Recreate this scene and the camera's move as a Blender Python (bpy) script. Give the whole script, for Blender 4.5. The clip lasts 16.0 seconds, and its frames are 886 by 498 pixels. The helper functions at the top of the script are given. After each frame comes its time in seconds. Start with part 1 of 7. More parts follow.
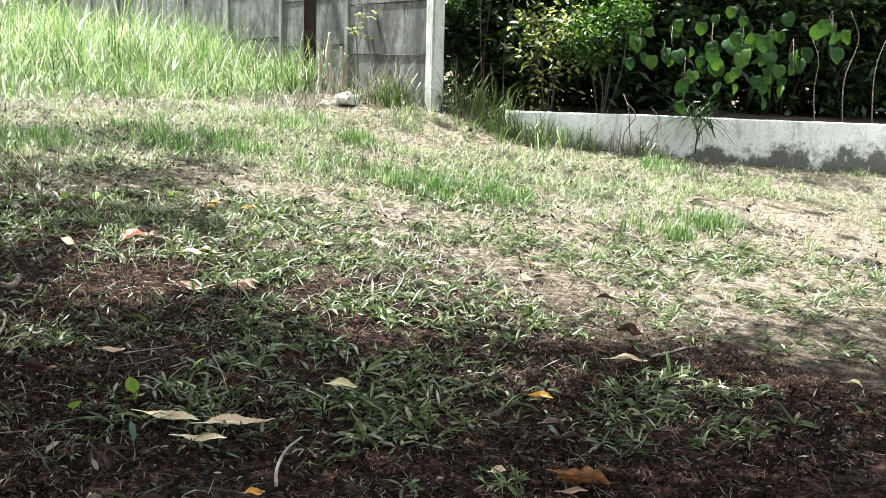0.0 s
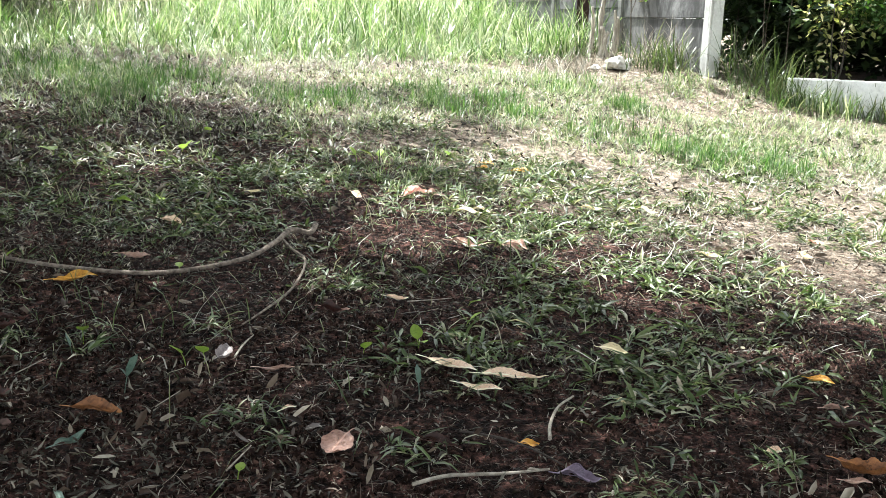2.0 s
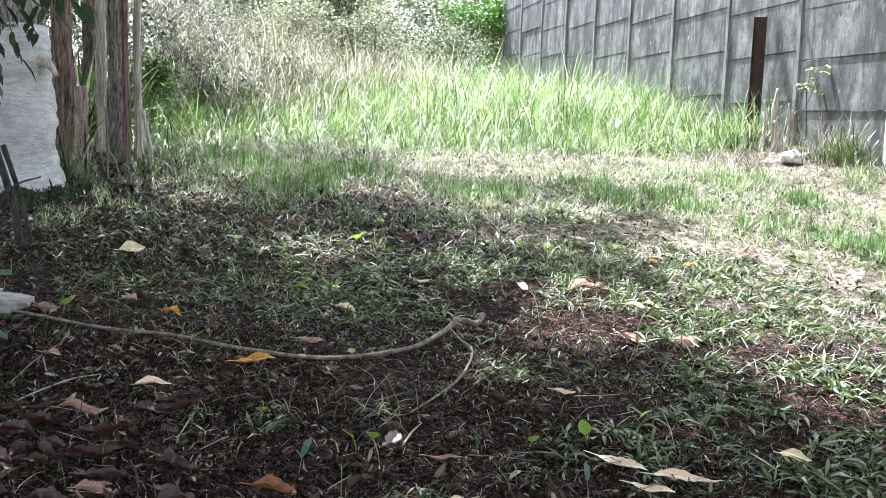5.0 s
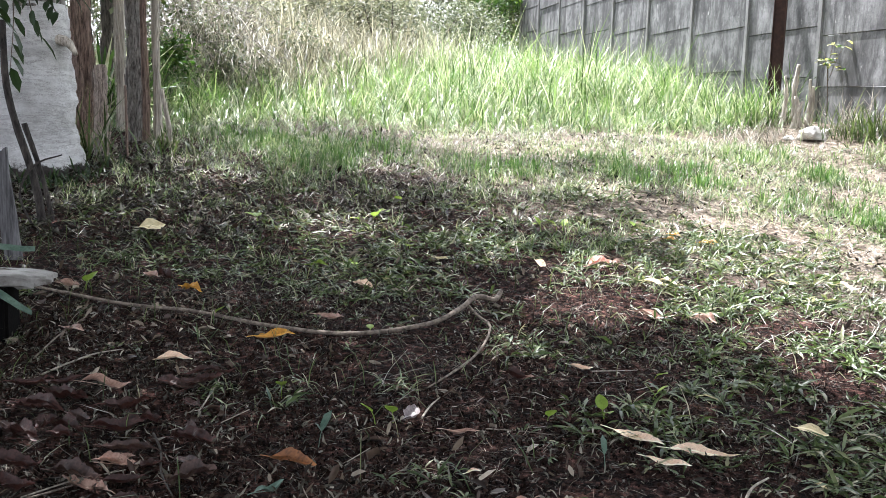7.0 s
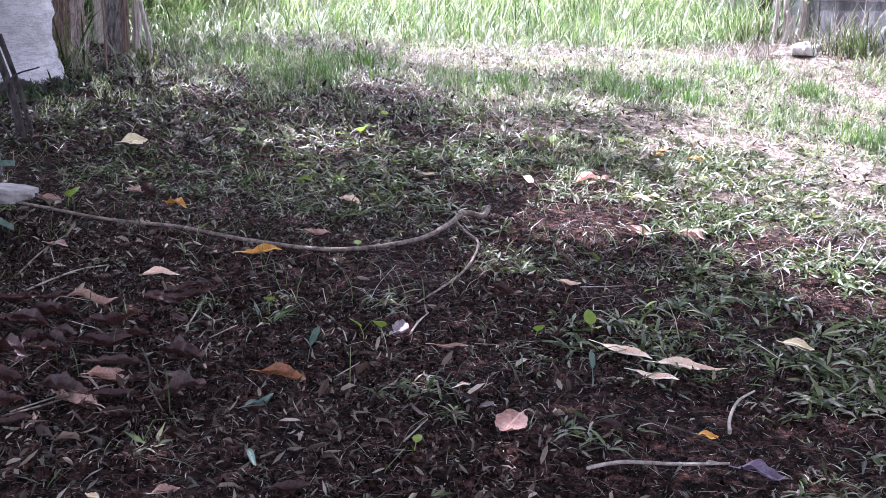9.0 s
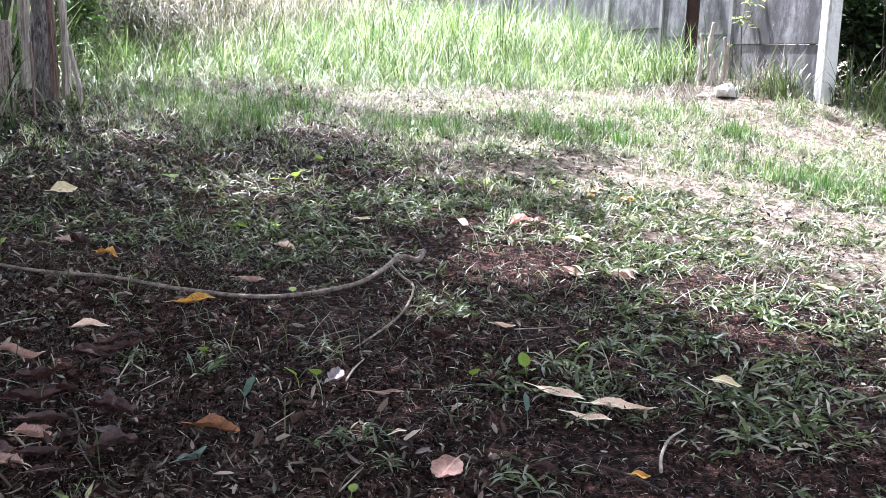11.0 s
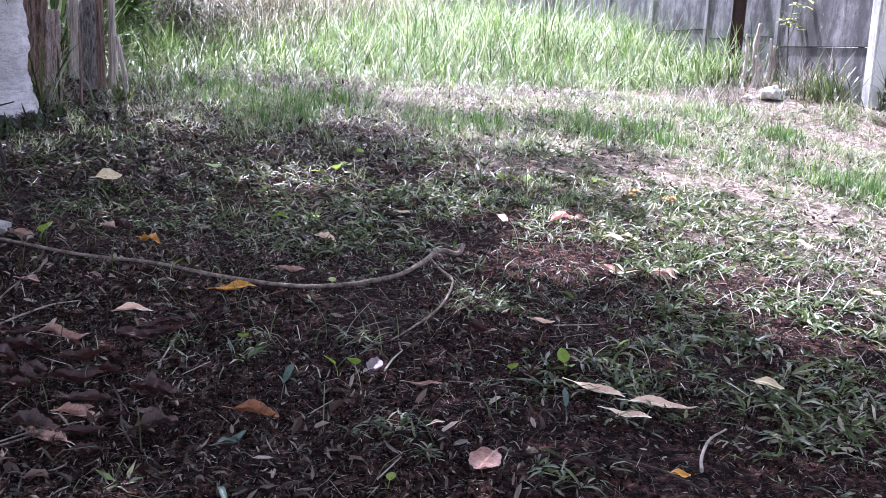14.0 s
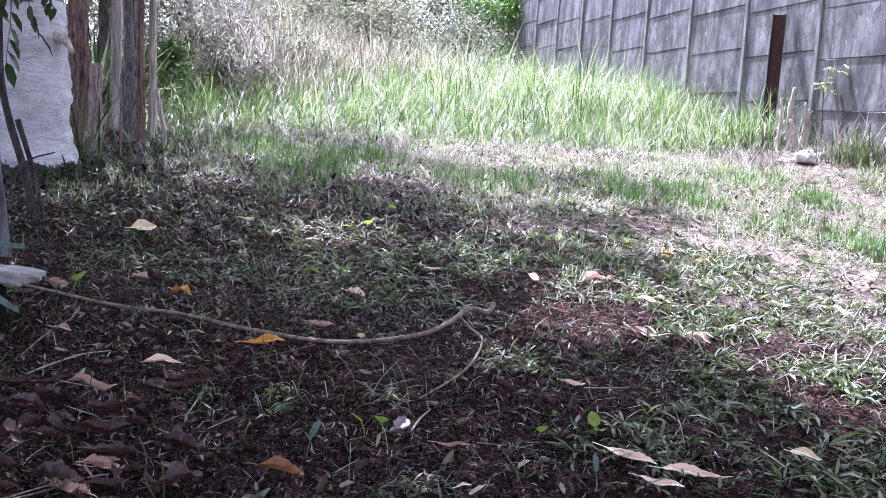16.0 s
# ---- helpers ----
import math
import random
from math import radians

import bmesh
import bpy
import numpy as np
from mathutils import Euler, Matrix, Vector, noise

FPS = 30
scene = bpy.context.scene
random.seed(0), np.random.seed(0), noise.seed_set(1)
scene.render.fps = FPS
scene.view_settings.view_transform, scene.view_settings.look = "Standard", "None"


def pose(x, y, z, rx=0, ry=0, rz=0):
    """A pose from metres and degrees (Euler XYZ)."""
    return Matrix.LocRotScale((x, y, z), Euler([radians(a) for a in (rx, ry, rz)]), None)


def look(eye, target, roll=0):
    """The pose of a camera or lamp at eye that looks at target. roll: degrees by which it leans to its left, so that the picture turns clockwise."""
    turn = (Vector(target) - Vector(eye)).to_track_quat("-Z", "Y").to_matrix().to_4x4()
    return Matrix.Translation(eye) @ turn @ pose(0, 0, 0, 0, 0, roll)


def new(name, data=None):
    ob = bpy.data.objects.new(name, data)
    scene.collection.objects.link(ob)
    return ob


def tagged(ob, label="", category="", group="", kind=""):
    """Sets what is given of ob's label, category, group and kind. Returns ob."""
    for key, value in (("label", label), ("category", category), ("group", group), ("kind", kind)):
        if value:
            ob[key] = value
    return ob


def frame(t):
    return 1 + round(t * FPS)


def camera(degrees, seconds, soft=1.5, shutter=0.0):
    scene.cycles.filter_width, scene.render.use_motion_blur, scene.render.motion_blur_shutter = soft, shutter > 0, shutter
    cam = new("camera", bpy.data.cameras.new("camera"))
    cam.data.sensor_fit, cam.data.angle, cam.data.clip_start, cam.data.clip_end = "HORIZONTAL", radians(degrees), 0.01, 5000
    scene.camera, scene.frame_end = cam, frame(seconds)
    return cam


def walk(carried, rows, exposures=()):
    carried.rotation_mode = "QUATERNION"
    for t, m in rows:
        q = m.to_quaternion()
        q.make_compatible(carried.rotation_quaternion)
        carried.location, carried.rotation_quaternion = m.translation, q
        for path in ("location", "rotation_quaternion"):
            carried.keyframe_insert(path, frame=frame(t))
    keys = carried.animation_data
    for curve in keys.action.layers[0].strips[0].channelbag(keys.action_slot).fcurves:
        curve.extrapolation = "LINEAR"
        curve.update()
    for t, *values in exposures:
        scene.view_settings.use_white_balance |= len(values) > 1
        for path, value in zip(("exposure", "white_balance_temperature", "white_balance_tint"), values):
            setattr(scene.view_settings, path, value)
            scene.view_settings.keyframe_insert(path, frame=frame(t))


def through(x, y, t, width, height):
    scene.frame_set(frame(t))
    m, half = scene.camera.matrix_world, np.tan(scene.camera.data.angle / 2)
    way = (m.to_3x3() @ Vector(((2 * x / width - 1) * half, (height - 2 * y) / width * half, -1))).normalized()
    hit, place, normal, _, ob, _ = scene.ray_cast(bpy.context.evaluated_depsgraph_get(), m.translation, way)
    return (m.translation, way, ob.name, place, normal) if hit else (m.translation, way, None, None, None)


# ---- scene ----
cam = camera(50.7, 16.0, soft=0.6)
PATH = [
    (0, 0.174, 0.100, 1.026, -35.23, -8.88, -1.47),
    (0.5, 0.074, 0.125, 1.040, -31.95, -9.28, -2.33),
    (1, 0.085, 0.103, 1.032, -28.09, -12.14, -3.24),
    (1.5, 0.078, 0.107, 1.038, -25.19, -12.45, -2.40),
    (2, 0.070, 0.085, 1.036, -19.49, -11.58, -2.07),
    (2.5, 0.064, 0.085, 1.036, -17.19, -12.20, -1.86),
    (3, 0.051, 0.071, 1.046, -14.82, -10.97, -1.77),
    (3.5, 0.045, 0.068, 1.043, -12.71, -8.65, -1.62),
    (4, 0.037, 0.069, 1.046, -11.71, -7.21, -1.75),
    (4.2, 0.037, 0.075, 1.045, -9.98, -6.23, -1.78),
    (6.3, 0.018, 0.065, 1.031, -9.39, -6.41, -1.88),
    (6.5, 0.020, 0.060, 1.033, -9.22, -6.19, -1.80),
    (7, 0.028, 0.059, 1.030, -8.57, -7.62, -1.69),
    (7.5, 0.039, 0.073, 1.028, -9.22, -11.68, -1.85),
    (8, 0.033, 0.088, 1.016, -9.57, -12.07, -2.03),
    (8.5, 0.028, 0.099, 1.006, -9.08, -13.13, -2.04),
    (9, 0.020, 0.091, 1.015, -9.47, -12.62, -1.92),
    (9.5, 0.030, 0.082, 1.032, -11.20, -10.83, -1.52),
    (9.7, 0.036, 0.068, 1.042, -13.06, -10.40, -1.37),
    (11.8, 0.026, 0.066, 1.035, -13.48, -9.78, -1.71),
    (12, 0.020, 0.064, 1.032, -13.68, -9.66, -1.64),
    (12.5, 0.012, 0.072, 1.023, -12.79, -10.52, -1.95),
    (13, 0.018, 0.078, 1.021, -12.37, -10.61, -2.25),
    (13.5, 0.017, 0.080, 1.021, -11.77, -10.72, -2.04),
    (14, 0.014, 0.075, 1.017, -10.95, -10.23, -2.64),
    (14.5, 0.014, 0.081, 1.017, -9.26, -9.71, -3.18),
    (15, 0.018, 0.076, 1.016, -7.87, -9.02, -3.27),
    (15.5, 0.019, 0.081, 1.013, -7.51, -8.23, -3.25),
    (16, 0.012, 0.093, 1.022, -8.97, -6.91, -3.60),
]
walk(cam, [(t, pose(x, y, z, 90 + pitch, roll, yaw)) for t, x, y, z, yaw, pitch, roll in PATH], exposures=[
    (0.0, 2.07, 6360, 1), (1.0, 2.15, 6330, 3), (2.0, 2.27, 6270, 6), (2.5, 2.20, 6030, 14), (3.0, 2.18, 5730, 21), (3.5, 2.42, 5490, 15), (4.0, 2.42, 5550, 10),
    (6.5, 2.28, 6090, 9), (7.0, 2.26, 6050, 13), (7.5, 2.22, 6110, 14), (8.0, 2.22, 5840, 25), (8.5, 2.32, 5650, 34), (9.0, 2.46, 5480, 33), (9.5, 2.47, 5430, 35),
    (12.0, 2.37, 5820, 12), (12.5, 2.23, 5790, 24), (13.0, 2.21, 5560, 31), (14.0, 2.22, 5420, 32), (15.0, 2.25, 5360, 34), (16.0, 2.27, 5350, 33),
])

# ---- sky and sun: the sun stands high, ahead of the camera, grazing the wall ----
SUN_AZ, SUN_EL = -12.0, 64.0
world = bpy.data.worlds.new("sky")
scene.world = world
world.use_nodes = True
wn, wl = world.node_tree.nodes, world.node_tree.links
sky = wn.new("ShaderNodeTexSky")
sky.sky_type, sky.sun_disc = "NISHITA", False
sky.sun_elevation, sky.sun_rotation = radians(SUN_EL), radians(SUN_AZ)
wn["Background"].inputs["Strength"].default_value = 0.14
sky.dust_density = 3.0
haze = wn.new("ShaderNodeHueSaturation")
haze.inputs["Saturation"].default_value = 0.16
wl.new(sky.outputs[0], haze.inputs["Color"])
wl.new(haze.outputs[0], wn["Background"].inputs["Color"])
sun_data = bpy.data.lights.new("sun", "SUN")
sun_data.energy, sun_data.angle, sun_data.color = 5.0, radians(0.53), (1.0, 0.975, 0.93)
sun = new("sun", sun_data)
sun_way = Vector((math.sin(radians(SUN_AZ)) * math.cos(radians(SUN_EL)), math.cos(radians(SUN_AZ)) * math.cos(radians(SUN_EL)), math.sin(radians(SUN_EL))))
sun.matrix_world = look(sun_way * 50, (0, 0, 0))


# ---- tools for shapes ----
rng = np.random.default_rng(7)


def vnoise(x, y, seed=0, scale=1.0):
    """Smooth value noise between 0 and 1 over arrays of places; scale is the size of a patch in metres."""
    grid = np.random.default_rng(seed).random((64, 64))
    x, y = np.asarray(x, float) / scale, np.asarray(y, float) / scale
    i, j = np.floor(x).astype(int), np.floor(y).astype(int)
    u, v = x - i, y - j
    u, v = u * u * (3 - 2 * u), v * v * (3 - 2 * v)
    a, b = grid[i % 64, j % 64], grid[(i + 1) % 64, j % 64]
    c, d = grid[i % 64, (j + 1) % 64], grid[(i + 1) % 64, (j + 1) % 64]
    return (a * (1 - u) + b * u) * (1 - v) + (c * (1 - u) + d * u) * v


def fbm(x, y, seed=0, scale=1.0):
    return (vnoise(x, y, seed, scale) * 4 + vnoise(x, y, seed + 1, scale / 2.1) * 2 + vnoise(x, y, seed + 2, scale / 4.3)) / 7


def ground_z(x, y):
    """The yard: level by the camera, rising towards the tall grass, easing off far up the slope."""
    x, y = np.asarray(x, float), np.asarray(y, float)
    u = y + 0.1 * np.clip(x, -12, 12)
    z = 0.155 * 0.7 * np.logaddexp(0, (u - 3.5) / 0.7) - 0.07 * 1.2 * np.logaddexp(0, (u - 10.6) / 1.2) - 0.06 * 4 * np.logaddexp(0, (u - 32) / 4)
    near = np.exp(-np.maximum(0, np.hypot(x - 1, y - 5) - 6) / 4)
    # a bank of washed-down soil lies against the corner of the wall
    z = z + 0.17 / (1 + np.exp(-(x - 4.9) / 0.28)) * np.exp(-((y - 9.0) / 1.7) ** 4) * np.exp(-(np.maximum(0, x - 5.9) / 0.7) ** 2)
    lumps = np.exp(-np.maximum(0, np.hypot(x - 0.8, y - 2.6) - 1.6) / 0.5)
    return z + near * (0.035 * (fbm(x, y, 11, 0.9) - 0.5) + 0.016 * (fbm(x, y, 21, 0.17) - 0.5)) + lumps * 0.016 * (fbm(x, y, 25, 0.07) - 0.5)


def gz(x, y):
    return float(ground_z(x, y))


def fast_mesh(name, verts, faces, materials=(), index=None, smooth=False):
    """A mesh from arrays: faces all have the same number of corners."""
    verts, faces = np.ascontiguousarray(verts, np.float32).reshape(-1, 3), np.ascontiguousarray(faces, np.int32)
    n, k = faces.shape
    me = bpy.data.meshes.new(name)
    me.vertices.add(len(verts))
    me.vertices.foreach_set("co", verts.ravel())
    me.loops.add(n * k)
    me.loops.foreach_set("vertex_index", faces.ravel())
    me.polygons.add(n)
    me.polygons.foreach_set("loop_start", np.arange(0, n * k, k, dtype=np.int32))
    if index is not None:
        me.polygons.foreach_set("material_index", np.asarray(index, np.int32))
    if smooth:
        me.polygons.foreach_set("use_smooth", np.ones(n, bool))
    me.update(calc_edges=True)
    for m in materials:
        me.materials.append(m)
    return me


def thing(name, me, label, category, group="", kind="", at=None):
    ob = new(name, me)
    if at is not None:
        ob.matrix_world = at
    return tagged(ob, label, category, group, kind)


def part(name, data, material, parent, label=""):
    """One mesh (a bmesh or a mesh) under a thing or a part."""
    if isinstance(data, bmesh.types.BMesh):
        me = bpy.data.meshes.new(name)
        data.to_mesh(me)
        data.free()
    else:
        me = data
    if material and not me.materials:
        me.materials.append(material)
    ob = new(name, me)
    ob.parent = parent
    return tagged(ob, label)


def empty(name, place, label, category, group="", kind=""):
    ob = new(name)
    ob.location = place
    ob.empty_display_size = 0.1
    return tagged(ob, label, category, group, kind)


def tube_arrays(points, radii, sides=8, rough=0.0, seed=0, caps=True):
    """Quads of a bent, tapered, uneven tube along points."""
    p = np.array(points, float)
    r = np.interp(np.linspace(0, 1, len(p)), np.linspace(0, 1, len(radii)), radii)
    gen = np.random.default_rng(seed)
    t = np.gradient(p, axis=0)
    t /= np.linalg.norm(t, axis=1)[:, None] + 1e-9
    ref = np.array([0, 0, 1.0]) if abs(t[:, 2]).mean() < 0.8 else np.array([0, 1.0, 0])
    a = np.cross(t, ref)
    a /= np.linalg.norm(a, axis=1)[:, None] + 1e-9
    b = np.cross(t, a)
    ang = np.linspace(0, 2 * np.pi, sides, endpoint=False)
    ridge = 1 + rough * (gen.random(sides) - 0.5)[None, :] + rough * 0.7 * (gen.random((len(p), sides)) - 0.5)
    v = p[:, None] + (r[:, None] * ridge)[..., None] * (np.cos(ang)[None, :, None] * a[:, None] + np.sin(ang)[None, :, None] * b[:, None])
    k = np.arange(sides)
    rings = np.arange(len(p) - 1)[:, None] * sides
    f = np.stack([rings + k, rings + (k + 1) % sides, rings + sides + (k + 1) % sides, rings + sides + k], -1).reshape(-1, 4)
    v = v.reshape(-1, 3)
    if caps:
        n = len(v)
        v = np.vstack([v, p[:1], p[-1:]])
        last = (len(p) - 1) * sides
        f = np.vstack([f, [(n, (i + 1) % sides, i, i) for i in range(sides)], [(n + 1, last + i, last + (i + 1) % sides, last + (i + 1) % sides) for i in range(sides)]])
    return v, f


def tidy(me):
    """Merges the doubled corners that pointed quads leave."""
    bm = bmesh.new()
    bm.from_mesh(me)
    bmesh.ops.dissolve_degenerate(bm, dist=1e-6, edges=bm.edges[:])
    bm.to_mesh(me)
    bm.free()
    return me


def spline(points, n):
    """n places along a smooth curve through points."""
    p = np.array(points, float)
    q = np.vstack([2 * p[0] - p[1], p, 2 * p[-1] - p[-2]])
    out = []
    for t in np.linspace(0, len(p) - 1 - 1e-6, n):
        i, u = int(t), t - int(t)
        a, b, c, d = q[i:i + 4]
        out.append(0.5 * (2 * b + (c - a) * u + (2 * a - 5 * b + 4 * c - d) * u * u + (3 * b - a - 3 * c + d) * u ** 3))
    return np.array(out)


def blades(base, yaw, length, width, lean, curl):
    """Bent grass blades as triangles. lean: tilt from upright at the foot; curl: further tilt at the tip (radians)."""
    n = len(base)
    s = np.array([0.0, 0.4, 0.75, 1.0])
    out = np.stack([np.cos(yaw), np.sin(yaw), np.zeros(n)], -1)
    side = np.stack([-np.sin(yaw), np.cos(yaw), np.zeros(n)], -1)
    spine, p, prev = [base], base.copy(), 0.0
    for k in range(1, 4):
        a = lean + curl * (s[k] + prev) / 2
        step = (s[k] - s[k - 1]) * length
        p = p + out * (np.sin(a) * step)[:, None] + np.array([0, 0, 1.0]) * (np.cos(a) * step)[:, None]
        spine.append(p)
        prev = s[k]
    half = (width / 2)[:, None]
    v = np.stack([spine[0] - side * half * 0.7, spine[0] + side * half * 0.7, spine[1] - side * half, spine[1] + side * half,
                  spine[2] - side * half * 0.7, spine[2] + side * half * 0.7, spine[3]], 1)
    f = np.array([(0, 1, 3), (0, 3, 2), (2, 3, 5), (2, 5, 4), (4, 5, 6)])
    return v.reshape(-1, 3), (np.arange(n)[:, None, None] * 7 + f).reshape(-1, 3)


def leaves(base, yaw, pitch, roll, length, width, droop, fold=0.25, fat=0.42):
    """Pointed leaves with a midrib fold as triangles. pitch: rise of the leaf; droop: bend along it; fat: where it is widest."""
    n = len(base)
    cy, sy = np.cos(yaw), np.sin(yaw)
    side0 = np.stack([-sy, cy, np.zeros(n)], -1)
    up0 = np.array([0, 0, 1.0])

    def at(s):
        a = pitch - droop * s
        ahead = np.stack([cy * np.cos(a), sy * np.cos(a), np.sin(a)], -1)
        upv = np.cross(ahead, side0)
        sd = side0 * np.cos(roll)[:, None] + upv * np.sin(roll)[:, None]
        return ahead, sd, np.cross(ahead, sd)

    rows, p = [base[:, None]], base.copy()
    marks = (fat * 0.55, fat + 0.22, 1.0)
    prev = 0.0
    for m, wide in zip(marks, (0.82, 0.9, 0.0)):
        ahead, sd, upv = at((m + prev) / 2)
        p = p + ahead * (length * (m - prev))[:, None]
        if wide:
            h = (width / 2 * wide)[:, None]
            rows.append(np.stack([p - sd * h + upv * h * fold, p, p + sd * h + upv * h * fold], 1))
        else:
            rows.append(p[:, None])
        prev = m
    v = np.concatenate(rows, 1)
    f = np.array([(0, 2, 1), (0, 3, 2), (1, 2, 5), (1, 5, 4), (2, 3, 6), (2, 6, 5), (4, 5, 7), (5, 6, 7)])
    return v.reshape(-1, 3), (np.arange(n)[:, None, None] * 8 + f).reshape(-1, 3)


def small_leaves(base, yaw, pitch, roll, length, width, fold=0.3, fat=0.45):
    """Lighter leaves of four triangles, for litter and crowns."""
    n = len(base)
    cy, sy = np.cos(yaw), np.sin(yaw)
    ahead = np.stack([cy * np.cos(pitch), sy * np.cos(pitch), np.sin(pitch)], -1)
    side0 = np.stack([-sy, cy, np.zeros(n)], -1)
    up = np.cross(ahead, side0)
    sd = side0 * np.cos(roll)[:, None] + up * np.sin(roll)[:, None]
    up = np.cross(ahead, sd)
    ln, h = length[:, None], (width / 2)[:, None]
    fold = fold if np.ndim(fold) == 0 else np.asarray(fold)[:, None]
    mid = base + ahead * ln * fat
    v = np.stack([base, mid - sd * h + up * h * fold, mid - up * h * 0.15, mid + sd * h + up * h * fold, base + ahead * ln - up * h * fold * 0.8], 1)
    f = np.array([(0, 2, 1), (0, 3, 2), (1, 2, 4), (2, 3, 4)])
    return v.reshape(-1, 3), (np.arange(n)[:, None, None] * 5 + f).reshape(-1, 3)


def thin_blades(base, yaw, length, width, lean, curl):
    """Lighter grass blades of three triangles, for the far field."""
    n = len(base)
    out = np.stack([np.cos(yaw), np.sin(yaw), np.zeros(n)], -1)
    side = np.stack([-np.sin(yaw), np.cos(yaw), np.zeros(n)], -1)
    up = np.array([0, 0, 1.0])
    a, b = lean + curl * 0.2, lean + curl * 0.8
    mid = base + (out * np.sin(a)[:, None] + up * np.cos(a)[:, None]) * (length * 0.55)[:, None]
    tip = mid + (out * np.sin(b)[:, None] + up * np.cos(b)[:, None]) * (length * 0.45)[:, None]
    h = side * (width / 2)[:, None]
    v = np.stack([base - h * 0.8, base + h * 0.8, mid - h, mid + h, tip], 1)
    f = np.array([(0, 1, 3), (0, 3, 2), (2, 3, 4)])
    return v.reshape(-1, 3), (np.arange(n)[:, None, None] * 5 + f).reshape(-1, 3)


def join(*pieces):
    vs, fs, n = [], [], 0
    for v, f in pieces:
        vs.append(v)
        fs.append(f + n)
        n += len(v)
    return np.vstack(vs), np.vstack(fs)


def scatter(x0, x1, y0, y1, count, density=None, seed=1):
    """Places on the ground, thinned by a density between 0 and 1."""
    gen = np.random.default_rng(seed)
    x, y = gen.uniform(x0, x1, count), gen.uniform(y0, y1, count)
    if density is not None:
        keep = gen.random(count) < density(x, y)
        x, y = x[keep], y[keep]
    return np.stack([x, y, ground_z(x, y)], -1)


# ---- materials ----
def material(name, rough=0.8, metal=0.0):
    m = bpy.data.materials.new(name)
    m.use_nodes = True
    n, l = m.node_tree.nodes, m.node_tree.links
    b = n["Principled BSDF"]
    b.inputs["Roughness"].default_value, b.inputs["Metallic"].default_value = rough, metal
    return m, n, l, b


def ramp(n, l, source, stops):
    r = n.new("ShaderNodeValToRGB")
    while len(r.color_ramp.elements) < len(stops):
        r.color_ramp.elements.new(0.5)
    for e, (at, c) in zip(r.color_ramp.elements, stops):
        e.position, e.color = at, (*c, 1)
    l.new(source, r.inputs[0])
    return r.outputs[0]


def noise_of(n, l, scale, detail=4.0, rough=0.6, stretch=None, coord="Object"):
    c = n.new("ShaderNodeNewGeometry" if coord == "Position" else "ShaderNodeTexCoord")
    t = n.new("ShaderNodeTexNoise")
    t.inputs["Scale"].default_value, t.inputs["Detail"].default_value, t.inputs["Roughness"].default_value = scale, detail, rough
    if stretch:
        mp = n.new("ShaderNodeMapping")
        mp.inputs["Scale"].default_value = stretch
        l.new(c.outputs[coord], mp.inputs[0])
        l.new(mp.outputs[0], t.inputs["Vector"])
    else:
        l.new(c.outputs[coord], t.inputs["Vector"])
    return t.outputs["Fac"]


def mix(n, l, fac, a, b, mode="MIX"):
    x = n.new("ShaderNodeMix")
    x.data_type, x.blend_type = "RGBA", mode
    for s, v in ((0, fac), (6, a), (7, b)):
        if isinstance(v, (int, float)):
            x.inputs[s].default_value = v
        elif isinstance(v, tuple):
            x.inputs[s].default_value = (*v, 1)
        else:
            l.new(v, x.inputs[s])
    return x.outputs[2]


def bump(n, l, b, source, strength, distance):
    k = n.new("ShaderNodeBump")
    k.inputs["Strength"].default_value, k.inputs["Distance"].default_value = strength, distance
    l.new(source, k.inputs["Height"])
    l.new(k.outputs[0], b.inputs["Normal"])


def leaf_material(name, stops, rough=0.55, through=0.35, glow=(1.0, 1.0, 0.6), grain=60.0, scope="island", shine=0.35):
    """Leaf or blade: colour by the piece, mottled, with light passing through."""
    m, n, l, b = material(name, rough)
    if scope == "island":
        rnd = n.new("ShaderNodeNewGeometry").outputs["Random Per Island"]
    else:
        rnd = n.new("ShaderNodeObjectInfo").outputs["Random"]
    col = ramp(n, l, rnd, stops)
    spots = ramp(n, l, noise_of(n, l, grain), [(0.3, (0.62, 0.58, 0.5)), (0.62, (1.1, 1.1, 1.1))])
    col = mix(n, l, 0.8, col, spots, "MULTIPLY")
    l.new(col, b.inputs["Base Color"])
    b.inputs["Specular IOR Level"].default_value = shine
    tr = n.new("ShaderNodeBsdfTranslucent")
    l.new(mix(n, l, 1.0, col, glow, "MULTIPLY"), tr.inputs[0])
    mx = n.new("ShaderNodeMixShader")
    mx.inputs[0].default_value = through
    l.new(b.outputs[0], mx.inputs[1])
    l.new(tr.outputs[0], mx.inputs[2])
    l.new(mx.outputs[0], n["Material Output"].inputs[0])
    return m


def stone_material(name, low, high, scale=3.0, rough=0.9, relief=0.004, stain=None, streak=None, fine=40.0):
    m, n, l, b = material(name, rough)
    col = ramp(n, l, noise_of(n, l, scale, 6), [(0.3, low), (0.7, high)])
    col = mix(n, l, 0.5, col, ramp(n, l, noise_of(n, l, fine, 5), [(0.3, (0.7, 0.7, 0.7)), (0.7, (1.15, 1.15, 1.15))]), "MULTIPLY")
    if stain:
        col = mix(n, l, ramp(n, l, noise_of(n, l, scale * 0.7, 7, 0.7, streak), [(0.5, (0, 0, 0)), (0.66, (1, 1, 1))]), col, stain)
    l.new(col, b.inputs["Base Color"])
    bump(n, l, b, noise_of(n, l, fine * 1.5, 6), 0.6, relief)
    return m


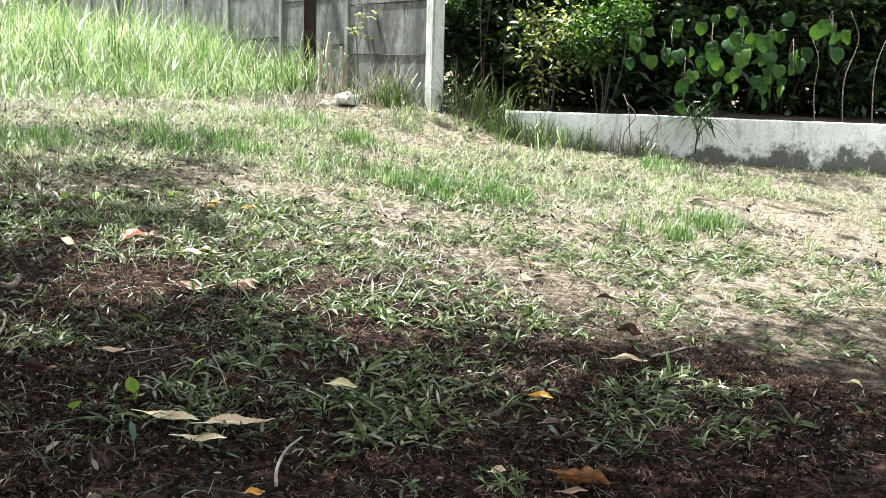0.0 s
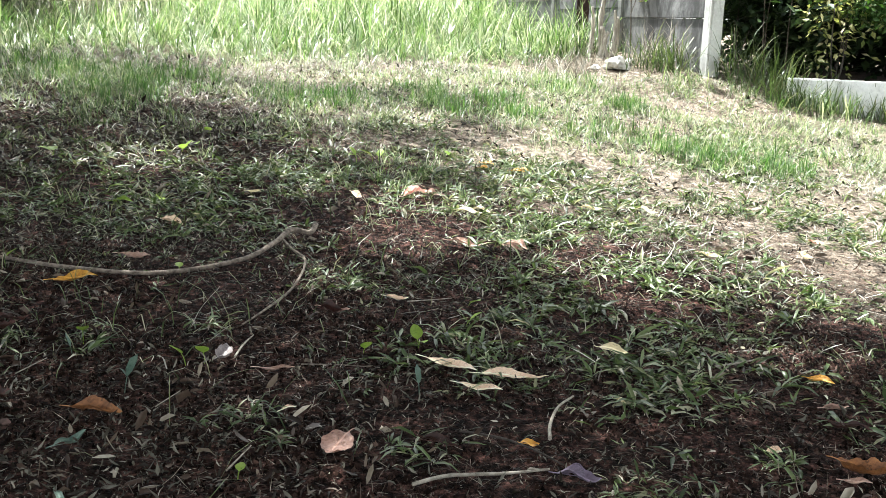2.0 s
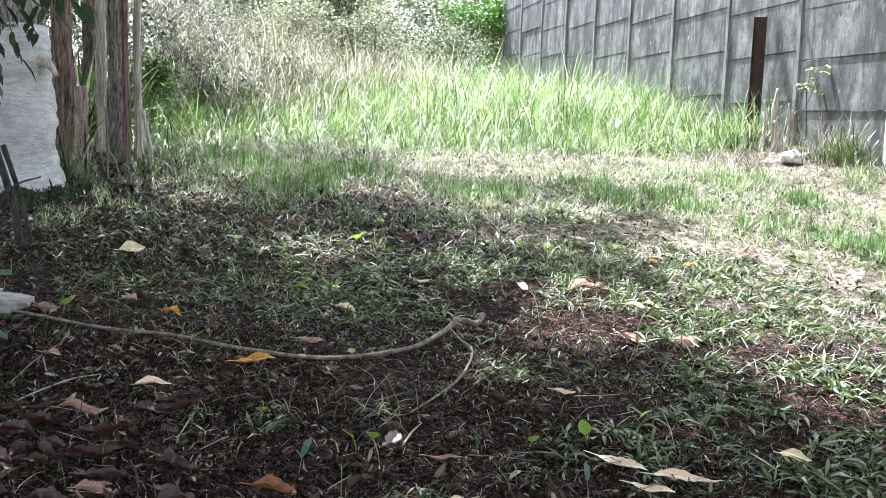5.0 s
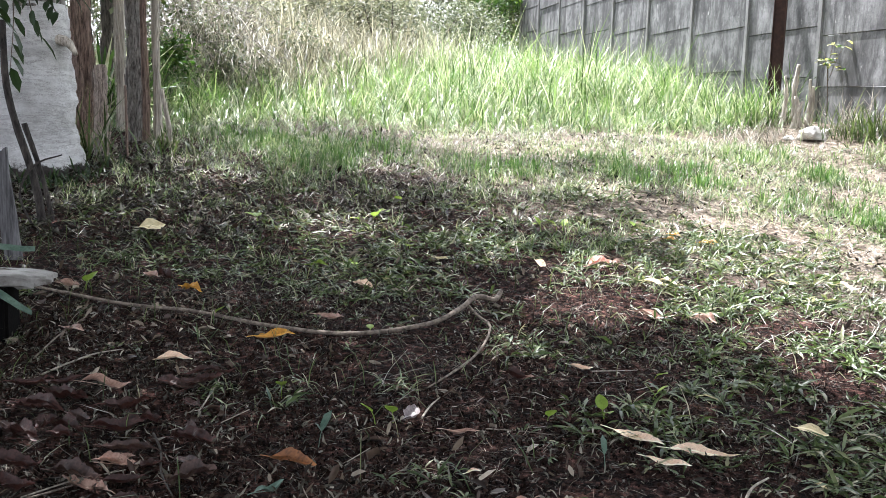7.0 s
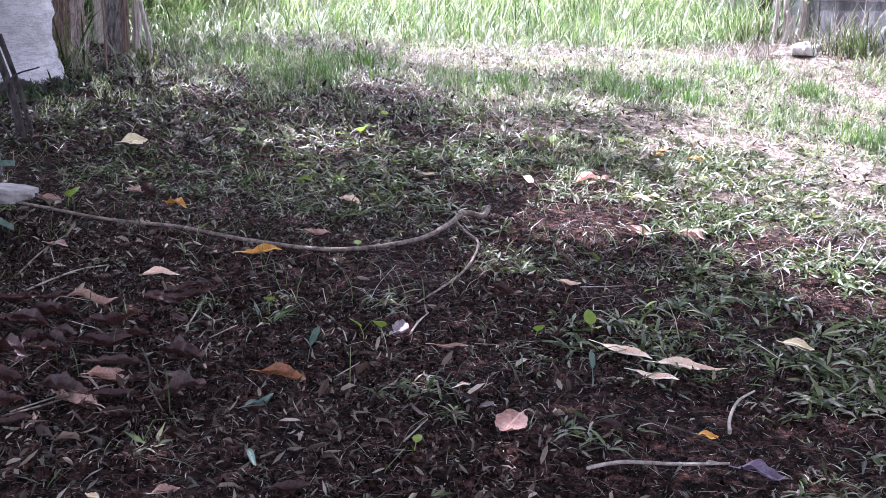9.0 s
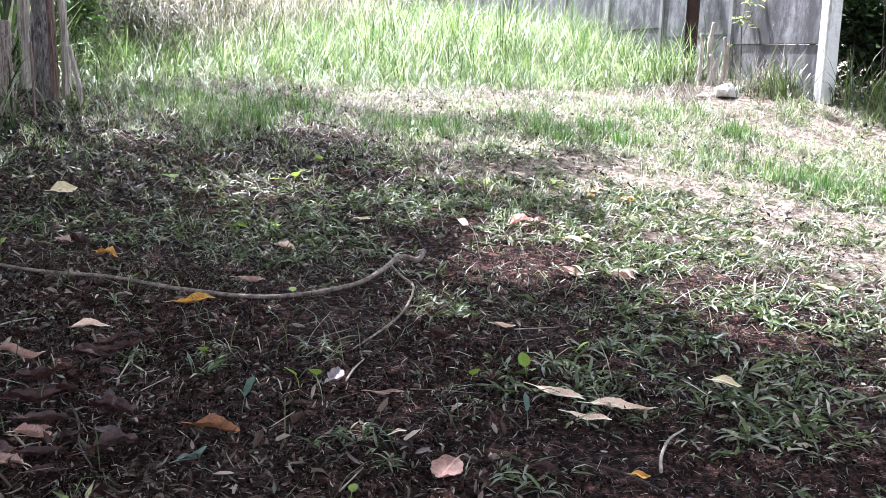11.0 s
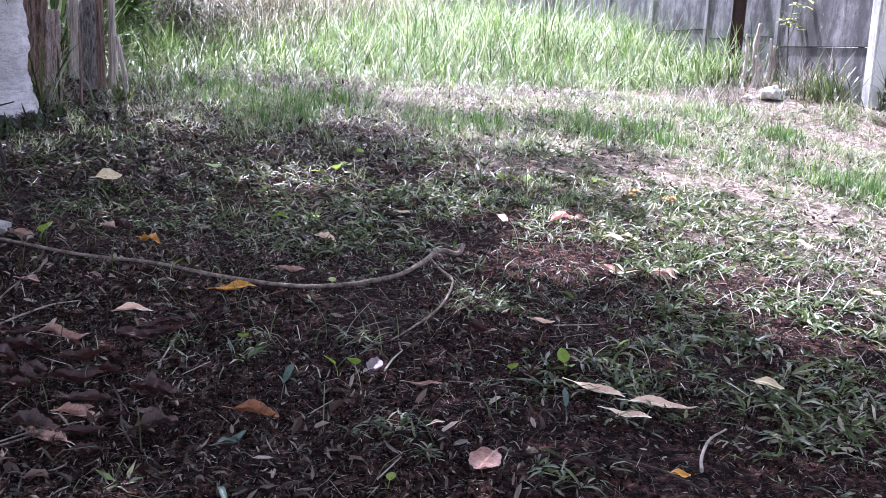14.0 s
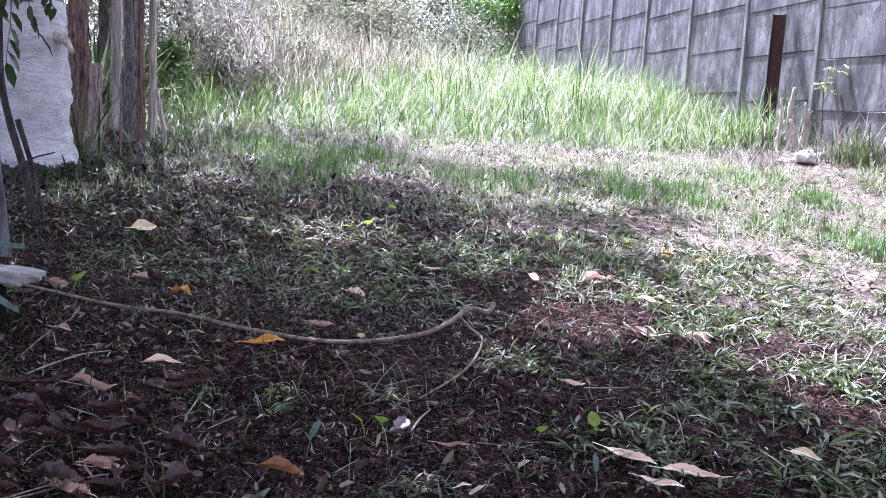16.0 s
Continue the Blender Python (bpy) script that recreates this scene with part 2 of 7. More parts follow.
def wall_material():
    """Old precast concrete: grey, blotched, streaked black, with worn pale spots."""
    m, n, l, b = material("weathered_concrete", 0.92)
    col = ramp(n, l, noise_of(n, l, 1.7, 7, 0.65, None, "Position"), [(0.34, (0.085, 0.084, 0.086)), (0.66, (0.31, 0.307, 0.31))])
    col = mix(n, l, 0.6, col, ramp(n, l, noise_of(n, l, 30, 7, 0.7), [(0.3, (0.6, 0.6, 0.6)), (0.7, (1.2, 1.2, 1.2))]), "MULTIPLY")
    for scale, stretch, at in ((1.6, (1.0, 1.6, 0.6), 0.45), (5.0, (1.0, 1.5, 1.0), 0.50), (3.0, (1.0, 2.4, 0.22), 0.50)):
        col = mix(n, l, ramp(n, l, noise_of(n, l, scale, 9, 0.75, stretch, "Position"), [(at, (0, 0, 0)), (at + 0.14, (0.85, 0.85, 0.85))]), col, (0.045, 0.044, 0.045))
    col = mix(n, l, ramp(n, l, noise_of(n, l, 9, 5, 0.6, (1.0, 1.0, 0.6), "Position"), [(0.66, (0, 0, 0)), (0.72, (0.7, 0.7, 0.7))]), col, (0.42, 0.41, 0.40))
    l.new(col, b.inputs["Base Color"])
    bump(n, l, b, noise_of(n, l, 45, 8, 0.7), 0.8, 0.004)
    return m


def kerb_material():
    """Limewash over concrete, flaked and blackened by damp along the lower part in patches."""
    m, n, l, b = material("limewashed_kerb", 0.88)
    col = ramp(n, l, noise_of(n, l, 2.2, 7, 0.65), [(0.3, (0.64, 0.635, 0.62)), (0.7, (0.86, 0.855, 0.84))])
    col = mix(n, l, 0.5, col, ramp(n, l, noise_of(n, l, 40, 6), [(0.3, (0.7, 0.7, 0.7)), (0.7, (1.1, 1.1, 1.1))]), "MULTIPLY")
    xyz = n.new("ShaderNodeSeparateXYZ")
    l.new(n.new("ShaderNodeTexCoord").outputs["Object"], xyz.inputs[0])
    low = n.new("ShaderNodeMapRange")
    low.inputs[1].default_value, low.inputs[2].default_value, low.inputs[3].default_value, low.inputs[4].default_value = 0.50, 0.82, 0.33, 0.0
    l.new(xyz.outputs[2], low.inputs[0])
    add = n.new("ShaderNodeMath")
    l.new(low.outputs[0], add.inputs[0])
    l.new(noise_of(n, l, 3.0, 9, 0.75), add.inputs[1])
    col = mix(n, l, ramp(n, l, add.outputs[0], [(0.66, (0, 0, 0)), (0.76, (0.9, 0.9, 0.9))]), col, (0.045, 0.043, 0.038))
    # runs of dirty water and hairline cracks
    col = mix(n, l, ramp(n, l, noise_of(n, l, 2.0, 8, 0.75, (4.0, 4.0, 0.5)), [(0.56, (0, 0, 0)), (0.64, (0.5, 0.5, 0.5))]), col, (0.25, 0.24, 0.22))
    col = mix(n, l, ramp(n, l, noise_of(n, l, 1.3, 9, 0.8, (1.0, 1.0, 0.6)), [(0.492, (0, 0, 0)), (0.5, (0.7, 0.7, 0.7)), (0.508, (0, 0, 0))]), col, (0.10, 0.095, 0.09))
    l.new(col, b.inputs["Base Color"])
    bump(n, l, b, noise_of(n, l, 60, 7), 0.7, 0.004)
    return m


def soil_material():
    m, n, l, b = material("red_soil", 0.95)
    # near-black stops paint in the shade under the crowns and in crevices
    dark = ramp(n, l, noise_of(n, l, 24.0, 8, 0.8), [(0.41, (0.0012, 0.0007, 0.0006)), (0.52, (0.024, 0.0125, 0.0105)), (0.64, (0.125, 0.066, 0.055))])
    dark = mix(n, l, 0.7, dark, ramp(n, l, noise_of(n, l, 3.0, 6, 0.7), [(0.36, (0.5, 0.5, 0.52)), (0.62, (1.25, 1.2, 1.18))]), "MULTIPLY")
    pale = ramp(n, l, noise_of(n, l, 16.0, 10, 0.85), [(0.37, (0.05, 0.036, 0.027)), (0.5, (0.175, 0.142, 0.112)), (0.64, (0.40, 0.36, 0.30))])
    # dry, dusty soil further up the slope and along the kerb, sunlight painted in
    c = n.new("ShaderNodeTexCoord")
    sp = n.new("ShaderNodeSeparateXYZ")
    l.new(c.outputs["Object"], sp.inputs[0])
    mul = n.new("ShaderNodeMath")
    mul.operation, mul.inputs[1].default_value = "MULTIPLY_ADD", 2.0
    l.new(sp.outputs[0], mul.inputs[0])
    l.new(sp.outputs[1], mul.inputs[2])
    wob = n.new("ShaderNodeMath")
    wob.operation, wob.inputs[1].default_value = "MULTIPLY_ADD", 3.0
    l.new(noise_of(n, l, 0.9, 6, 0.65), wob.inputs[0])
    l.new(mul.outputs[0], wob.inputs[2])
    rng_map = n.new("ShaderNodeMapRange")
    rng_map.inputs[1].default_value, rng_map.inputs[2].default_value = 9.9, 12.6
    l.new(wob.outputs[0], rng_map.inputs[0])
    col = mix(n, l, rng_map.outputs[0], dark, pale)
    # granules of two sizes, each with a tone of its own
    cells = []
    for scale in (75.0, 190.0):
        g = n.new("ShaderNodeTexVoronoi")
        g.inputs["Scale"].default_value = scale
        l.new(c.outputs["Object"], g.inputs["Vector"])
        cells.append(g)
    tone = ramp(n, l, cells[0].outputs["Color"], [(0.2, (0.55, 0.53, 0.52)), (0.8, (1.5, 1.48, 1.46))])
    col = mix(n, l, 0.8, col, tone, "MULTIPLY")
    l.new(col, b.inputs["Base Color"])
    grains = mix(n, l, 0.35, cells[0].outputs["Distance"], cells[1].outputs["Distance"])
    flip = n.new("ShaderNodeInvert")
    l.new(grains, flip.inputs["Color"])
    bump(n, l, b, mix(n, l, 0.4, flip.outputs[0], noise_of(n, l, 45.0, 9, 0.8)), 1.0, 0.03)
    b.inputs["Specular IOR Level"].default_value = 0.06
    return m


def limewash_material():
    """Thick limewash on bark: rings of wrinkles, grey smears, flakes where the bark shows."""
    m, n, l, b = material("limewash_on_bark", 0.9)
    rings = noise_of(n, l, 5.0, 8, 0.7, (0.8, 0.8, 4.5))
    col = ramp(n, l, noise_of(n, l, 3.0, 7, 0.7, (1.0, 1.0, 1.6)), [(0.32, (0.36, 0.355, 0.35)), (0.5, (0.60, 0.595, 0.59)), (0.7, (0.77, 0.765, 0.76))])
    col = mix(n, l, 0.4, col, ramp(n, l, rings, [(0.36, (0.62, 0.61, 0.60)), (0.5, (1.05, 1.05, 1.05))]), "MULTIPLY")
    col = mix(n, l, ramp(n, l, noise_of(n, l, 17, 7, 0.75, (1.0, 1.0, 1.8)), [(0.63, (0, 0, 0)), (0.70, (0.7, 0.7, 0.7))]), col, (0.22, 0.205, 0.195))
    # cracks round the stem, and bark laid bare along the foot
    col = mix(n, l, ramp(n, l, noise_of(n, l, 3.2, 8, 0.75, (0.7, 0.7, 3.4)), [(0.484, (0, 0, 0)), (0.5, (0.7, 0.7, 0.7)), (0.516, (0, 0, 0))]), col, (0.20, 0.185, 0.175))
    xyz = n.new("ShaderNodeSeparateXYZ")
    l.new(n.new("ShaderNodeTexCoord").outputs["Object"], xyz.inputs[0])
    foot = n.new("ShaderNodeMath")
    foot.operation, foot.inputs[1].default_value = "MULTIPLY_ADD", -0.30
    l.new(noise_of(n, l, 7.0, 8, 0.75), foot.inputs[0])
    rise = n.new("ShaderNodeMath")
    rise.inputs[1].default_value = 0.13
    l.new(xyz.outputs[2], rise.inputs[0])
    l.new(rise.outputs[0], foot.inputs[2])
    col = mix(n, l, ramp(n, l, foot.outputs[0], [(0.0, (1, 1, 1)), (0.02, (0, 0, 0))]), col, (0.04, 0.033, 0.028))
    l.new(col, b.inputs["Base Color"])
    height = mix(n, l, 0.5, rings, noise_of(n, l, 40, 6, 0.7))
    bump(n, l, b, height, 1.0, 0.03)
    return m


def bark_material(name, low, high, scale=7.0, stretch=(9, 9, 1.2), relief=0.02):
    m, n, l, b = material(name, 0.9)
    f = noise_of(n, l, scale, 8, 0.7, stretch)
    l.new(mix(n, l, 0.6, ramp(n, l, f, [(0.38, low), (0.64, high)]), ramp(n, l, noise_of(n, l, 2.5, 5), [(0.3, (0.6, 0.6, 0.6)), (0.7, (1.2, 1.2, 1.15))]), "MULTIPLY"), b.inputs["Base Color"])
    bump(n, l, b, f, 0.9, relief)
    return m


def rust_material():
    m, n, l, b = material("rust", 0.75, 0.3)
    l.new(ramp(n, l, noise_of(n, l, 12, 8, 0.7), [(0.3, (0.03, 0.018, 0.015)), (0.6, (0.075, 0.038, 0.03)), (0.8, (0.14, 0.075, 0.055))]), b.inputs["Base Color"])
    bump(n, l, b, noise_of(n, l, 80, 6), 0.5, 0.003)
    return m


def dry_leaf_material(name, low, high, vein=(1.1, 1.05, 0.95), through=0.12, rough=0.42):
    """A fallen leaf with blotches; its own colours."""
    m, n, l, b = material(name, rough)
    b.inputs["Specular IOR Level"].default_value = 0.3
    col = ramp(n, l, noise_of(n, l, 22, 6, 0.65), [(0.32, low), (0.68, high)])
    col = mix(n, l, 0.5, col, ramp(n, l, noise_of(n, l, 140, 4), [(0.35, (0.7, 0.66, 0.6)), (0.65, vein)]), "MULTIPLY")
    # brown specks, a pale midrib along the blade and slanting side veins
    col = mix(n, l, ramp(n, l, noise_of(n, l, 60, 6, 0.75), [(0.56, (0, 0, 0)), (0.66, (0.75, 0.75, 0.75))]), col, tuple(c * 0.3 for c in low))
    xyz = n.new("ShaderNodeSeparateXYZ")
    l.new(n.new("ShaderNodeTexCoord").outputs["Object"], xyz.inputs[0])
    off = n.new("ShaderNodeMath")
    off.operation = "ABSOLUTE"
    l.new(xyz.outputs[1], off.inputs[0])
    rib = ramp(n, l, off.outputs[0], [(0.0008, (1, 1, 1)), (0.0022, (0, 0, 0))])
    slant = n.new("ShaderNodeMath")
    slant.operation = "SUBTRACT"
    l.new(xyz.outputs[0], slant.inputs[0])
    l.new(off.outputs[0], slant.inputs[1])
    saw = n.new("ShaderNodeMath")
    saw.operation, saw.inputs[1].default_value = "PINGPONG", 0.006
    l.new(slant.outputs[0], saw.inputs[0])
    side = ramp(n, l, saw.outputs[0], [(0.0, (0.1, 0.1, 0.1)), (0.0012, (0, 0, 0))])
    col = mix(n, l, mix(n, l, 1.0, rib, side, "LIGHTEN"), col, tuple(min(1.0, c * 1.25) for c in high))
    l.new(col, b.inputs["Base Color"])
    bump(n, l, b, noise_of(n, l, 90, 5), 0.8, 0.004)
    tr = n.new("ShaderNodeBsdfTranslucent")
    l.new(col, tr.inputs[0])
    mx = n.new("ShaderNodeMixShader")
    mx.inputs[0].default_value = through
    l.new(b.outputs[0], mx.inputs[1])
    l.new(tr.outputs[0], mx.inputs[2])
    l.new(mx.outputs[0], n["Material Output"].inputs[0])
    return m


SOIL = soil_material()
BED = stone_material("bed_soil", (0.02, 0.011, 0.008), (0.06, 0.03, 0.02), 6, 0.95, 0.01)
CONCRETE = wall_material()
POST_GREY = stone_material("grey_post_concrete", (0.13, 0.128, 0.128), (0.30, 0.295, 0.293), 3.0, 0.92, 0.003, (0.08, 0.078, 0.072), (4, 4, 0.5))
WHITE_PAINT = stone_material("flaking_white_paint", (0.55, 0.55, 0.54), (0.78, 0.78, 0.76), 3.0, 0.8, 0.002, (0.22, 0.21, 0.19), (3, 3, 0.8))
OLD_PAINT = stone_material("peeling_paint_on_wood", (0.16, 0.148, 0.132), (0.50, 0.485, 0.455), 9.0, 0.85, 0.008, (0.09, 0.075, 0.062), (0.7, 4.0, 1.0), 60)
OLD_BOARD = bark_material("grey_weathered_board", (0.045, 0.043, 0.046), (0.19, 0.185, 0.195), 6.0, (9, 9, 0.7), 0.008)
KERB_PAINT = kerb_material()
LIMEWASH = limewash_material()
ROCK = stone_material("pale_rubble", (0.45, 0.43, 0.40), (0.72, 0.70, 0.66), 9, 0.9, 0.006)
RUST = rust_material()
BARK = bark_material("grey_bark", (0.085, 0.075, 0.07), (0.62, 0.585, 0.55), 7.0, (9, 9, 1.6), 0.035)
BARK_DARK = bark_material("dark_bark", (0.028, 0.024, 0.021), (0.19, 0.165, 0.145))
WOOD = bark_material("split_old_wood", (0.11, 0.083, 0.074), (0.55, 0.455, 0.405), 7.0, (11, 11, 0.7), 0.012)
WOOD_RED = bark_material("red_brown_old_wood", (0.085, 0.055, 0.045), (0.46, 0.33, 0.27), 7.0, (11, 11, 1.0), 0.03)
LOG_WOOD = bark_material("brown_log_wood", (0.05, 0.03, 0.022), (0.34, 0.235, 0.175), 5.0, (1.5, 14, 14), 0.012)
STICK_DARK = bark_material("dark_stick_bark", (0.010, 0.008, 0.007), (0.085, 0.072, 0.064), 9.0, (5, 5, 1.5), 0.01)
WOOD_PALE = bark_material("pale_old_wood", (0.27, 0.235, 0.195), (0.75, 0.69, 0.61), 7.0, (11, 11, 0.7), 0.01)
TWIG = bark_material("twig_bark", (0.06, 0.045, 0.035), (0.26, 0.21, 0.17), 14, (3, 3, 3), 0.004)
TWIG_DARK = bark_material("dark_twig_bark", (0.012, 0.009, 0.007), (0.06, 0.046, 0.037), 14, (3, 3, 3), 0.004)
TWIG_PALE = bark_material("bleached_twig", (0.17, 0.145, 0.118), (0.46, 0.41, 0.345), 14, (3, 3, 3), 0.004)
GRASS_TALL = leaf_material("tall_grass_blade", [(0.0, (0.02, 0.045, 0.011)), (0.22, (0.066, 0.132, 0.032)), (0.47, (0.15, 0.245, 0.075)), (0.66, (0.265, 0.345, 0.145)), (0.82, (0.42, 0.44, 0.30)), (1.0, (0.63, 0.61, 0.53))], 0.32, 0.36, (0.98, 1.06, 0.8), 8)
GRASS_SHORT = leaf_material("lawn_blade", [(0.0, (0.05, 0.10, 0.036)), (0.35, (0.118, 0.185, 0.068)), (0.58, (0.235, 0.31, 0.125)), (0.78, (0.35, 0.375, 0.24)), (1.0, (0.56, 0.545, 0.45))], 0.4, 0.35, (1.0, 1.05, 0.78), 20)
GRASS_GREEN = leaf_material("green_tuft_blade", [(0.0, (0.035, 0.085, 0.02)), (0.5, (0.075, 0.16, 0.04)), (0.85, (0.14, 0.235, 0.075)), (1.0, (0.30, 0.36, 0.19))], 0.4, 0.35, (0.98, 1.08, 0.65), 20)
GRASS_DRY = leaf_material("straw_blade", [(0.0, (0.10, 0.085, 0.075)), (0.45, (0.25, 0.23, 0.20)), (1.0, (0.58, 0.555, 0.51))], 0.6, 0.25, (1, 0.97, 0.9), 12)
WEED = leaf_material("broad_grass_leaf", [(0.0, (0.03, 0.05, 0.016)), (0.4, (0.066, 0.105, 0.034)), (0.75, (0.12, 0.165, 0.062)), (0.9, (0.225, 0.235, 0.135)), (1.0, (0.43, 0.405, 0.31))], 0.38, 0.32, (1.03, 1.05, 0.72), 40, "island", 0.4)
LITTER = leaf_material("leaf_litter", [(0.0, (0.008, 0.006, 0.0045)), (0.3, (0.024, 0.019, 0.0145)), (0.55, (0.062, 0.056, 0.044)), (0.8, (0.135, 0.128, 0.105)), (0.95, (0.26, 0.24, 0.20)), (1.0, (0.46, 0.43, 0.36))], 0.5, 0.06, (1, 0.95, 0.8), 60, "island", 0.15)
LITTER_BROWN = leaf_material("rolled_dead_leaf", [(0.0, (0.015, 0.008, 0.006)), (0.4, (0.06, 0.037, 0.027)), (0.7, (0.15, 0.115, 0.085)), (0.9, (0.27, 0.235, 0.19)), (1.0, (0.46, 0.41, 0.335))], 0.5, 0.06, (1, 0.9, 0.75), 50, "island", 0.2)
CRUMB = leaf_material("soil_crumb", [(0.0, (0.0015, 0.001, 0.0008)), (0.5, (0.02, 0.0115, 0.009)), (0.85, (0.05, 0.029, 0.024)), (1.0, (0.09, 0.06, 0.05))], 0.9, 0.0, (1, 1, 1), 90, "island", 0.03)
HEDGE = leaf_material("hedge_leaf", [(0.0, (0.014, 0.03, 0.013)), (0.6, (0.032, 0.06, 0.024)), (1.0, (0.065, 0.105, 0.04))], 0.5, 0.25, (1.05, 1.15, 0.5), 25)
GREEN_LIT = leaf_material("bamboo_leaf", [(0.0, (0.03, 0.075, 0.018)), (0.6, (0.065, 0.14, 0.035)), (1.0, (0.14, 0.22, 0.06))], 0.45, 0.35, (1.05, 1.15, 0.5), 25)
STRAW = leaf_material("dead_slope_grass", [(0.0, (0.05, 0.052, 0.034)), (0.35, (0.17, 0.168, 0.115)), (0.7, (0.36, 0.345, 0.265)), (1.0, (0.60, 0.58, 0.49))], 0.6, 0.3, (1, 0.98, 0.85), 12)
HEDGE_YELLOW = leaf_material("variegated_leaf", [(0.0, (0.14, 0.20, 0.05)), (0.45, (0.40, 0.41, 0.17)), (1.0, (0.78, 0.75, 0.52))], 0.45, 0.35, (1.05, 1.1, 0.6), 25)
VINE = leaf_material("heart_leaf", [(0.0, (0.024, 0.062, 0.026)), (0.5, (0.042, 0.095, 0.034)), (1.0, (0.085, 0.155, 0.04))], 0.7, 0.32, (1.1, 1.2, 0.4), 12, "object", 0.2)
CANOPY = leaf_material("canopy_leaf", [(0.0, (0.04, 0.07, 0.025)), (0.6, (0.07, 0.105, 0.04)), (1.0, (0.11, 0.14, 0.05))], 0.4, 0.12, (1.1, 1.2, 0.4), 20)
BUSH = leaf_material("grey_green_leaf", [(0.0, (0.05, 0.066, 0.04)), (0.5, (0.12, 0.142, 0.092)), (1.0, (0.27, 0.29, 0.22))], 0.55, 0.25, (1.05, 1.08, 0.75), 10)
PALE_SHRUB = leaf_material("pale_shrub_leaf", [(0.0, (0.07, 0.08, 0.055)), (0.5, (0.18, 0.19, 0.135)), (1.0, (0.40, 0.40, 0.32))], 0.55, 0.3, (1.03, 1.05, 0.8), 10)
BRUSH = bark_material("bleached_brush", (0.065, 0.057, 0.05), (0.40, 0.37, 0.335), 9, (3, 3, 3), 0.004)
BRUSH_LEAF = leaf_material("dead_strip", [(0.0, (0.05, 0.048, 0.038)), (0.5, (0.20, 0.19, 0.15)), (0.85, (0.42, 0.40, 0.335)), (1.0, (0.66, 0.64, 0.58))], 0.6, 0.25, (1, 0.95, 0.88), 14)
# near-black base paints in the shade of the block's hollow
BLOCK = stone_material("shade_black_block", (0.0015, 0.0014, 0.0014), (0.006, 0.0055, 0.005), 8, 0.9, 0.004)
BLOCK.node_tree.nodes["Principled BSDF"].inputs["Specular IOR Level"].default_value = 0.05
L_BUFF = dry_leaf_material("buff_leaf", (0.72, 0.47, 0.33), (0.97, 0.80, 0.63), (1.1, 1.05, 0.95), 0.2)
L_YELLOW = dry_leaf_material("ochre_leaf", (0.34, 0.15, 0.025), (0.68, 0.38, 0.07))
L_CREAM = dry_leaf_material("cream_leaf", (0.58, 0.48, 0.28), (0.78, 0.70, 0.46))
L_BROWN = dry_leaf_material("brown_leaf", (0.010, 0.0045, 0.004), (0.08, 0.033, 0.027), (1.1, 1.05, 0.95), 0.08, 0.45)
L_MAUVE_BROWN = dry_leaf_material("mauve_brown_leaf", (0.014, 0.008, 0.007), (0.105, 0.062, 0.052), (1.1, 1.05, 0.95), 0.08, 0.45)
L_RUST = dry_leaf_material("rusty_leaf", (0.07, 0.028, 0.014), (0.36, 0.16, 0.06))
L_PINK = dry_leaf_material("pinkish_leaf", (0.19, 0.10, 0.075), (0.52, 0.36, 0.29))
L_PEACH = dry_leaf_material("peach_leaf", (0.17, 0.082, 0.058), (0.46, 0.27, 0.21))
L_MAUVE = dry_leaf_material("mauve_leaf", (0.08, 0.06, 0.095), (0.24, 0.19, 0.27))
L_WHITE = dry_leaf_material("whitish_leaf", (0.13, 0.11, 0.115), (0.36, 0.32, 0.325))
L_RED = dry_leaf_material("red_leaf", (0.50, 0.11, 0.075), (0.85, 0.58, 0.50))
L_GREEN = dry_leaf_material("fresh_green_leaf", (0.15, 0.25, 0.03), (0.29, 0.41, 0.07), (1.1, 1.1, 1.0), 0.35, 0.45)
L_DULL = dry_leaf_material("blue_green_leaf", (0.05, 0.095, 0.072), (0.14, 0.205, 0.165), (1.1, 1.1, 1.0), 0.2, 0.34)


# ---- ground: one sheet, fine where the camera looks down on it ----
def graded(lo, hi, step, growth=1.16, far=900.0):
    a = list(np.arange(lo, hi, step))
    s, x = step, a[-1]
    while x < far:
        s *= growth
        x += s
        a.append(x)
    s, x, b = step, lo, []
    while x > -far:
        s *= growth
        x -= s
        b.append(x)
    return np.array(b[::-1] + a)


gx = np.sort(np.append(graded(-2.6, 6.2, 0.054), np.arange(-1.1, 2.8, 0.054) + 0.027))
gy = np.sort(np.append(graded(1.4, 8.6, 0.054), np.arange(1.4, 4.0, 0.054) + 0.027))
mx, my = np.meshgrid(gx, gy)
gv = np.stack([mx, my, ground_z(mx, my)], -1).reshape(-1, 3)
nx, ny = len(gx), len(gy)
gi = (np.arange(ny - 1)[:, None] * nx + np.arange(nx - 1)).ravel()
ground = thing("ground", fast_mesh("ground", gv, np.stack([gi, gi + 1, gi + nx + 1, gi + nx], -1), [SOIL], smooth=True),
               "red-brown bare soil, coloured darker for shade, paler for sun and dustier up the slope", "ground", kind="structure")


# ---- the precast concrete wall ----
WALL_X, WALL_Y, BAY, PANEL_H, STEP = 5.755, 8.2, 1.69, 0.555, 0.15


def panel_mesh():
    bm = bmesh.new()
    bmesh.ops.create_cube(bm, size=1.0, matrix=Matrix.Diagonal((0.045, BAY - 0.06, PANEL_H - 0.003, 1)))
    bmesh.ops.bevel(bm, geom=bm.edges[:], offset=0.005, segments=1, affect="EDGES")
    return bm


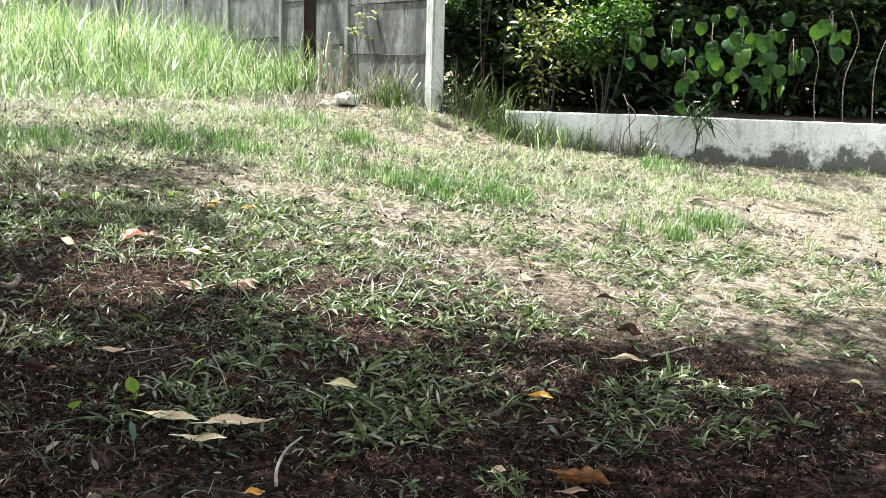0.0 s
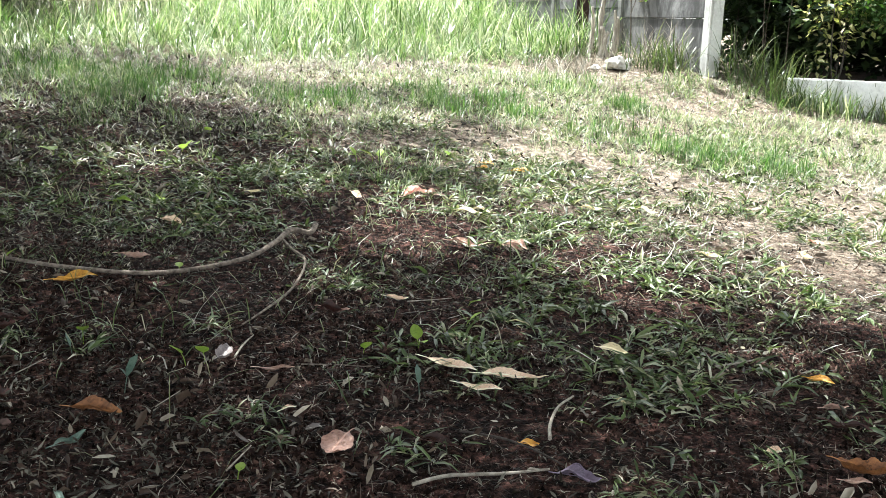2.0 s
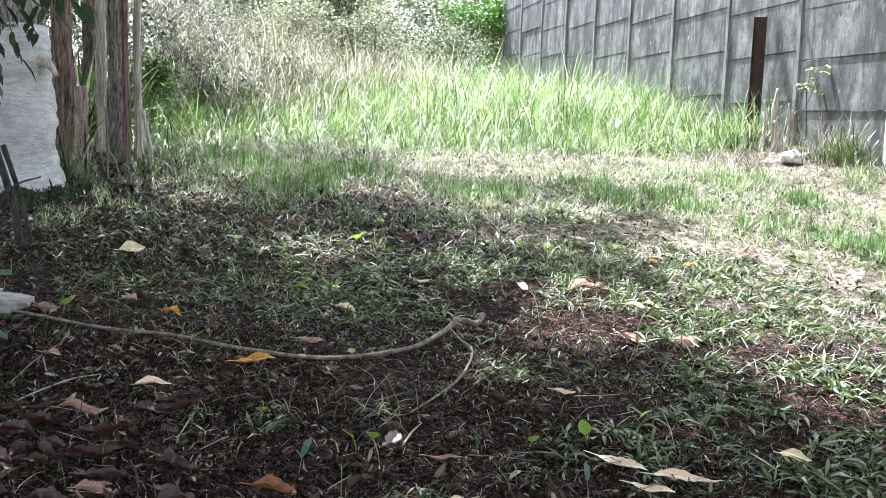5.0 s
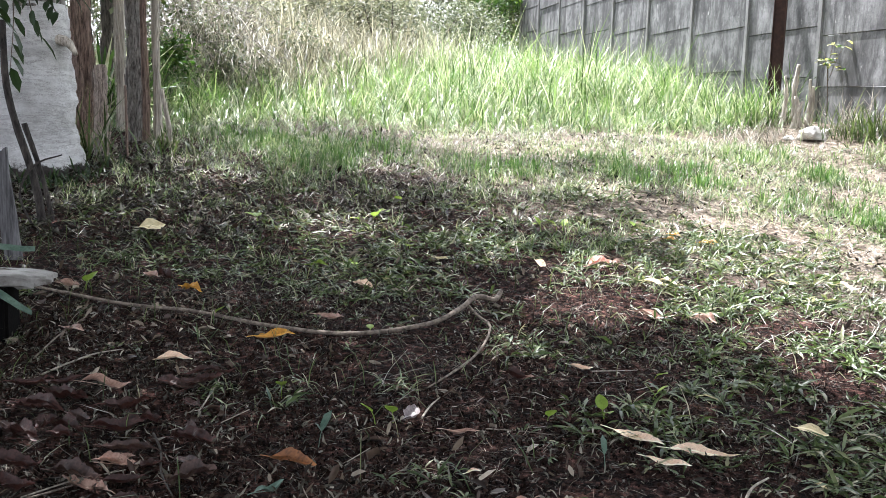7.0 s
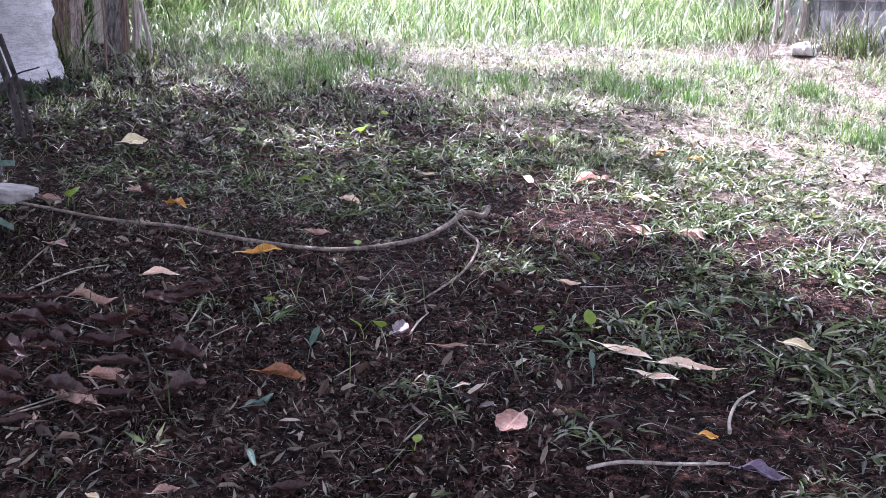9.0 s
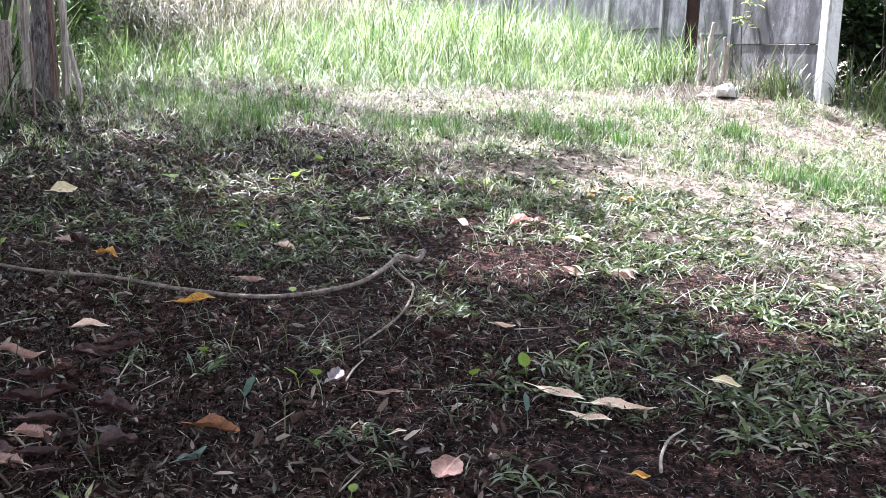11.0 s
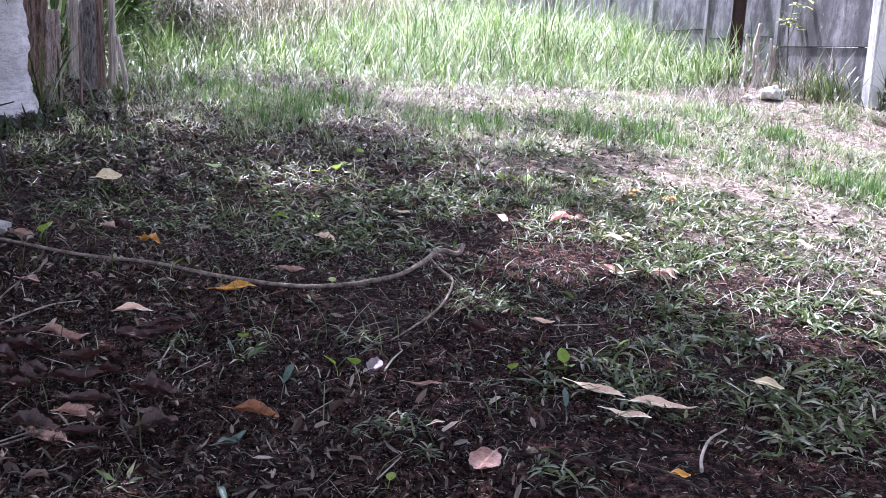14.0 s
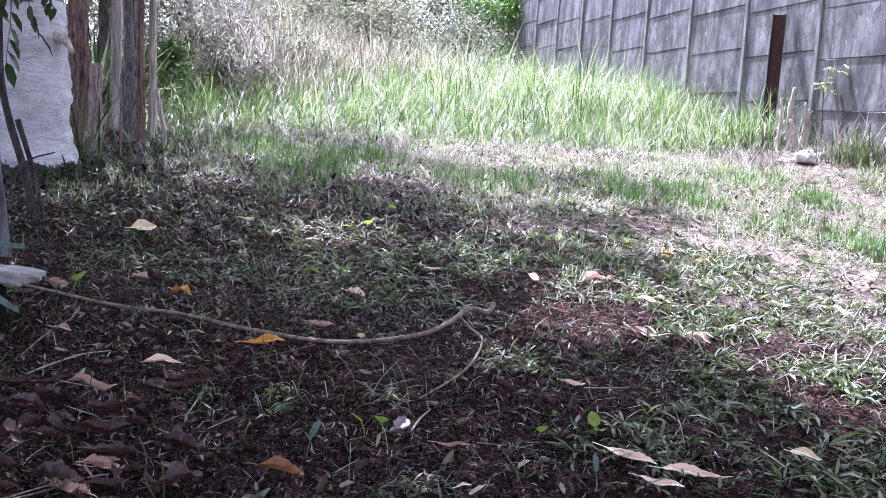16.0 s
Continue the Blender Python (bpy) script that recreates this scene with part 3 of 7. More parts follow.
def post_mesh(width, depth, height, chamfer=0.012):
    bm = bmesh.new()
    bmesh.ops.create_cube(bm, size=1.0, matrix=Matrix.Translation((0, 0, height / 2)) @ Matrix.Diagonal((depth, width, height, 1)))
    bmesh.ops.bevel(bm, geom=bm.edges[:], offset=chamfer, segments=2, affect="EDGES")
    bmesh.ops.subdivide_edges(bm, edges=[e for e in bm.edges if e.calc_length() > 0.5], cuts=8)
    for v in bm.verts:
        v.co += Vector((noise.noise(v.co * 7), noise.noise(v.co * 7 + Vector((9, 0, 0))), 0)) * 0.004
    return bm


wall = empty("wall_east", (WALL_X, WALL_Y, gz(WALL_X, WALL_Y)), "weathered grey precast concrete wall of stacked panels between posts", "wall", kind="structure")
shared_panel = bpy.data.meshes.new("panel")
bm = panel_mesh()
bm.to_mesh(shared_panel)
bm.free()
shared_panel.materials.append(CONCRETE)
shared_post = bpy.data.meshes.new("post")
bm = post_mesh(0.095, 0.10, 3.2)
bm.to_mesh(shared_post)
bm.free()
shared_post.materials.append(POST_GREY)
for k in range(9):
    joint = 1.535 + STEP * k
    for j in range(-1, 4):
        ob = part("panel", shared_panel, None, wall)
        ob.location = (rng.uniform(-0.004, 0.004), BAY * (k + 0.5), joint + (j + 0.5) * PANEL_H - wall.location.z)
        ob.rotation_euler = ((0.028 if k == 0 else 0.012) + rng.uniform(-0.004, 0.004), 0.011 + rng.uniform(-0.005, 0.005), 0)
    ob = part("post", shared_post, None, wall)
    ob.location = (0.0, BAY * (k + 1), joint - PANEL_H - 0.35 - wall.location.z)
wall.rotation_euler.z = radians(1.1)

corner_post = empty("concrete_post", (WALL_X + 0.02, WALL_Y, 0.6), "white-painted concrete corner post, chipped, standing in weeds", "post")
part("shaft", post_mesh(0.15, 0.15, 2.9, 0.018), WHITE_PAINT, corner_post)

# ---- the low white retaining wall and the bed behind it ----
KERB = spline([(6.13, 7.45), (6.6, 6.95), (7.5, 6.25), (9.3, 5.3), (11.5, 4.45), (15, 3.4)], 60)
kt = np.gradient(KERB, axis=0)
kn = np.stack([kt[:, 1], -kt[:, 0]], -1) / np.linalg.norm(kt, axis=1)[:, None]
kn = kn * np.sign((kn @ np.array([0.6, 0.8])).mean())


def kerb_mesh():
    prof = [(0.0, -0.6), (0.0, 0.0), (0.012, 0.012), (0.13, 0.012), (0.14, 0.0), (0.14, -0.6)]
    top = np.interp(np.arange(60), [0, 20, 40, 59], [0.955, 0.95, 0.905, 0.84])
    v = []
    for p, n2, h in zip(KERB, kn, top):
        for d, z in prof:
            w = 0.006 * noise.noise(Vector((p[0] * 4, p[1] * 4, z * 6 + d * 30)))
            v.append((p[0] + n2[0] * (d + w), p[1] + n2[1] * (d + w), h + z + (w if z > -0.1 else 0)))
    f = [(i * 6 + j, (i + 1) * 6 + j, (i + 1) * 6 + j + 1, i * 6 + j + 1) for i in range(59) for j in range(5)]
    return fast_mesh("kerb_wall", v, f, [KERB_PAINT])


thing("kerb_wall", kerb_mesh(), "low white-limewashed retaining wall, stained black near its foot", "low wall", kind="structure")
bed_v, bed_f = [], []
for i, (p, n2) in enumerate(zip(KERB, kn)):
    for j, d in enumerate((0.135, 0.5, 1.0, 2.0, 4.0)):
        q = p + n2 * d
        bed_v.append((q[0], q[1], 0.86 - 0.001 * i + 0.05 * j + 0.05 * vnoise(q[0], q[1], 5, 0.4)))
bed_f = [(i * 5 + j, i * 5 + j + 1, (i + 1) * 5 + j + 1, (i + 1) * 5 + j) for i in range(59) for j in range(4)]
thing("planting_bed", fast_mesh("planting_bed", bed_v, bed_f, [BED], smooth=True), "raised bed of dark soil and litter behind the low wall", "soil", kind="structure")


# ---- trees and old trunks by the fence line ----
def tube_part(name, points, radii, mat, parent, sides=12, rough=0.12, seed=0, label=""):
    v, f = tube_arrays(points, radii, sides, rough, seed)
    return part(name, tidy(fast_mesh(name, v, f, [mat], smooth=True)), None, parent, label)


def crown_arrays(blobs, count, size, seed):
    """Leaves in tufts inside several rounded masses."""
    gen = np.random.default_rng(seed)
    b = np.array(blobs, float)
    pick = gen.choice(len(b), count // 14, p=b[:, 3] ** 2 / (b[:, 3] ** 2).sum())
    d = gen.normal(size=(len(pick), 3))
    d /= np.linalg.norm(d, axis=1)[:, None]
    tuft = b[pick, :3] + d * (b[pick, 3] * gen.random(len(pick)) ** 0.45)[:, None] * np.array([1, 1, 0.7])
    c = np.repeat(tuft, 14, 0) + gen.normal(size=(len(pick) * 14, 3)) * size * 1.3
    n = len(c)
    return small_leaves(c, gen.uniform(0, 6.28, n), gen.normal(-0.2, 0.5, n), gen.normal(0, 0.6, n), size * gen.uniform(0.7, 1.3, n), size * 0.46 * gen.uniform(0.8, 1.2, n))


TX, TY = -2.01, 7.62
tree = empty("whitewashed_tree", (TX, TY, gz(TX, TY)), "tree with a thick trunk limewashed white, its crown shading the yard", "tree")
tp = spline([(0.05, 0, -0.3), (0.045, 0, 0.1), (0.035, 0, 0.35), (0.025, 0.02, 0.8), (0.01, 0.03, 1.22)], 70)
tv, tf = tube_arrays(tp, [0.45, 0.395, 0.33, 0.295, 0.28, 0.272, 0.268], 40, 0.04, 3)
for q in range(len(tv)):
    tx, ty, tz = tv[q]
    d = noise.noise(Vector(tv[q]) * 2.6) * 0.03 + noise.noise(Vector(tv[q]) * 8) * 0.010
    # wrinkles that run round the stem
    d += 0.012 * noise.noise(Vector((tx * 4, ty * 4, tz * 17))) + 0.006 * noise.noise(Vector((tx * 9, ty * 9, tz * 40)))
    tv[q, :2] *= 1 + d / 0.3
part("trunk", tidy(fast_mesh("trunk", tv, tf, [LIMEWASH], smooth=True)), None, tree, "limewashed lower trunk")
tube_part("limb", spline([(0.01, 0.03, 1.18), (-0.06, 0.05, 2.2), (-0.15, 0.0, 3.4), (0.1, -0.3, 5.0)], 14), [0.262, 0.22, 0.17, 0.08], BARK, tree, 16, 0.1, 4)
tube_part("limb", spline([(-0.1, 0.05, 2.3), (0.3, -0.5, 3.3), (0.6, -1.1, 4.4), (0.8, -1.6, 5.2)], 12), [0.15, 0.11, 0.07, 0.03], BARK, tree, 10, 0.12, 5)
tube_part("limb", spline([(-0.12, 0.03, 2.6), (-0.9, -0.9, 3.6), (-1.6, -2.0, 4.6)], 10), [0.14, 0.1, 0.04], BARK, tree, 10, 0.12, 6)
tube_part("limb", spline([(0.1, -0.3, 4.6), (0.9, -1.9, 4.9), (2.2, -3.2, 5.1), (3.9, -3.9, 5.3), (5.4, -4.4, 5.4)], 14), [0.10, 0.08, 0.05, 0.02], BARK, tree, 9, 0.12, 8)
tube_part("stub", spline([(0.20, -0.10, 0.97), (0.32, -0.12, 0.95), (0.38, -0.13, 0.86)], 6), [0.045, 0.035, 0.015], WOOD_PALE, tree, 9, 0.15, 7)

# where the sun reaches the ground between the crowns: the edge of the open yard, half-open places and single flecks
OPEN_YARD = [(8.5, 2.2), (5.0, 2.55), (3.97, 2.7), (2.97, 2.68), (2.78, 2.92), (2.74, 3.3), (2.25, 3.1), (1.95, 3.3), (1.95, 3.7), (1.78, 4.0), (1.6, 4.4), (1.45, 4.72), (1.58, 5.0), (2.0, 5.0), (2.42, 5.22), (2.15, 5.65), (2.4, 6.1), (2.95, 6.4), (2.85, 6.9), (3.2, 7.4), (2.9, 7.95), (1.7, 8.35), (1.2, 8.8), (0.7, 10.0), (0.5, 13.0), (9.5, 13.0), (9.5, 2.2)]
FLECKS = [(0.26, 5.97, 0.36, 1.0), (-0.62, 7.32, 0.28, 0.9), (0.93, 3.86, 0.18, 0.85), (1.62, 4.87, 0.33, 1.0), (1.5, 4.35, 0.36, 1.0), (1.2, 5.25, 0.2, 0.7), (1.7, 7.3, 0.5, 0.8), (2.3, 6.95, 0.5, 0.75), (0.9, 7.9, 0.5, 0.65), (1.5, 6.2, 0.4, 0.6), (-0.3, 8.3, 0.4, 0.6), (2.35, 2.55, 0.2, 0.6), (3.6, 2.35, 0.2, 0.6), (-1.0, 7.9, 0.25, 0.6), (3.0, 2.2, 0.25, 0.5)]


def inside(x, y, ring):
    hit = np.zeros(np.shape(x), bool)
    for (ax, ay), (bx, by) in zip(ring, ring[1:] + ring[:1]):
        hit ^= ((ay > y) != (by > y)) & (x < (bx - ax) * (y - ay) / (by - ay + 1e-12) + ax)
    return hit


def sunshine(x, y):
    """The share of sun that the crowns let through to a place on the ground."""
    wx, wy = x + 0.22 * (fbm(x, y, 501, 0.5) - 0.5), y + 0.22 * (fbm(x, y, 511, 0.5) - 0.5)
    share = 0.03 + 0.10 * np.clip((y - 4.6 + 0.3 * x) / 1.5, 0, 1) + 0.12 * np.clip((x - 2.2) / 1.2, 0, 1)
    share = np.maximum(share, 0.42 * np.clip((wx - 0.2) / 0.9, 0, 1) * np.clip((wy - 5.0) / 0.6, 0, 1) * np.clip((fbm(x, y, 521, 0.45) - 0.3) * 4, 0.25, 1))
    share = np.maximum(share, 0.28 * np.clip((wy - 7.7) / 0.6, 0, 1) * np.clip((wx + 1.2) / 0.5, 0, 1))
    share = np.maximum(share, 0.45 * np.clip((wy - 9.2) / 0.6, 0, 1))
    for px, py, r, power in FLECKS:
        share = np.maximum(share, power * np.exp(-(((wx - px) / r) ** 2 + ((wy - py) / r) ** 2) ** 2))
    # the edge of the crowns thins out in sprays
    spray = np.mean([inside(wx + r * math.cos(a), wy + r * math.sin(a), OPEN_YARD) for r in (0.12, 0.28, 0.45) for a in (0.4, 1.45, 2.5, 3.5, 4.6, 5.6)], 0)
    spray = spray * np.clip((fbm(x, y, 531, 0.16) - 0.25) * 3, 0.15, 1)
    return np.where(inside(wx, wy, OPEN_YARD), np.clip(0.55 + 0.6 * spray, 0, 1), np.maximum(share, 0.85 * spray))


def crown_part(name, x0, x1, y0, y1, size, most, label, seed, hole=None):
    """Foliage over a stretch of ground, as thick as the shade below it is deep."""
    gen = np.random.default_rng(seed)
    n = int((x1 - x0) * (y1 - y0) * most / (size * size * 0.173))
    x, y = gen.uniform(x0, x1, n), gen.uniform(y0, y1, n)
    keep = gen.random(n) < -np.log(np.clip(sunshine(x, y), 0.03, 1.0)) / most
    if hole:
        keep &= ~((x > hole[0]) & (x < hole[1]) & (y > hole[2]) & (y < hole[3]))
    x, y = x[keep], y[keep]
    n = len(x)
    h = 4.35 + 1.5 * gen.random(n)
    back = h / math.tan(radians(SUN_EL))
    c = np.stack([x + back * math.sin(radians(SUN_AZ)) - TX, y + back * math.cos(radians(SUN_AZ)) - TY, ground_z(x, y) + h - tree.location.z], -1)
    v, f = small_leaves(c, gen.uniform(0, 6.28, n), gen.normal(-0.2, 0.5, n), gen.normal(0, 0.6, n), size * gen.uniform(0.7, 1.3, n), size * 0.46 * gen.uniform(0.8, 1.2, n))
    return part(name, fast_mesh(name, v, f, [CANOPY]), None, tree, label)


NEAR_YARD = (-2.6, 5.4, 1.3, 10.4)
crown_part("crown", *NEAR_YARD, 0.13, 3.5, "leafy green crown with gaps over the yard", 8)
crown_part("outer_crown", -6.5, 8.5, -5.5, 10.4, 0.34, 3.5, "dense dark green outer crown", 9, NEAR_YARD)


def old_trunk(name, x, y, height, radius, mat, lean, seed, label, category, sides=12):
    """A weathered upright: furrowed, knotted, with strips of bark and fibre coming away."""
    spine = spline([(0, 0, -0.1), (lean[0] * 0.3, lean[1] * 0.3, height * 0.35), (lean[0], lean[1], height)], 44)
    v, f = tube_arrays(spine, [radius * 1.12, radius * 0.9, radius * 0.8, radius * 0.75], sides * 2, 0.5, seed)
    for q in range(len(v)):
        p = Vector(v[q])
        v[q] += np.array(noise.noise_vector(Vector((p.x * 4 + seed, p.y * 4, p.z * 1.8)))) * radius * 0.5 + np.array(noise.noise_vector(Vector((p.x * 30, p.y * 30, p.z * 9 + seed)))) * radius * 0.14
    gen = np.random.default_rng(seed + 900)
    pieces, count = [], int(60 * height * radius / 0.1)
    for i in range(count):
        k, run = int(gen.integers(1, 36)), int(gen.integers(3, 8))
        k2 = min(43, k + run)
        a, w = gen.uniform(0, 6.28), gen.uniform(0.06, 0.22)
        grow = radius * np.linspace(0.96, gen.uniform(1.0, 1.35), k2 - k + 1) * 1.02
        row = [np.stack([np.cos(a + e) * grow, np.sin(a + e) * grow, np.zeros(len(grow))], -1) + spine[k:k2 + 1] for e in (-w, 0.0, w * gen.uniform(0.4, 1.0))]
        row[1] *= 1 + np.array([0.03, 0.03, 0])
        sv, m = np.stack(row, 1).reshape(-1, 3), k2 - k
        q = (np.arange(m)[:, None] * 3 + np.arange(2)).ravel()
        pieces.append((sv, np.stack([q, q + 3, q + 4, q + 1], -1)))
    ob = thing(name, tidy(fast_mesh(name, v, f, [mat])), label, category, "old trunks and stakes by the fence line", at=pose(x, y, gz(x, y)))
    if pieces:
        tagged(part("loose_bark", fast_mesh("loose_bark", *join(*pieces), [mat]), None, ob, "strips of bark and fibre coming away"), kind="stuff")
    return ob


old_trunk("fence_trunk", -1.81, 8.62, 3.0, 0.085, WOOD_RED, (-0.10, 0.05), 21, "weathered reddish-brown split trunk by the white tree", "trunk", 16)
old_trunk("log_stump", -1.60, 8.20, 0.72, 0.066, WOOD, (0.0, 0.0), 22, "short sawn brown log standing upright", "log")
old_trunk("fence_trunk", -1.68, 9.51, 3.0, 0.045, WOOD_PALE, (-0.03, 0.05), 29, "slim pale trunk behind the furrowed one", "trunk")
old_trunk("fence_trunk", -1.46, 8.94, 3.0, 0.066, BARK, (-0.02, 0.05), 23, "grey furrowed trunk in the fence line", "trunk", 20)
old_trunk("fence_trunk", -1.335, 8.81, 3.0, 0.030, WOOD_RED, (-0.05, 0.0), 25, "narrow brown split trunk beside the pale one", "trunk")
old_trunk("fence_trunk", -1.265, 8.95, 3.0, 0.034, WOOD_PALE, (-0.02, 0.0), 24, "pale split trunk with peeling fibres", "trunk")
old_trunk("stake", -1.39, 8.14, 0.58, 0.013, WOOD_RED, (-0.01, 0), 26, "thin upright brown stake", "stake", 8)
old_trunk("stake", -1.11, 8.74, 0.48, 0.024, WOOD_PALE, (-0.08, 0.0), 27, "short leaning pale stake with a split top", "stake", 7)
old_trunk("fence_trunk", -2.35, 9.3, 3.0, 0.12, BARK_DARK, (0.03, 0.05), 28, "dark trunk further back in the fence line", "trunk")
old_trunk("fence_trunk", -2.06, 10.86, 3.0, 0.07, BARK_DARK, (0.03, 0.05), 32, "dark trunk far back in the fence line", "trunk")


# ---- tall grass ----
def tall_density(x, y):
    edge = 9.35 + 0.5 * (fbm(x, y, 31, 1.5) - 0.5) - 1.0 * np.clip((1.4 - x) / 1.5, 0, 1)
    return np.clip((y - edge) / 0.7, 0, 1) * np.clip((5.62 - x) / 0.15, 0, 1) * np.clip(np.maximum((x + 1.05) / 0.35, (y - 9.2) / 0.5), 0, 1)


def tall_field():
    b = scatter(-3.5, 5.62, 8.0, 24.0, 150000, lambda x, y: tall_density(x, y) * np.clip(1.25 - (y - 9) / 14, 0.2, 1), 2)
    gen = np.random.default_rng(3)
    n = len(b)
    x, y = b[:, 0], b[:, 1]
    tall = (0.15 + 0.80 * np.clip((y - 9.2) / 2.8, 0, 1)) * (0.6 + 0.6 * fbm(x, y, 33, 1.2)) * gen.uniform(0.55, 1.15, n)
    tall *= 1 - 0.62 * np.clip((2.0 - x) / 2.2, 0, 1) * np.clip((13.0 - y) / 2.5, 0.35, 1) * np.clip((x + 1.3) / 1.2, 0.25, 1)
    tall *= 1.15 - 0.45 * np.clip((x - 5.0) / 0.5, 0, 1) * np.clip((12.0 - y) / 2, 0, 1)
    # blades stand in tussocks that lean apart
    cell = np.floor(np.stack([x + 0.09 * np.sin(y * 9), y + 0.09 * np.sin(x * 11)], -1) / 0.17)
    mid = (cell + 0.5) * 0.17
    own = vnoise(cell[:, 0] * 3.7, cell[:, 1] * 5.3, 35, 1.0)
    b[:, :2] += (mid - b[:, :2]) * 0.6
    b[:, 2] = ground_z(b[:, 0], b[:, 1])
    away = np.arctan2(y - mid[:, 1], x - mid[:, 0])
    tall *= 0.55 + 0.8 * own
    yaw, wide, lean, curl = away + gen.normal(0, 0.9, n), 0.0035 + 0.0105 * gen.random(n) ** 1.8, np.abs(gen.normal(0.15, 0.6, n)), gen.uniform(0.2, 3.4, n)
    near = y < 12.0
    return join(blades(b[near], yaw[near], tall[near], wide[near], lean[near], curl[near]), thin_blades(b[~near], yaw[~near], tall[~near], wide[~near], lean[~near], curl[~near]))


v, f = tall_field()
thing("tall_grass", fast_mesh("tall_grass", v, f, [GRASS_TALL]), "tall bright green grass lit from behind by the sun", "grass", kind="stuff")

# ---- short grass ----
# middles and sizes of green and of bare patches
GREEN_PATCHES = [(2.26, 3.42, 0.35), (2.12, 2.82, 0.30), (1.77, 3.05, 0.30), (2.14, 5.06, 0.40), (2.79, 5.42, 0.40), (1.00, 2.97, 0.18), (1.19, 2.75, 0.20), (2.39, 2.20, 0.22), (3.31, 2.92, 0.30), (2.89, 3.11, 0.25), (0.96, 5.56, 0.40), (1.01, 3.58, 0.18), (1.71, 2.43, 0.20), (1.69, 2.70, 0.25), (2.24, 1.99, 0.20), (2.50, 5.23, 0.30), (0.94, 3.71, 0.20), (1.81, 3.35, 0.35), (1.96, 3.12, 0.30), (1.99, 6.44, 0.30), (0.28, 5.00, 0.30), (1.15, 2.97, 0.20), (2.76, 2.24, 0.30), (2.89, 1.98, 0.20), (2.22, 2.63, 0.25), (3.71, 3.15, 0.35), (4.22, 3.09, 0.30), (3.54, 3.30, 0.25), (3.69, 2.27, 0.18), (2.57, 3.31, 0.25), (4.93, 3.50, 0.35)]
SMALL_TUFTS = [(2.6, 2.2, 0.22), (2.9, 2.15, 0.16), (0.40, 2.60, 0.1), (0.80, 2.25, 0.1), (1.29, 1.92, 0.12), (1.71, 1.93, 0.1), (2.34, 2.11, 0.16), (0.41, 3.35, 0.1), (-0.25, 3.38, 0.08), (-0.03, 3.37, 0.1), (0.31, 2.58, 0.07), (0.48, 2.45, 0.06), (0.82, 2.89, 0.14), (0.84, 2.27, 0.08), (-0.9, 5.2, 0.2), (-0.4, 4.9, 0.2), (0.1, 4.6, 0.18)]
SUNNY_MATS = [(4.47, 4.01, 0.3), (4.73, 3.53, 0.35), (5.29, 3.23, 0.35), (4.06, 3.19, 0.3), (4.53, 3.01, 0.3), (4.82, 2.76, 0.25), (3.3, 3.15, 0.3), (3.9, 3.4, 0.35), (4.4, 3.3, 0.3), (3.75, 3.75, 0.3), (2.75, 3.6, 0.25), (3.0, 3.35, 0.2), (4.1, 3.0, 0.25), (2.6, 4.4, 0.24), (3.1, 4.0, 0.24), (2.2, 4.3, 0.24), (3.4, 4.8, 0.2), (2.9, 5.0, 0.22), (3.8, 4.4, 0.2), (2.1, 5.6, 0.2), (2.6, 5.9, 0.18), (4.4, 4.0, 0.24), (4.0, 5.1, 0.2)]
GREEN_PATCHES += SUNNY_MATS
BARE_PATCHES = [(3.35, 3.56, 0.40), (1.52, 4.16, 0.30), (2.83, 2.61, 0.30), (0.55, 3.76, 0.30), (0.37, 3.10, 0.30), (1.70, 2.10, 0.20), (2.10, 1.76, 0.30), (0.85, 2.14, 0.30), (0.31, 3.44, 0.35), (1.45, 4.26, 0.30), (-0.10, 3.61, 0.30), (0.58, 2.81, 0.30), (2.94, 2.06, 0.35), (2.36, 1.61, 0.30), (6.43, 4.00, 0.50), (3.24, 2.01, 0.30), (3.24, 2.69, 0.18), (3.45, 3.55, 0.30), (6.29, 3.86, 0.50), (2.77, 2.87, 0.15), (3.31, 4.06, 0.30), (1.49, 6.2, 0.35), (1.0, 6.1, 0.3), (1.95, 6.25, 0.3), (2.67, 8.5, 0.25), (2.8, 6.0, 0.3), (3.05, 5.75, 0.25), (4.8, 7.7, 0.3), (3.4, 5.1, 0.25)]
LAWN_TUFTS = [(0.24, 7.94, 0.45), (0.5, 8.5, 0.5), (-0.3, 8.75, 0.5), (1.58, 7.66, 0.4), (2.6, 7.5, 0.35), (2.85, 7.25, 0.35), (3.2, 7.7, 0.3), (3.67, 6.45, 0.3), (3.8, 6.2, 0.28), (4.2, 5.65, 0.35), (4.35, 5.35, 0.3), (3.2, 7.2, 0.3), (4.2, 8.1, 0.25), (4.87, 4.2, 0.22), (3.9, 5.8, 0.25), (6.0, 7.2, 0.25), (4.02, 5.55, 0.3), (4.35, 7.24, 0.3), (5.42, 4.31, 0.25), (2.64, 8.08, 0.3), (6.77, 5.88, 0.3), (-0.74, 9.2, 0.4)]


def near_any(x, y, patches):
    """How near places lie to any of the patches, 0 to 1."""
    out = np.zeros(np.shape(x))
    for px, py, r in patches:
        out = np.maximum(out, np.exp(-((x - px) ** 2 + (y - py) ** 2) / (r * r)))
    return out


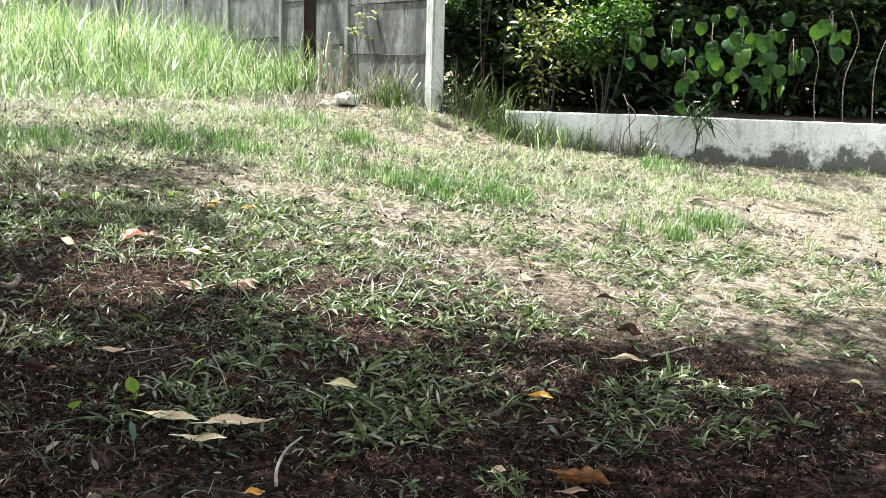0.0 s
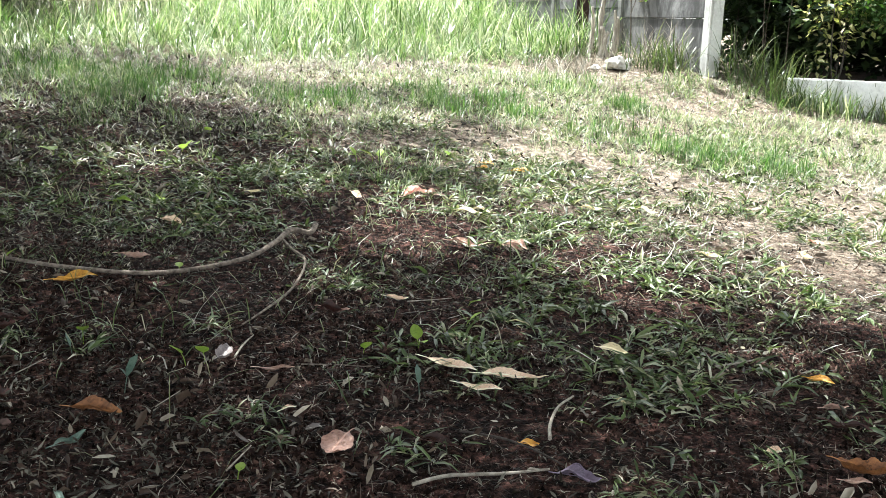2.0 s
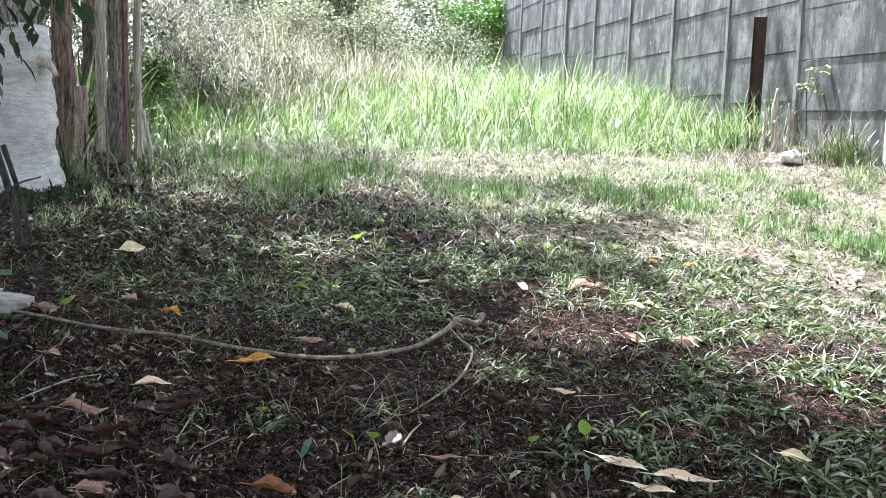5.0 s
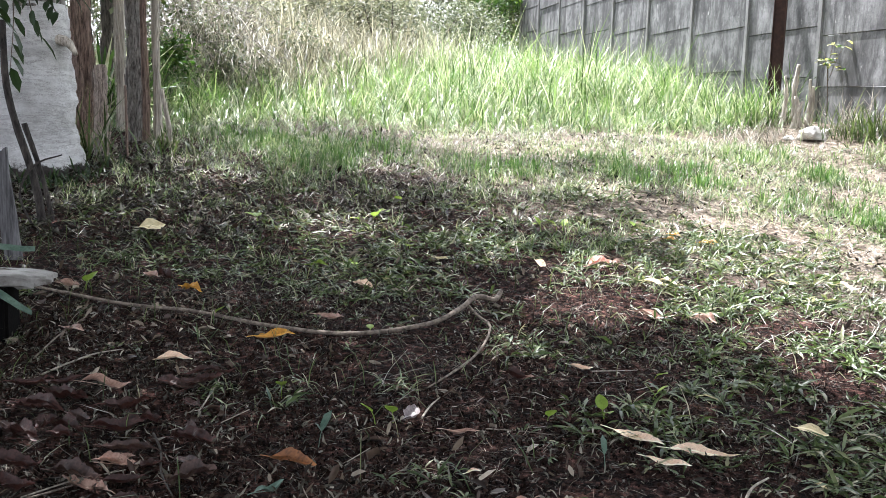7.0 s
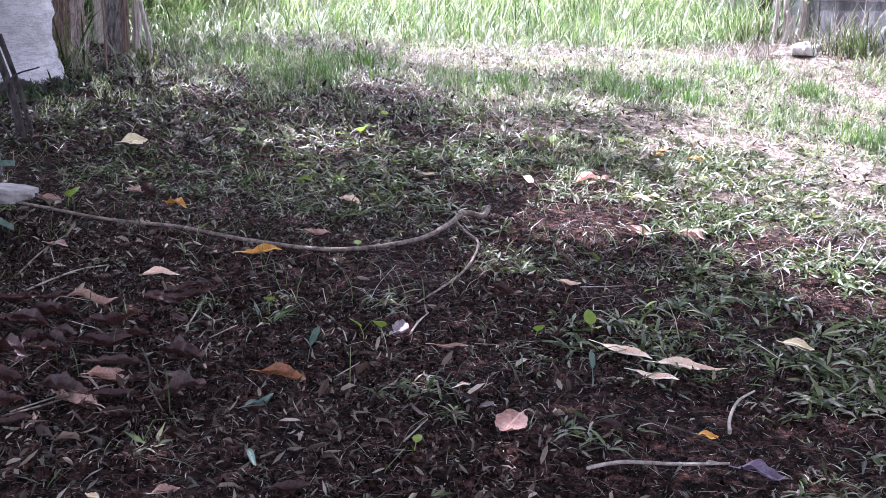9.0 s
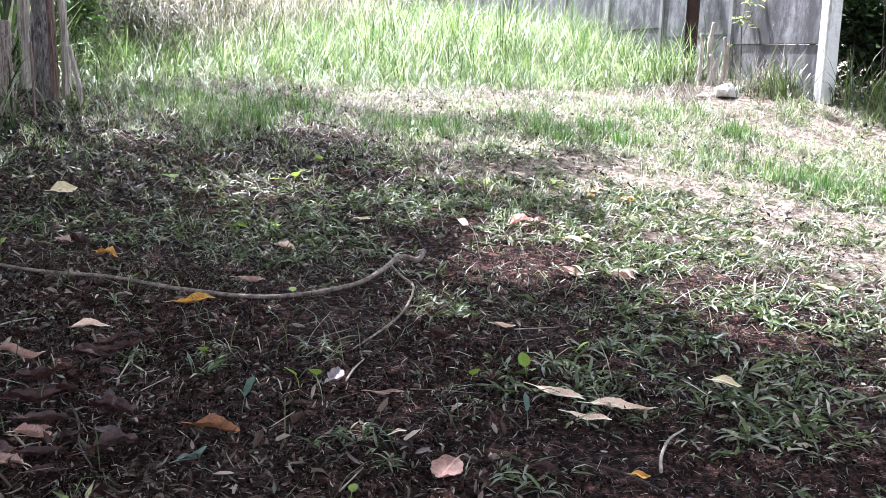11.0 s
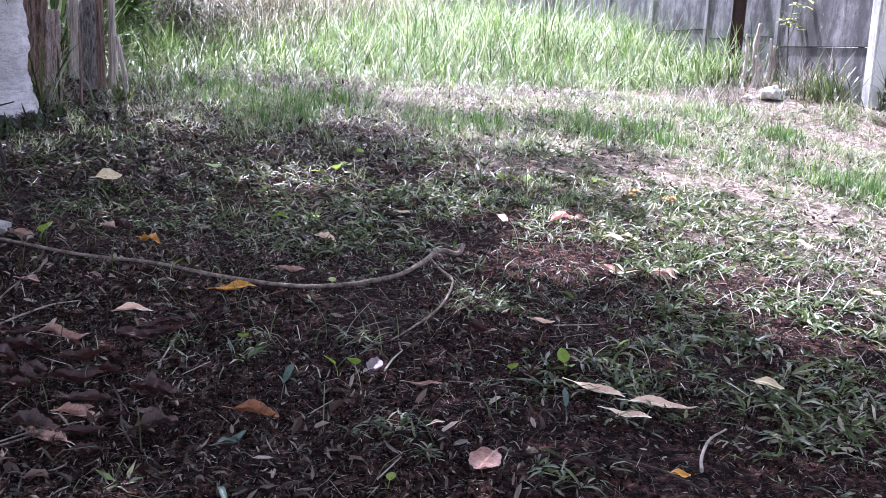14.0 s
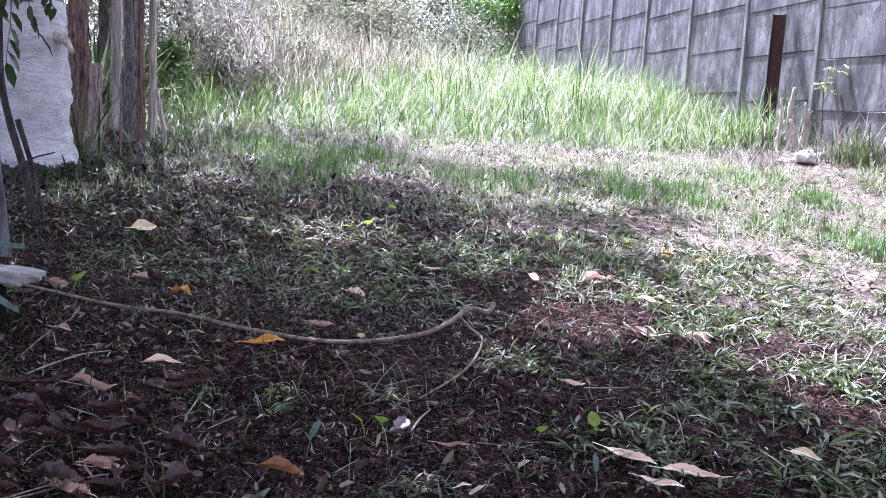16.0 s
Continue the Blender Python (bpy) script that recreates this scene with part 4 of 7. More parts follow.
def lawn_density(x, y):
    patch = np.clip((fbm(x, y, 41, 0.8) - 0.43) * 7 + 0.9 * np.clip((y - 7.5) / 0.8, 0, 1) * np.clip((3.0 - x) / 1.0, 0.35, 1) + near_any(x, y, LAWN_TUFTS) + 0.8 * np.clip((x - 3.0) / 1.0, 0, 1), 0.06, 1)
    far = np.clip((y + 0.55 * x - 6.7) / 1.6, 0, 1)
    return patch * far * np.clip((10.2 - y) / 0.5, 0, 1) * (1 - 0.85 * near_any(x, y, BARE_PATCHES))


def lawn():
    b = scatter(-2.6, 9.5, 3.0, 10.2, 165000, lambda x, y: 0.95 * lawn_density(x, y) * (y < 7.75 - 0.72 * (x - 5.9)), 5)
    gen = np.random.default_rng(6)
    n = len(b)
    size = (0.03 + 0.08 * fbm(b[:, 0], b[:, 1], 45, 0.5) ** 2 * 2) * gen.uniform(0.5, 1.4, n)
    plain = blades(b, gen.uniform(0, 6.28, n), size, gen.uniform(0.003, 0.007, n), gen.uniform(0.3, 1.45, n), gen.uniform(0.1, 1.2, n))
    c = scatter(-1.5, 7.5, 3.6, 9.4, 2600, lambda x, y: np.clip((y + 0.5 * x - 4.8) / 2, 0, 1) * np.clip((fbm(x, y, 47, 0.7) - 0.52) * 5 + 1.2 * near_any(x, y, LAWN_TUFTS) ** 1.3, 0.015, 1) * (1 - 0.9 * near_any(x, y, BARE_PATCHES)) * (y < 7.4 - 0.72 * (x - 5.9)), 48)
    k = 30
    b = np.repeat(c, k, 0)
    n = len(b)
    b[:, :2] += gen.normal(0, 0.04, (n, 2))
    b[:, 2] = ground_z(b[:, 0], b[:, 1])
    size = np.repeat(gen.uniform(0.05, 0.15, len(c)), k) * gen.uniform(0.5, 1.2, n)
    tufts = blades(b, gen.uniform(0, 6.28, n), size, gen.uniform(0.003, 0.007, n), gen.uniform(0.0, 1.1, n), gen.uniform(0.2, 1.6, n))
    return join(plain, tufts)


def green_tufts():
    """Denser, taller tufts of green grass in patches over the lawn."""
    c = scatter(-1.5, 7.0, 3.6, 9.4, 9000, lambda x, y: near_any(x, y, LAWN_TUFTS) ** 2.0 * (y < 7.4 - 0.72 * (x - 5.9)), 148)
    gen = np.random.default_rng(149)
    k = 14
    b = np.repeat(c, k, 0)
    n = len(b)
    b[:, :2] += gen.normal(0, 0.02, (n, 2))
    b[:, 2] = ground_z(b[:, 0], b[:, 1])
    size = np.repeat(gen.uniform(0.06, 0.19, len(c)), k) * gen.uniform(0.5, 1.2, n)
    return thin_blades(b, gen.uniform(0, 6.28, n), size, gen.uniform(0.003, 0.007, n), np.abs(gen.normal(0.1, 0.4, n)), gen.uniform(0.1, 1.5, n))


v, f = green_tufts()
thing("green_tufts", fast_mesh("green_tufts", v, f, [GRASS_GREEN]), "fresh green tufts of grass standing in the paler lawn", "grass", kind="stuff")
v, f = lawn()
thing("lawn_grass", fast_mesh("lawn_grass", v, f, [GRASS_SHORT]), "patchy short grass, partly dried to straw", "grass", kind="stuff")


# ---- dead thatch lying flat in the sunny part ----
def thatch():
    b = scatter(-2.0, 9.0, 2.6, 10.2, 130000, lambda x, y: np.clip((y + 0.6 * x - 5.8) / 1.8, np.clip(0.03 + (x - np.where(y > 3.6, 1.1, 2.0)) * 0.3, 0.03, 0.5), 1) * np.clip((fbm(x, y, 57, 0.8) - 0.25) * 3, 0.1, 1) * np.clip(0.6 + (y - 7.5) * 0.3, 0.6, 1) * (1 - 0.8 * near_any(x, y, BARE_PATCHES)) * (y < 7.75 - 0.72 * (x - 5.9)), 58)
    gen = np.random.default_rng(59)
    n = len(b)
    b[:, 2] += gen.uniform(0.002, 0.03, n)
    return thin_blades(b, gen.uniform(0, 6.28, n), gen.uniform(0.03, 0.12, n), gen.uniform(0.002, 0.007, n), gen.uniform(0.9, 1.6, n), gen.uniform(-0.2, 0.6, n))


v, f = thatch()
thing("thatch", fast_mesh("thatch", v, f, [GRASS_DRY]), "bleached dead grass lying flat between green tufts", "dry grass", kind="stuff")

# ---- broad-leaved creeping grass in the shade ----
def weed_density(x, y):
    d = np.clip((fbm(x, y, 51, 0.55) - np.where((y > 4.1) & (x < 2.4), 0.40, 0.44)) * 8, 0.04, 1) * np.clip((vnoise(x, y, 56, 0.13) - 0.35) * 3.5, 0.05, 1)
    bare = np.clip((x + 0.25 * (y - 2) - 0.5) / 1.0, 0.10, 1)
    left = np.clip((x + 1.4) / 1.6, 0.5, 1)
    d = np.clip((0.55 + 0.45 * np.clip((y - 4.0) * 1.5, 0, 1)) * d + 1.0 * near_any(x, y, GREEN_PATCHES), 0, 1) * (1 - 0.93 * near_any(x, y, BARE_PATCHES))
    d = d * np.where(y < 3.6, np.clip((fbm(x, y, 55, 0.35) - 0.36) * 6, 0.12, 1), 1)
    return d * np.where(y < 4.4, np.maximum(bare, near_any(x, y, GREEN_PATCHES)), left) * np.clip((8.6 - y) / 2.0, 0, 1)


def rosettes(c, k, length, width, rise, spread, gen):
    """Tufts of broad blades that spring from one foot."""
    b = np.repeat(c, k, 0)
    n = len(b)
    yaw = gen.uniform(0, 6.28, n)
    off = gen.uniform(0.0, spread, n)
    b = b + np.stack([np.cos(yaw) * off, np.sin(yaw) * off, gen.uniform(0.002, 0.015, n)], -1)
    size = np.repeat(gen.uniform(0.5, 1.35, len(c)), k)
    if length < 0.05:
        return small_leaves(b, yaw + gen.normal(0, 0.4, n), gen.uniform(-0.2, 0.9, n) * rise, gen.normal(0, 0.5, n), length * size * gen.uniform(0.5, 1.35, n), width * size * gen.uniform(0.7, 1.3, n), gen.normal(0.4, 0.4, n), 0.4)
    return leaves(b, yaw + gen.normal(0, 0.4, n), gen.uniform(0.0, 1.0, n) * rise, gen.normal(0, 0.4, n), length * size * gen.uniform(0.5, 1.35, n), width * size * gen.uniform(0.7, 1.3, n), gen.uniform(0.3, 1.6, n), 0.35, 0.35)


def weeds(seed):
    gen = np.random.default_rng(seed + 1)
    big = rosettes(scatter(-2.4, 6.0, 1.5, 8.6, 6400, weed_density, seed), 9, 0.082, 0.0115, 1.0, 0.012, gen)
    small = rosettes(scatter(-2.4, 6.0, 1.5, 8.6, 21000, weed_density, seed + 2), 5, 0.048, 0.0098, 0.8, 0.02, gen)
    mats = rosettes(scatter(-2.4, 6.0, 1.5, 8.6, 30000, lambda x, y: near_any(x, y, GREEN_PATCHES) ** 1.5 * np.clip((fbm(x, y, 53, 0.3) - 0.44) * 6, 0, 1) * np.clip((vnoise(x, y, 56, 0.13) - 0.3) * 3.5, 0.1, 1) * np.clip(0.45 + (y - 2.6) * 0.5, 0.4, 1) * (1 - near_any(x, y, BARE_PATCHES)) * np.clip((x - 0.6) * 1.5, 0.08, 1) * np.where((y < 3.3) & (x < 2.4), 0.6, 1), seed + 4), 6, 0.064, 0.0135, 0.6, 0.025, gen)
    c = scatter(-1.3, 3.2, 1.6, 5.6, 10000, lambda x, y: near_any(x, y, SMALL_TUFTS) ** 2.0, seed + 8)
    lone = rosettes(c, 6, 0.058, 0.008, 0.9, 0.01, gen)
    # long thin runners that arch over the litter
    c = scatter(-1.6, 3.0, 2.2, 8.2, 9000, lambda x, y: np.clip((y - 2.6) / 2.2, 0.12, 1) * np.clip((fbm(x, y, 58, 0.4) - 0.3) * 4, 0.1, 1), seed + 6)
    n = len(c)
    runners = blades(c, gen.uniform(0, 6.28, n), gen.uniform(0.06, 0.22, n), gen.uniform(0.0022, 0.005, n), gen.uniform(0.0, 0.9, n), gen.uniform(0.8, 2.6, n))
    return join(big, small, mats, lone, runners)


v, f = weeds(52)
thing("creeping_grass", fast_mesh("creeping_grass", v, f, [WEED]), "low tufts of broad-bladed green grass with bare soil between", "grass", kind="stuff")


# ---- litter and crumbs of soil ----
def litter_near(count, seed):
    """The finer, greyer mat of small curled leaves close to the camera."""
    c = scatter(-2.2, 3.4, 1.4, 4.6, count, lambda x, y: np.clip((fbm(x, y, 66, 0.45) - 0.40) * 7, 0.25, 1) * np.clip(1.0 - (x - 0.2) * 0.5, 0.6, 1) * (1 - 0.75 * near_any(x, y, BARE_PATCHES)), seed)
    gen = np.random.default_rng(seed + 1)
    n = len(c)
    c[:, 2] += gen.uniform(0.004, 0.018, n)
    ln = 0.006 + 0.03 * gen.random(n) ** 2.2
    return leaves(c, gen.uniform(0, 6.28, n), gen.normal(0.25, 0.45, n), gen.normal(0, 0.7, n), ln, ln * gen.uniform(0.10, 0.32, n), gen.normal(0.6, 1.4, n), gen.normal(0.5, 0.9, n)[:, None], 0.42)


def litter(count, seed):
    c = scatter(-2.6, 6.0, 1.5, 8.5, count, lambda x, y: np.clip(np.clip((fbm(x, y, 61, 0.5) - 0.42) * 5, 0.05, 0.8) * np.clip(1.0 - (x - 0.4) * 0.35, 0.65, 1) * np.clip(1.25 - (y - 2) / 9 + 0.35 * (x < 1.2), 0.25, 1) * np.clip(1.3 - (y - 3.6 + 0.5 * x) * 0.25 + 0.6 * (x < 1.0), 0.45, 1) * (1 - 0.75 * near_any(x, y, BARE_PATCHES)), 0, 1), seed)
    gen = np.random.default_rng(seed + 1)
    n = len(c)
    c[:, 2] += gen.uniform(0.002, 0.012, n)
    ln = 0.008 + 0.045 * gen.random(n) ** 3.0
    return small_leaves(c, gen.uniform(0, 6.28, n), gen.normal(0.15, 0.5, n), gen.normal(0, 0.9, n), ln, ln * gen.uniform(0.10, 0.30, n), gen.normal(0.3, 0.9, n))


def litter_round(count, seed):
    """Looser litter under the crown beside and behind the walk."""
    c = scatter(-6.5, 7.5, -4.5, 7.0, count, lambda x, y: np.clip((fbm(x, y, 71, 0.8) - 0.3) * 3, 0.1, 1) * (1 - ((x > -2.5) & (y > 1.45))), seed)
    gen = np.random.default_rng(seed + 1)
    n = len(c)
    c[:, 2] += gen.uniform(0.003, 0.016, n)
    ln = 0.02 + 0.06 * gen.random(n) ** 2.0
    return small_leaves(c, gen.uniform(0, 6.28, n), gen.normal(0.1, 0.4, n), gen.normal(0, 0.6, n), ln, ln * gen.uniform(0.2, 0.5, n), gen.normal(0.2, 0.6, n))


def litter_far(count, seed):
    """Coarser litter under the fence line, between the trunks and the lawn."""
    c = scatter(-2.4, 1.6, 5.6, 9.0, count, lambda x, y: np.clip((fbm(x, y, 76, 0.5) - 0.3) * 4, 0.1, 1) * np.clip((8.1 - 0.35 * (x + 1.5) - y) / 0.6, 0, 1) * np.clip((1.2 - x) / 0.8, 0.15, 1), seed)
    gen = np.random.default_rng(seed + 1)
    n = len(c)
    c[:, 2] += gen.uniform(0.004, 0.03, n)
    ln = 0.02 + 0.07 * gen.random(n) ** 2.0
    return small_leaves(c, gen.uniform(0, 6.28, n), gen.normal(0.15, 0.4, n), gen.normal(0, 0.6, n), ln, ln * gen.uniform(0.12, 0.45, n), gen.normal(0.2, 0.6, n))


def litter_lawn(count, seed):
    """Bits of dead leaf and stem between the grass in the sun."""
    c = scatter(0.4, 7.5, 3.2, 9.6, count, lambda x, y: np.clip((y + 0.9 * x - 6.2) / 1.5, 0, 1) * np.clip((fbm(x, y, 78, 0.4) - 0.25) * 4, 0.1, 1) * np.clip(1.25 - (x - 2.2) * 0.4, 0.2, 1) * (y < 7.6 - 0.72 * (x - 5.9)), seed)
    gen = np.random.default_rng(seed + 1)
    n = len(c)
    c[:, 2] += gen.uniform(0.003, 0.02, n)
    ln = 0.012 + 0.05 * gen.random(n) ** 2.5
    return small_leaves(c, gen.uniform(0, 6.28, n), gen.normal(0.2, 0.5, n), gen.normal(0, 0.8, n), ln, ln * gen.uniform(0.12, 0.4, n), gen.normal(0.3, 0.8, n))


v, f = join(litter_lawn(42000, 79), litter_far(24000, 77), litter(165000, 62), litter_near(72000, 64), litter_round(30000, 73))
thing("leaf_litter", fast_mesh("leaf_litter", v, f, [LITTER]), "broken brown and grey leaf litter strewn over the soil", "leaf litter", kind="stuff")


def curled_litter():
    """Larger dead leaves, rolled and folded, thickest towards the fence line."""
    c = scatter(-2.3, 3.6, 1.4, 7.8, 15000, lambda x, y: np.clip((fbm(x, y, 161, 0.6) - 0.4) * 5, 0.05, 1) * np.clip(0.9 - (x + 0.2) * 0.45, 0.12, 1) * np.clip(1.3 - (y - 3.6 + 0.5 * x) * 0.25 + 0.6 * (x < 1.0), 0.25, 1) * (1 - 0.8 * near_any(x, y, BARE_PATCHES)), 162)
    gen = np.random.default_rng(163)
    n = len(c)
    c[:, 2] += gen.uniform(0.004, 0.02, n)
    ln = 0.025 + 0.05 * gen.random(n) ** 1.6
    return leaves(c, gen.uniform(0, 6.28, n), gen.normal(0.25, 0.35, n), gen.normal(0, 0.7, n), ln, ln * gen.uniform(0.15, 0.42, n), gen.normal(0.4, 0.9, n), gen.normal(0.5, 0.7, n)[:, None], 0.45)


v, f = curled_litter()
thing("curled_leaves", fast_mesh("curled_leaves", v, f, [LITTER_BROWN]), "small dead brown leaves, rolled and folded, among finer litter", "leaf litter", kind="stuff")


def crumbs(count, seed):
    c = scatter(-1.4, 3.4, 1.5, 4.6, count, lambda x, y: np.clip((fbm(x, y, 74, 0.4) - 0.3) * 4, 0.15, 1) * np.clip(1.2 - (y - 2) / 4, 0.2, 1) * np.clip(6.6 - (y + 1.1 * x), 0, 1), seed)
    gen = np.random.default_rng(seed + 1)
    n = len(c)
    r = 0.0025 + 0.0085 * gen.random(n) ** 2.4
    o = np.array([(1, 0, -0.3), (-0.5, -0.87, -0.3), (-0.5, 0.87, -0.3), (0, 0, 1)], float)
    v = c[:, None] + o * r[:, None, None] * gen.uniform(0.6, 1.3, (n, 4, 1)) + np.array([0, 0, 0.002])
    t = np.array([(0, 1, 3), (1, 2, 3), (2, 0, 3)])
    return v.reshape(-1, 3), (np.arange(n)[:, None, None] * 4 + t).reshape(-1, 3)


v, f = crumbs(85000, 72)
thing("soil_crumbs", fast_mesh("soil_crumbs", v, f, [CRUMB]), "loose crumbs of dark red soil", "soil", kind="stuff")


# ---- dead stems and fibres in the shade ----
def fibres():
    b = scatter(-2.3, 4.0, 1.4, 5.0, 34000, lambda x, y: np.clip((fbm(x, y, 67, 0.5) - 0.28) * 3, 0.15, 1), 68)
    gen = np.random.default_rng(69)
    n = len(b)
    b[:, 2] += gen.uniform(0.002, 0.02, n)
    return thin_blades(b, gen.uniform(0, 6.28, n), 0.012 + 0.07 * gen.random(n) ** 2.5, gen.uniform(0.0009, 0.0022, n), gen.uniform(1.15, 1.6, n), gen.normal(0.1, 0.4, n))


v, f = fibres()
thing("plant_fibres", fast_mesh("plant_fibres", v, f, [LITTER_BROWN]), "thin dead stems and fibres strewn over the shaded soil", "dead stems", kind="stuff")

# ---- dry straw up the slope and brush at the back ----
def straw():
    b = scatter(-2.0, 3.4, 11.3, 19.0, 80000, lambda x, y: np.clip((fbm(x, y, 81, 1.3) - 0.25) * 3, 0, 1) * np.clip((3.2 - x) / 1.4, 0, 1) * np.clip(np.maximum((x + 0.65) / 0.4, (y - 13.5) / 1.0), 0, 1) * np.clip((y - 11.2 - 1.2 * np.clip(x, 0, 2)) / 1.5, 0, 1), 82)
    gen = np.random.default_rng(83)
    n = len(b)
    tall = gen.uniform(0.35, 1.1, n) * (0.35 + 1.3 * fbm(b[:, 0], b[:, 1], 84, 0.7)) * (1.0 + 0.35 * np.clip((1.2 - b[:, 0]) / 1.5, 0, 1))
    b[:, 2] += gen.uniform(0, 0.5, n) * np.clip((b[:, 1] - 12) / 2, 0, 1)
    return thin_blades(b, gen.uniform(0, 6.28, n), tall, 0.004 + 0.011 * gen.random(n) ** 2, np.abs(gen.normal(0.2, 0.7, n)), gen.uniform(0.4, 3.6, n))


v, f = straw()
thing("dry_grass", fast_mesh("dry_grass", v, f, [STRAW]), "tangled straw-coloured dry grass up the slope", "grass", kind="stuff")


def brush(x0, x1, y0, y1, count, height, seed):
    gen = np.random.default_rng(seed)
    pieces = []
    for i in range(count):
        x, y = gen.uniform(x0, x1), gen.uniform(y0, y1)
        z = gz(x, y)
        ln, a = gen.uniform(0.3, 1.0), gen.uniform(0, 6.28)
        up = gen.uniform(0.0, height)
        p0 = np.array([x, y, z + up])
        d = np.array([math.cos(a), math.sin(a), gen.uniform(-0.6, 0.9)])
        pts = spline([p0, p0 + d * ln * 0.5 + gen.normal(size=3) * 0.1, p0 + d * ln + gen.normal(size=3) * 0.2], 6)
        pts[:, 2] = np.maximum(pts[:, 2], z + 0.02)
        pieces.append(tube_arrays(pts, [gen.uniform(0.003, 0.008), 0.0015], 4, 0.2, i, False))
    return join(*pieces)


def dead_straps():
    """Dry hanging leaves and bark strips caught in the brush."""
    b = scatter(-2.4, -0.1, 11.4, 13.2, 9000, lambda x, y: np.clip((fbm(x, y, 94, 0.8) - 0.3) * 4, 0.1, 1) * np.clip((-0.1 - x) / 0.6, 0.1, 1), 95)
    gen = np.random.default_rng(96)
    n = len(b)
    b[:, 2] += gen.uniform(0.1, 1.0, n) ** 1.3 * (0.5 + 1.3 * np.clip((0.0 - b[:, 0]) / 1.6, 0, 1))
    return thin_blades(b, gen.uniform(0, 6.28, n), gen.uniform(0.1, 0.4, n), gen.uniform(0.004, 0.014, n), gen.uniform(0.2, 2.6, n), gen.uniform(-0.5, 1.5, n))


v, f = brush(-2.4, -0.5, 11.4, 13.4, 420, 1.6, 91)
thing("brush_pile", fast_mesh("brush_pile", v, f, [BRUSH]), "tangle of dead grey branches heaped by the trunks", "brush", kind="stuff")
v, f = dead_straps()
thing("dead_leaf_strips", fast_mesh("dead_leaf_strips", v, f, [BRUSH_LEAF]), "dry brown leaf strips hanging in the brush", "dead leaves", kind="stuff")


def bush(name, x, y, height, radius, mat, seed, count, size, label, category, group="", trunks=3, stem=0.0, low=0.25):
    z = gz(x, y)
    ob = empty(name, (x, y, z), label, category, group)
    gen = np.random.default_rng(seed)
    blobs = []
    for i in range(trunks):
        a = gen.uniform(0, 6.28)
        tip = np.array([math.cos(a) * radius * 0.6, math.sin(a) * radius * 0.6, height * gen.uniform(0.6, 0.95)])
        tube_part("stem", spline([(0, 0, -0.1), tip * (0.4, 0.4, 0.5) + gen.normal(size=3) * 0.08, tip], 8), [stem or 0.035 + 0.012 * height, 0.4 * stem or 0.015], BARK_DARK, ob, 7, 0.2, seed + i)
        blobs.append((*tip, radius * gen.uniform(0.4, 0.65)))
    for i in range(6):
        d = gen.normal(size=3) * radius * 0.5
        blobs.append((d[0], d[1], height * gen.uniform(low, 0.9), radius * gen.uniform(0.3, 0.55)))
    v, f = crown_arrays(blobs, int(count * 0.68), size * 1.2, seed + 50)
    v[:, 2] = np.maximum(v[:, 2], 0.02)
    part("crown", fast_mesh("crown", v, f, [mat]), None, ob)
    return ob


# a spiky rosette and arching green weeds in the dry grass
def rosette_plant(x, y, count, length, width, mat, seed, label):
    gen = np.random.default_rng(seed)
    yaw = np.arange(count) * 2.4 + gen.normal(0, 0.2, count)
    v, f = leaves(np.zeros((count, 3)) + (0, 0, 0.02), yaw, np.linspace(0.3, 1.45, count), gen.normal(0, 0.2, count), length * gen.uniform(0.75, 1.1, count), np.full(count, width), gen.uniform(0.0, 0.8, count), 0.5, 0.3)
    return thing("spiky_plant", fast_mesh("spiky_plant", v, f, [mat]), label, "plant", "spiky plants on the slope", at=pose(x, y, gz(x, y)))


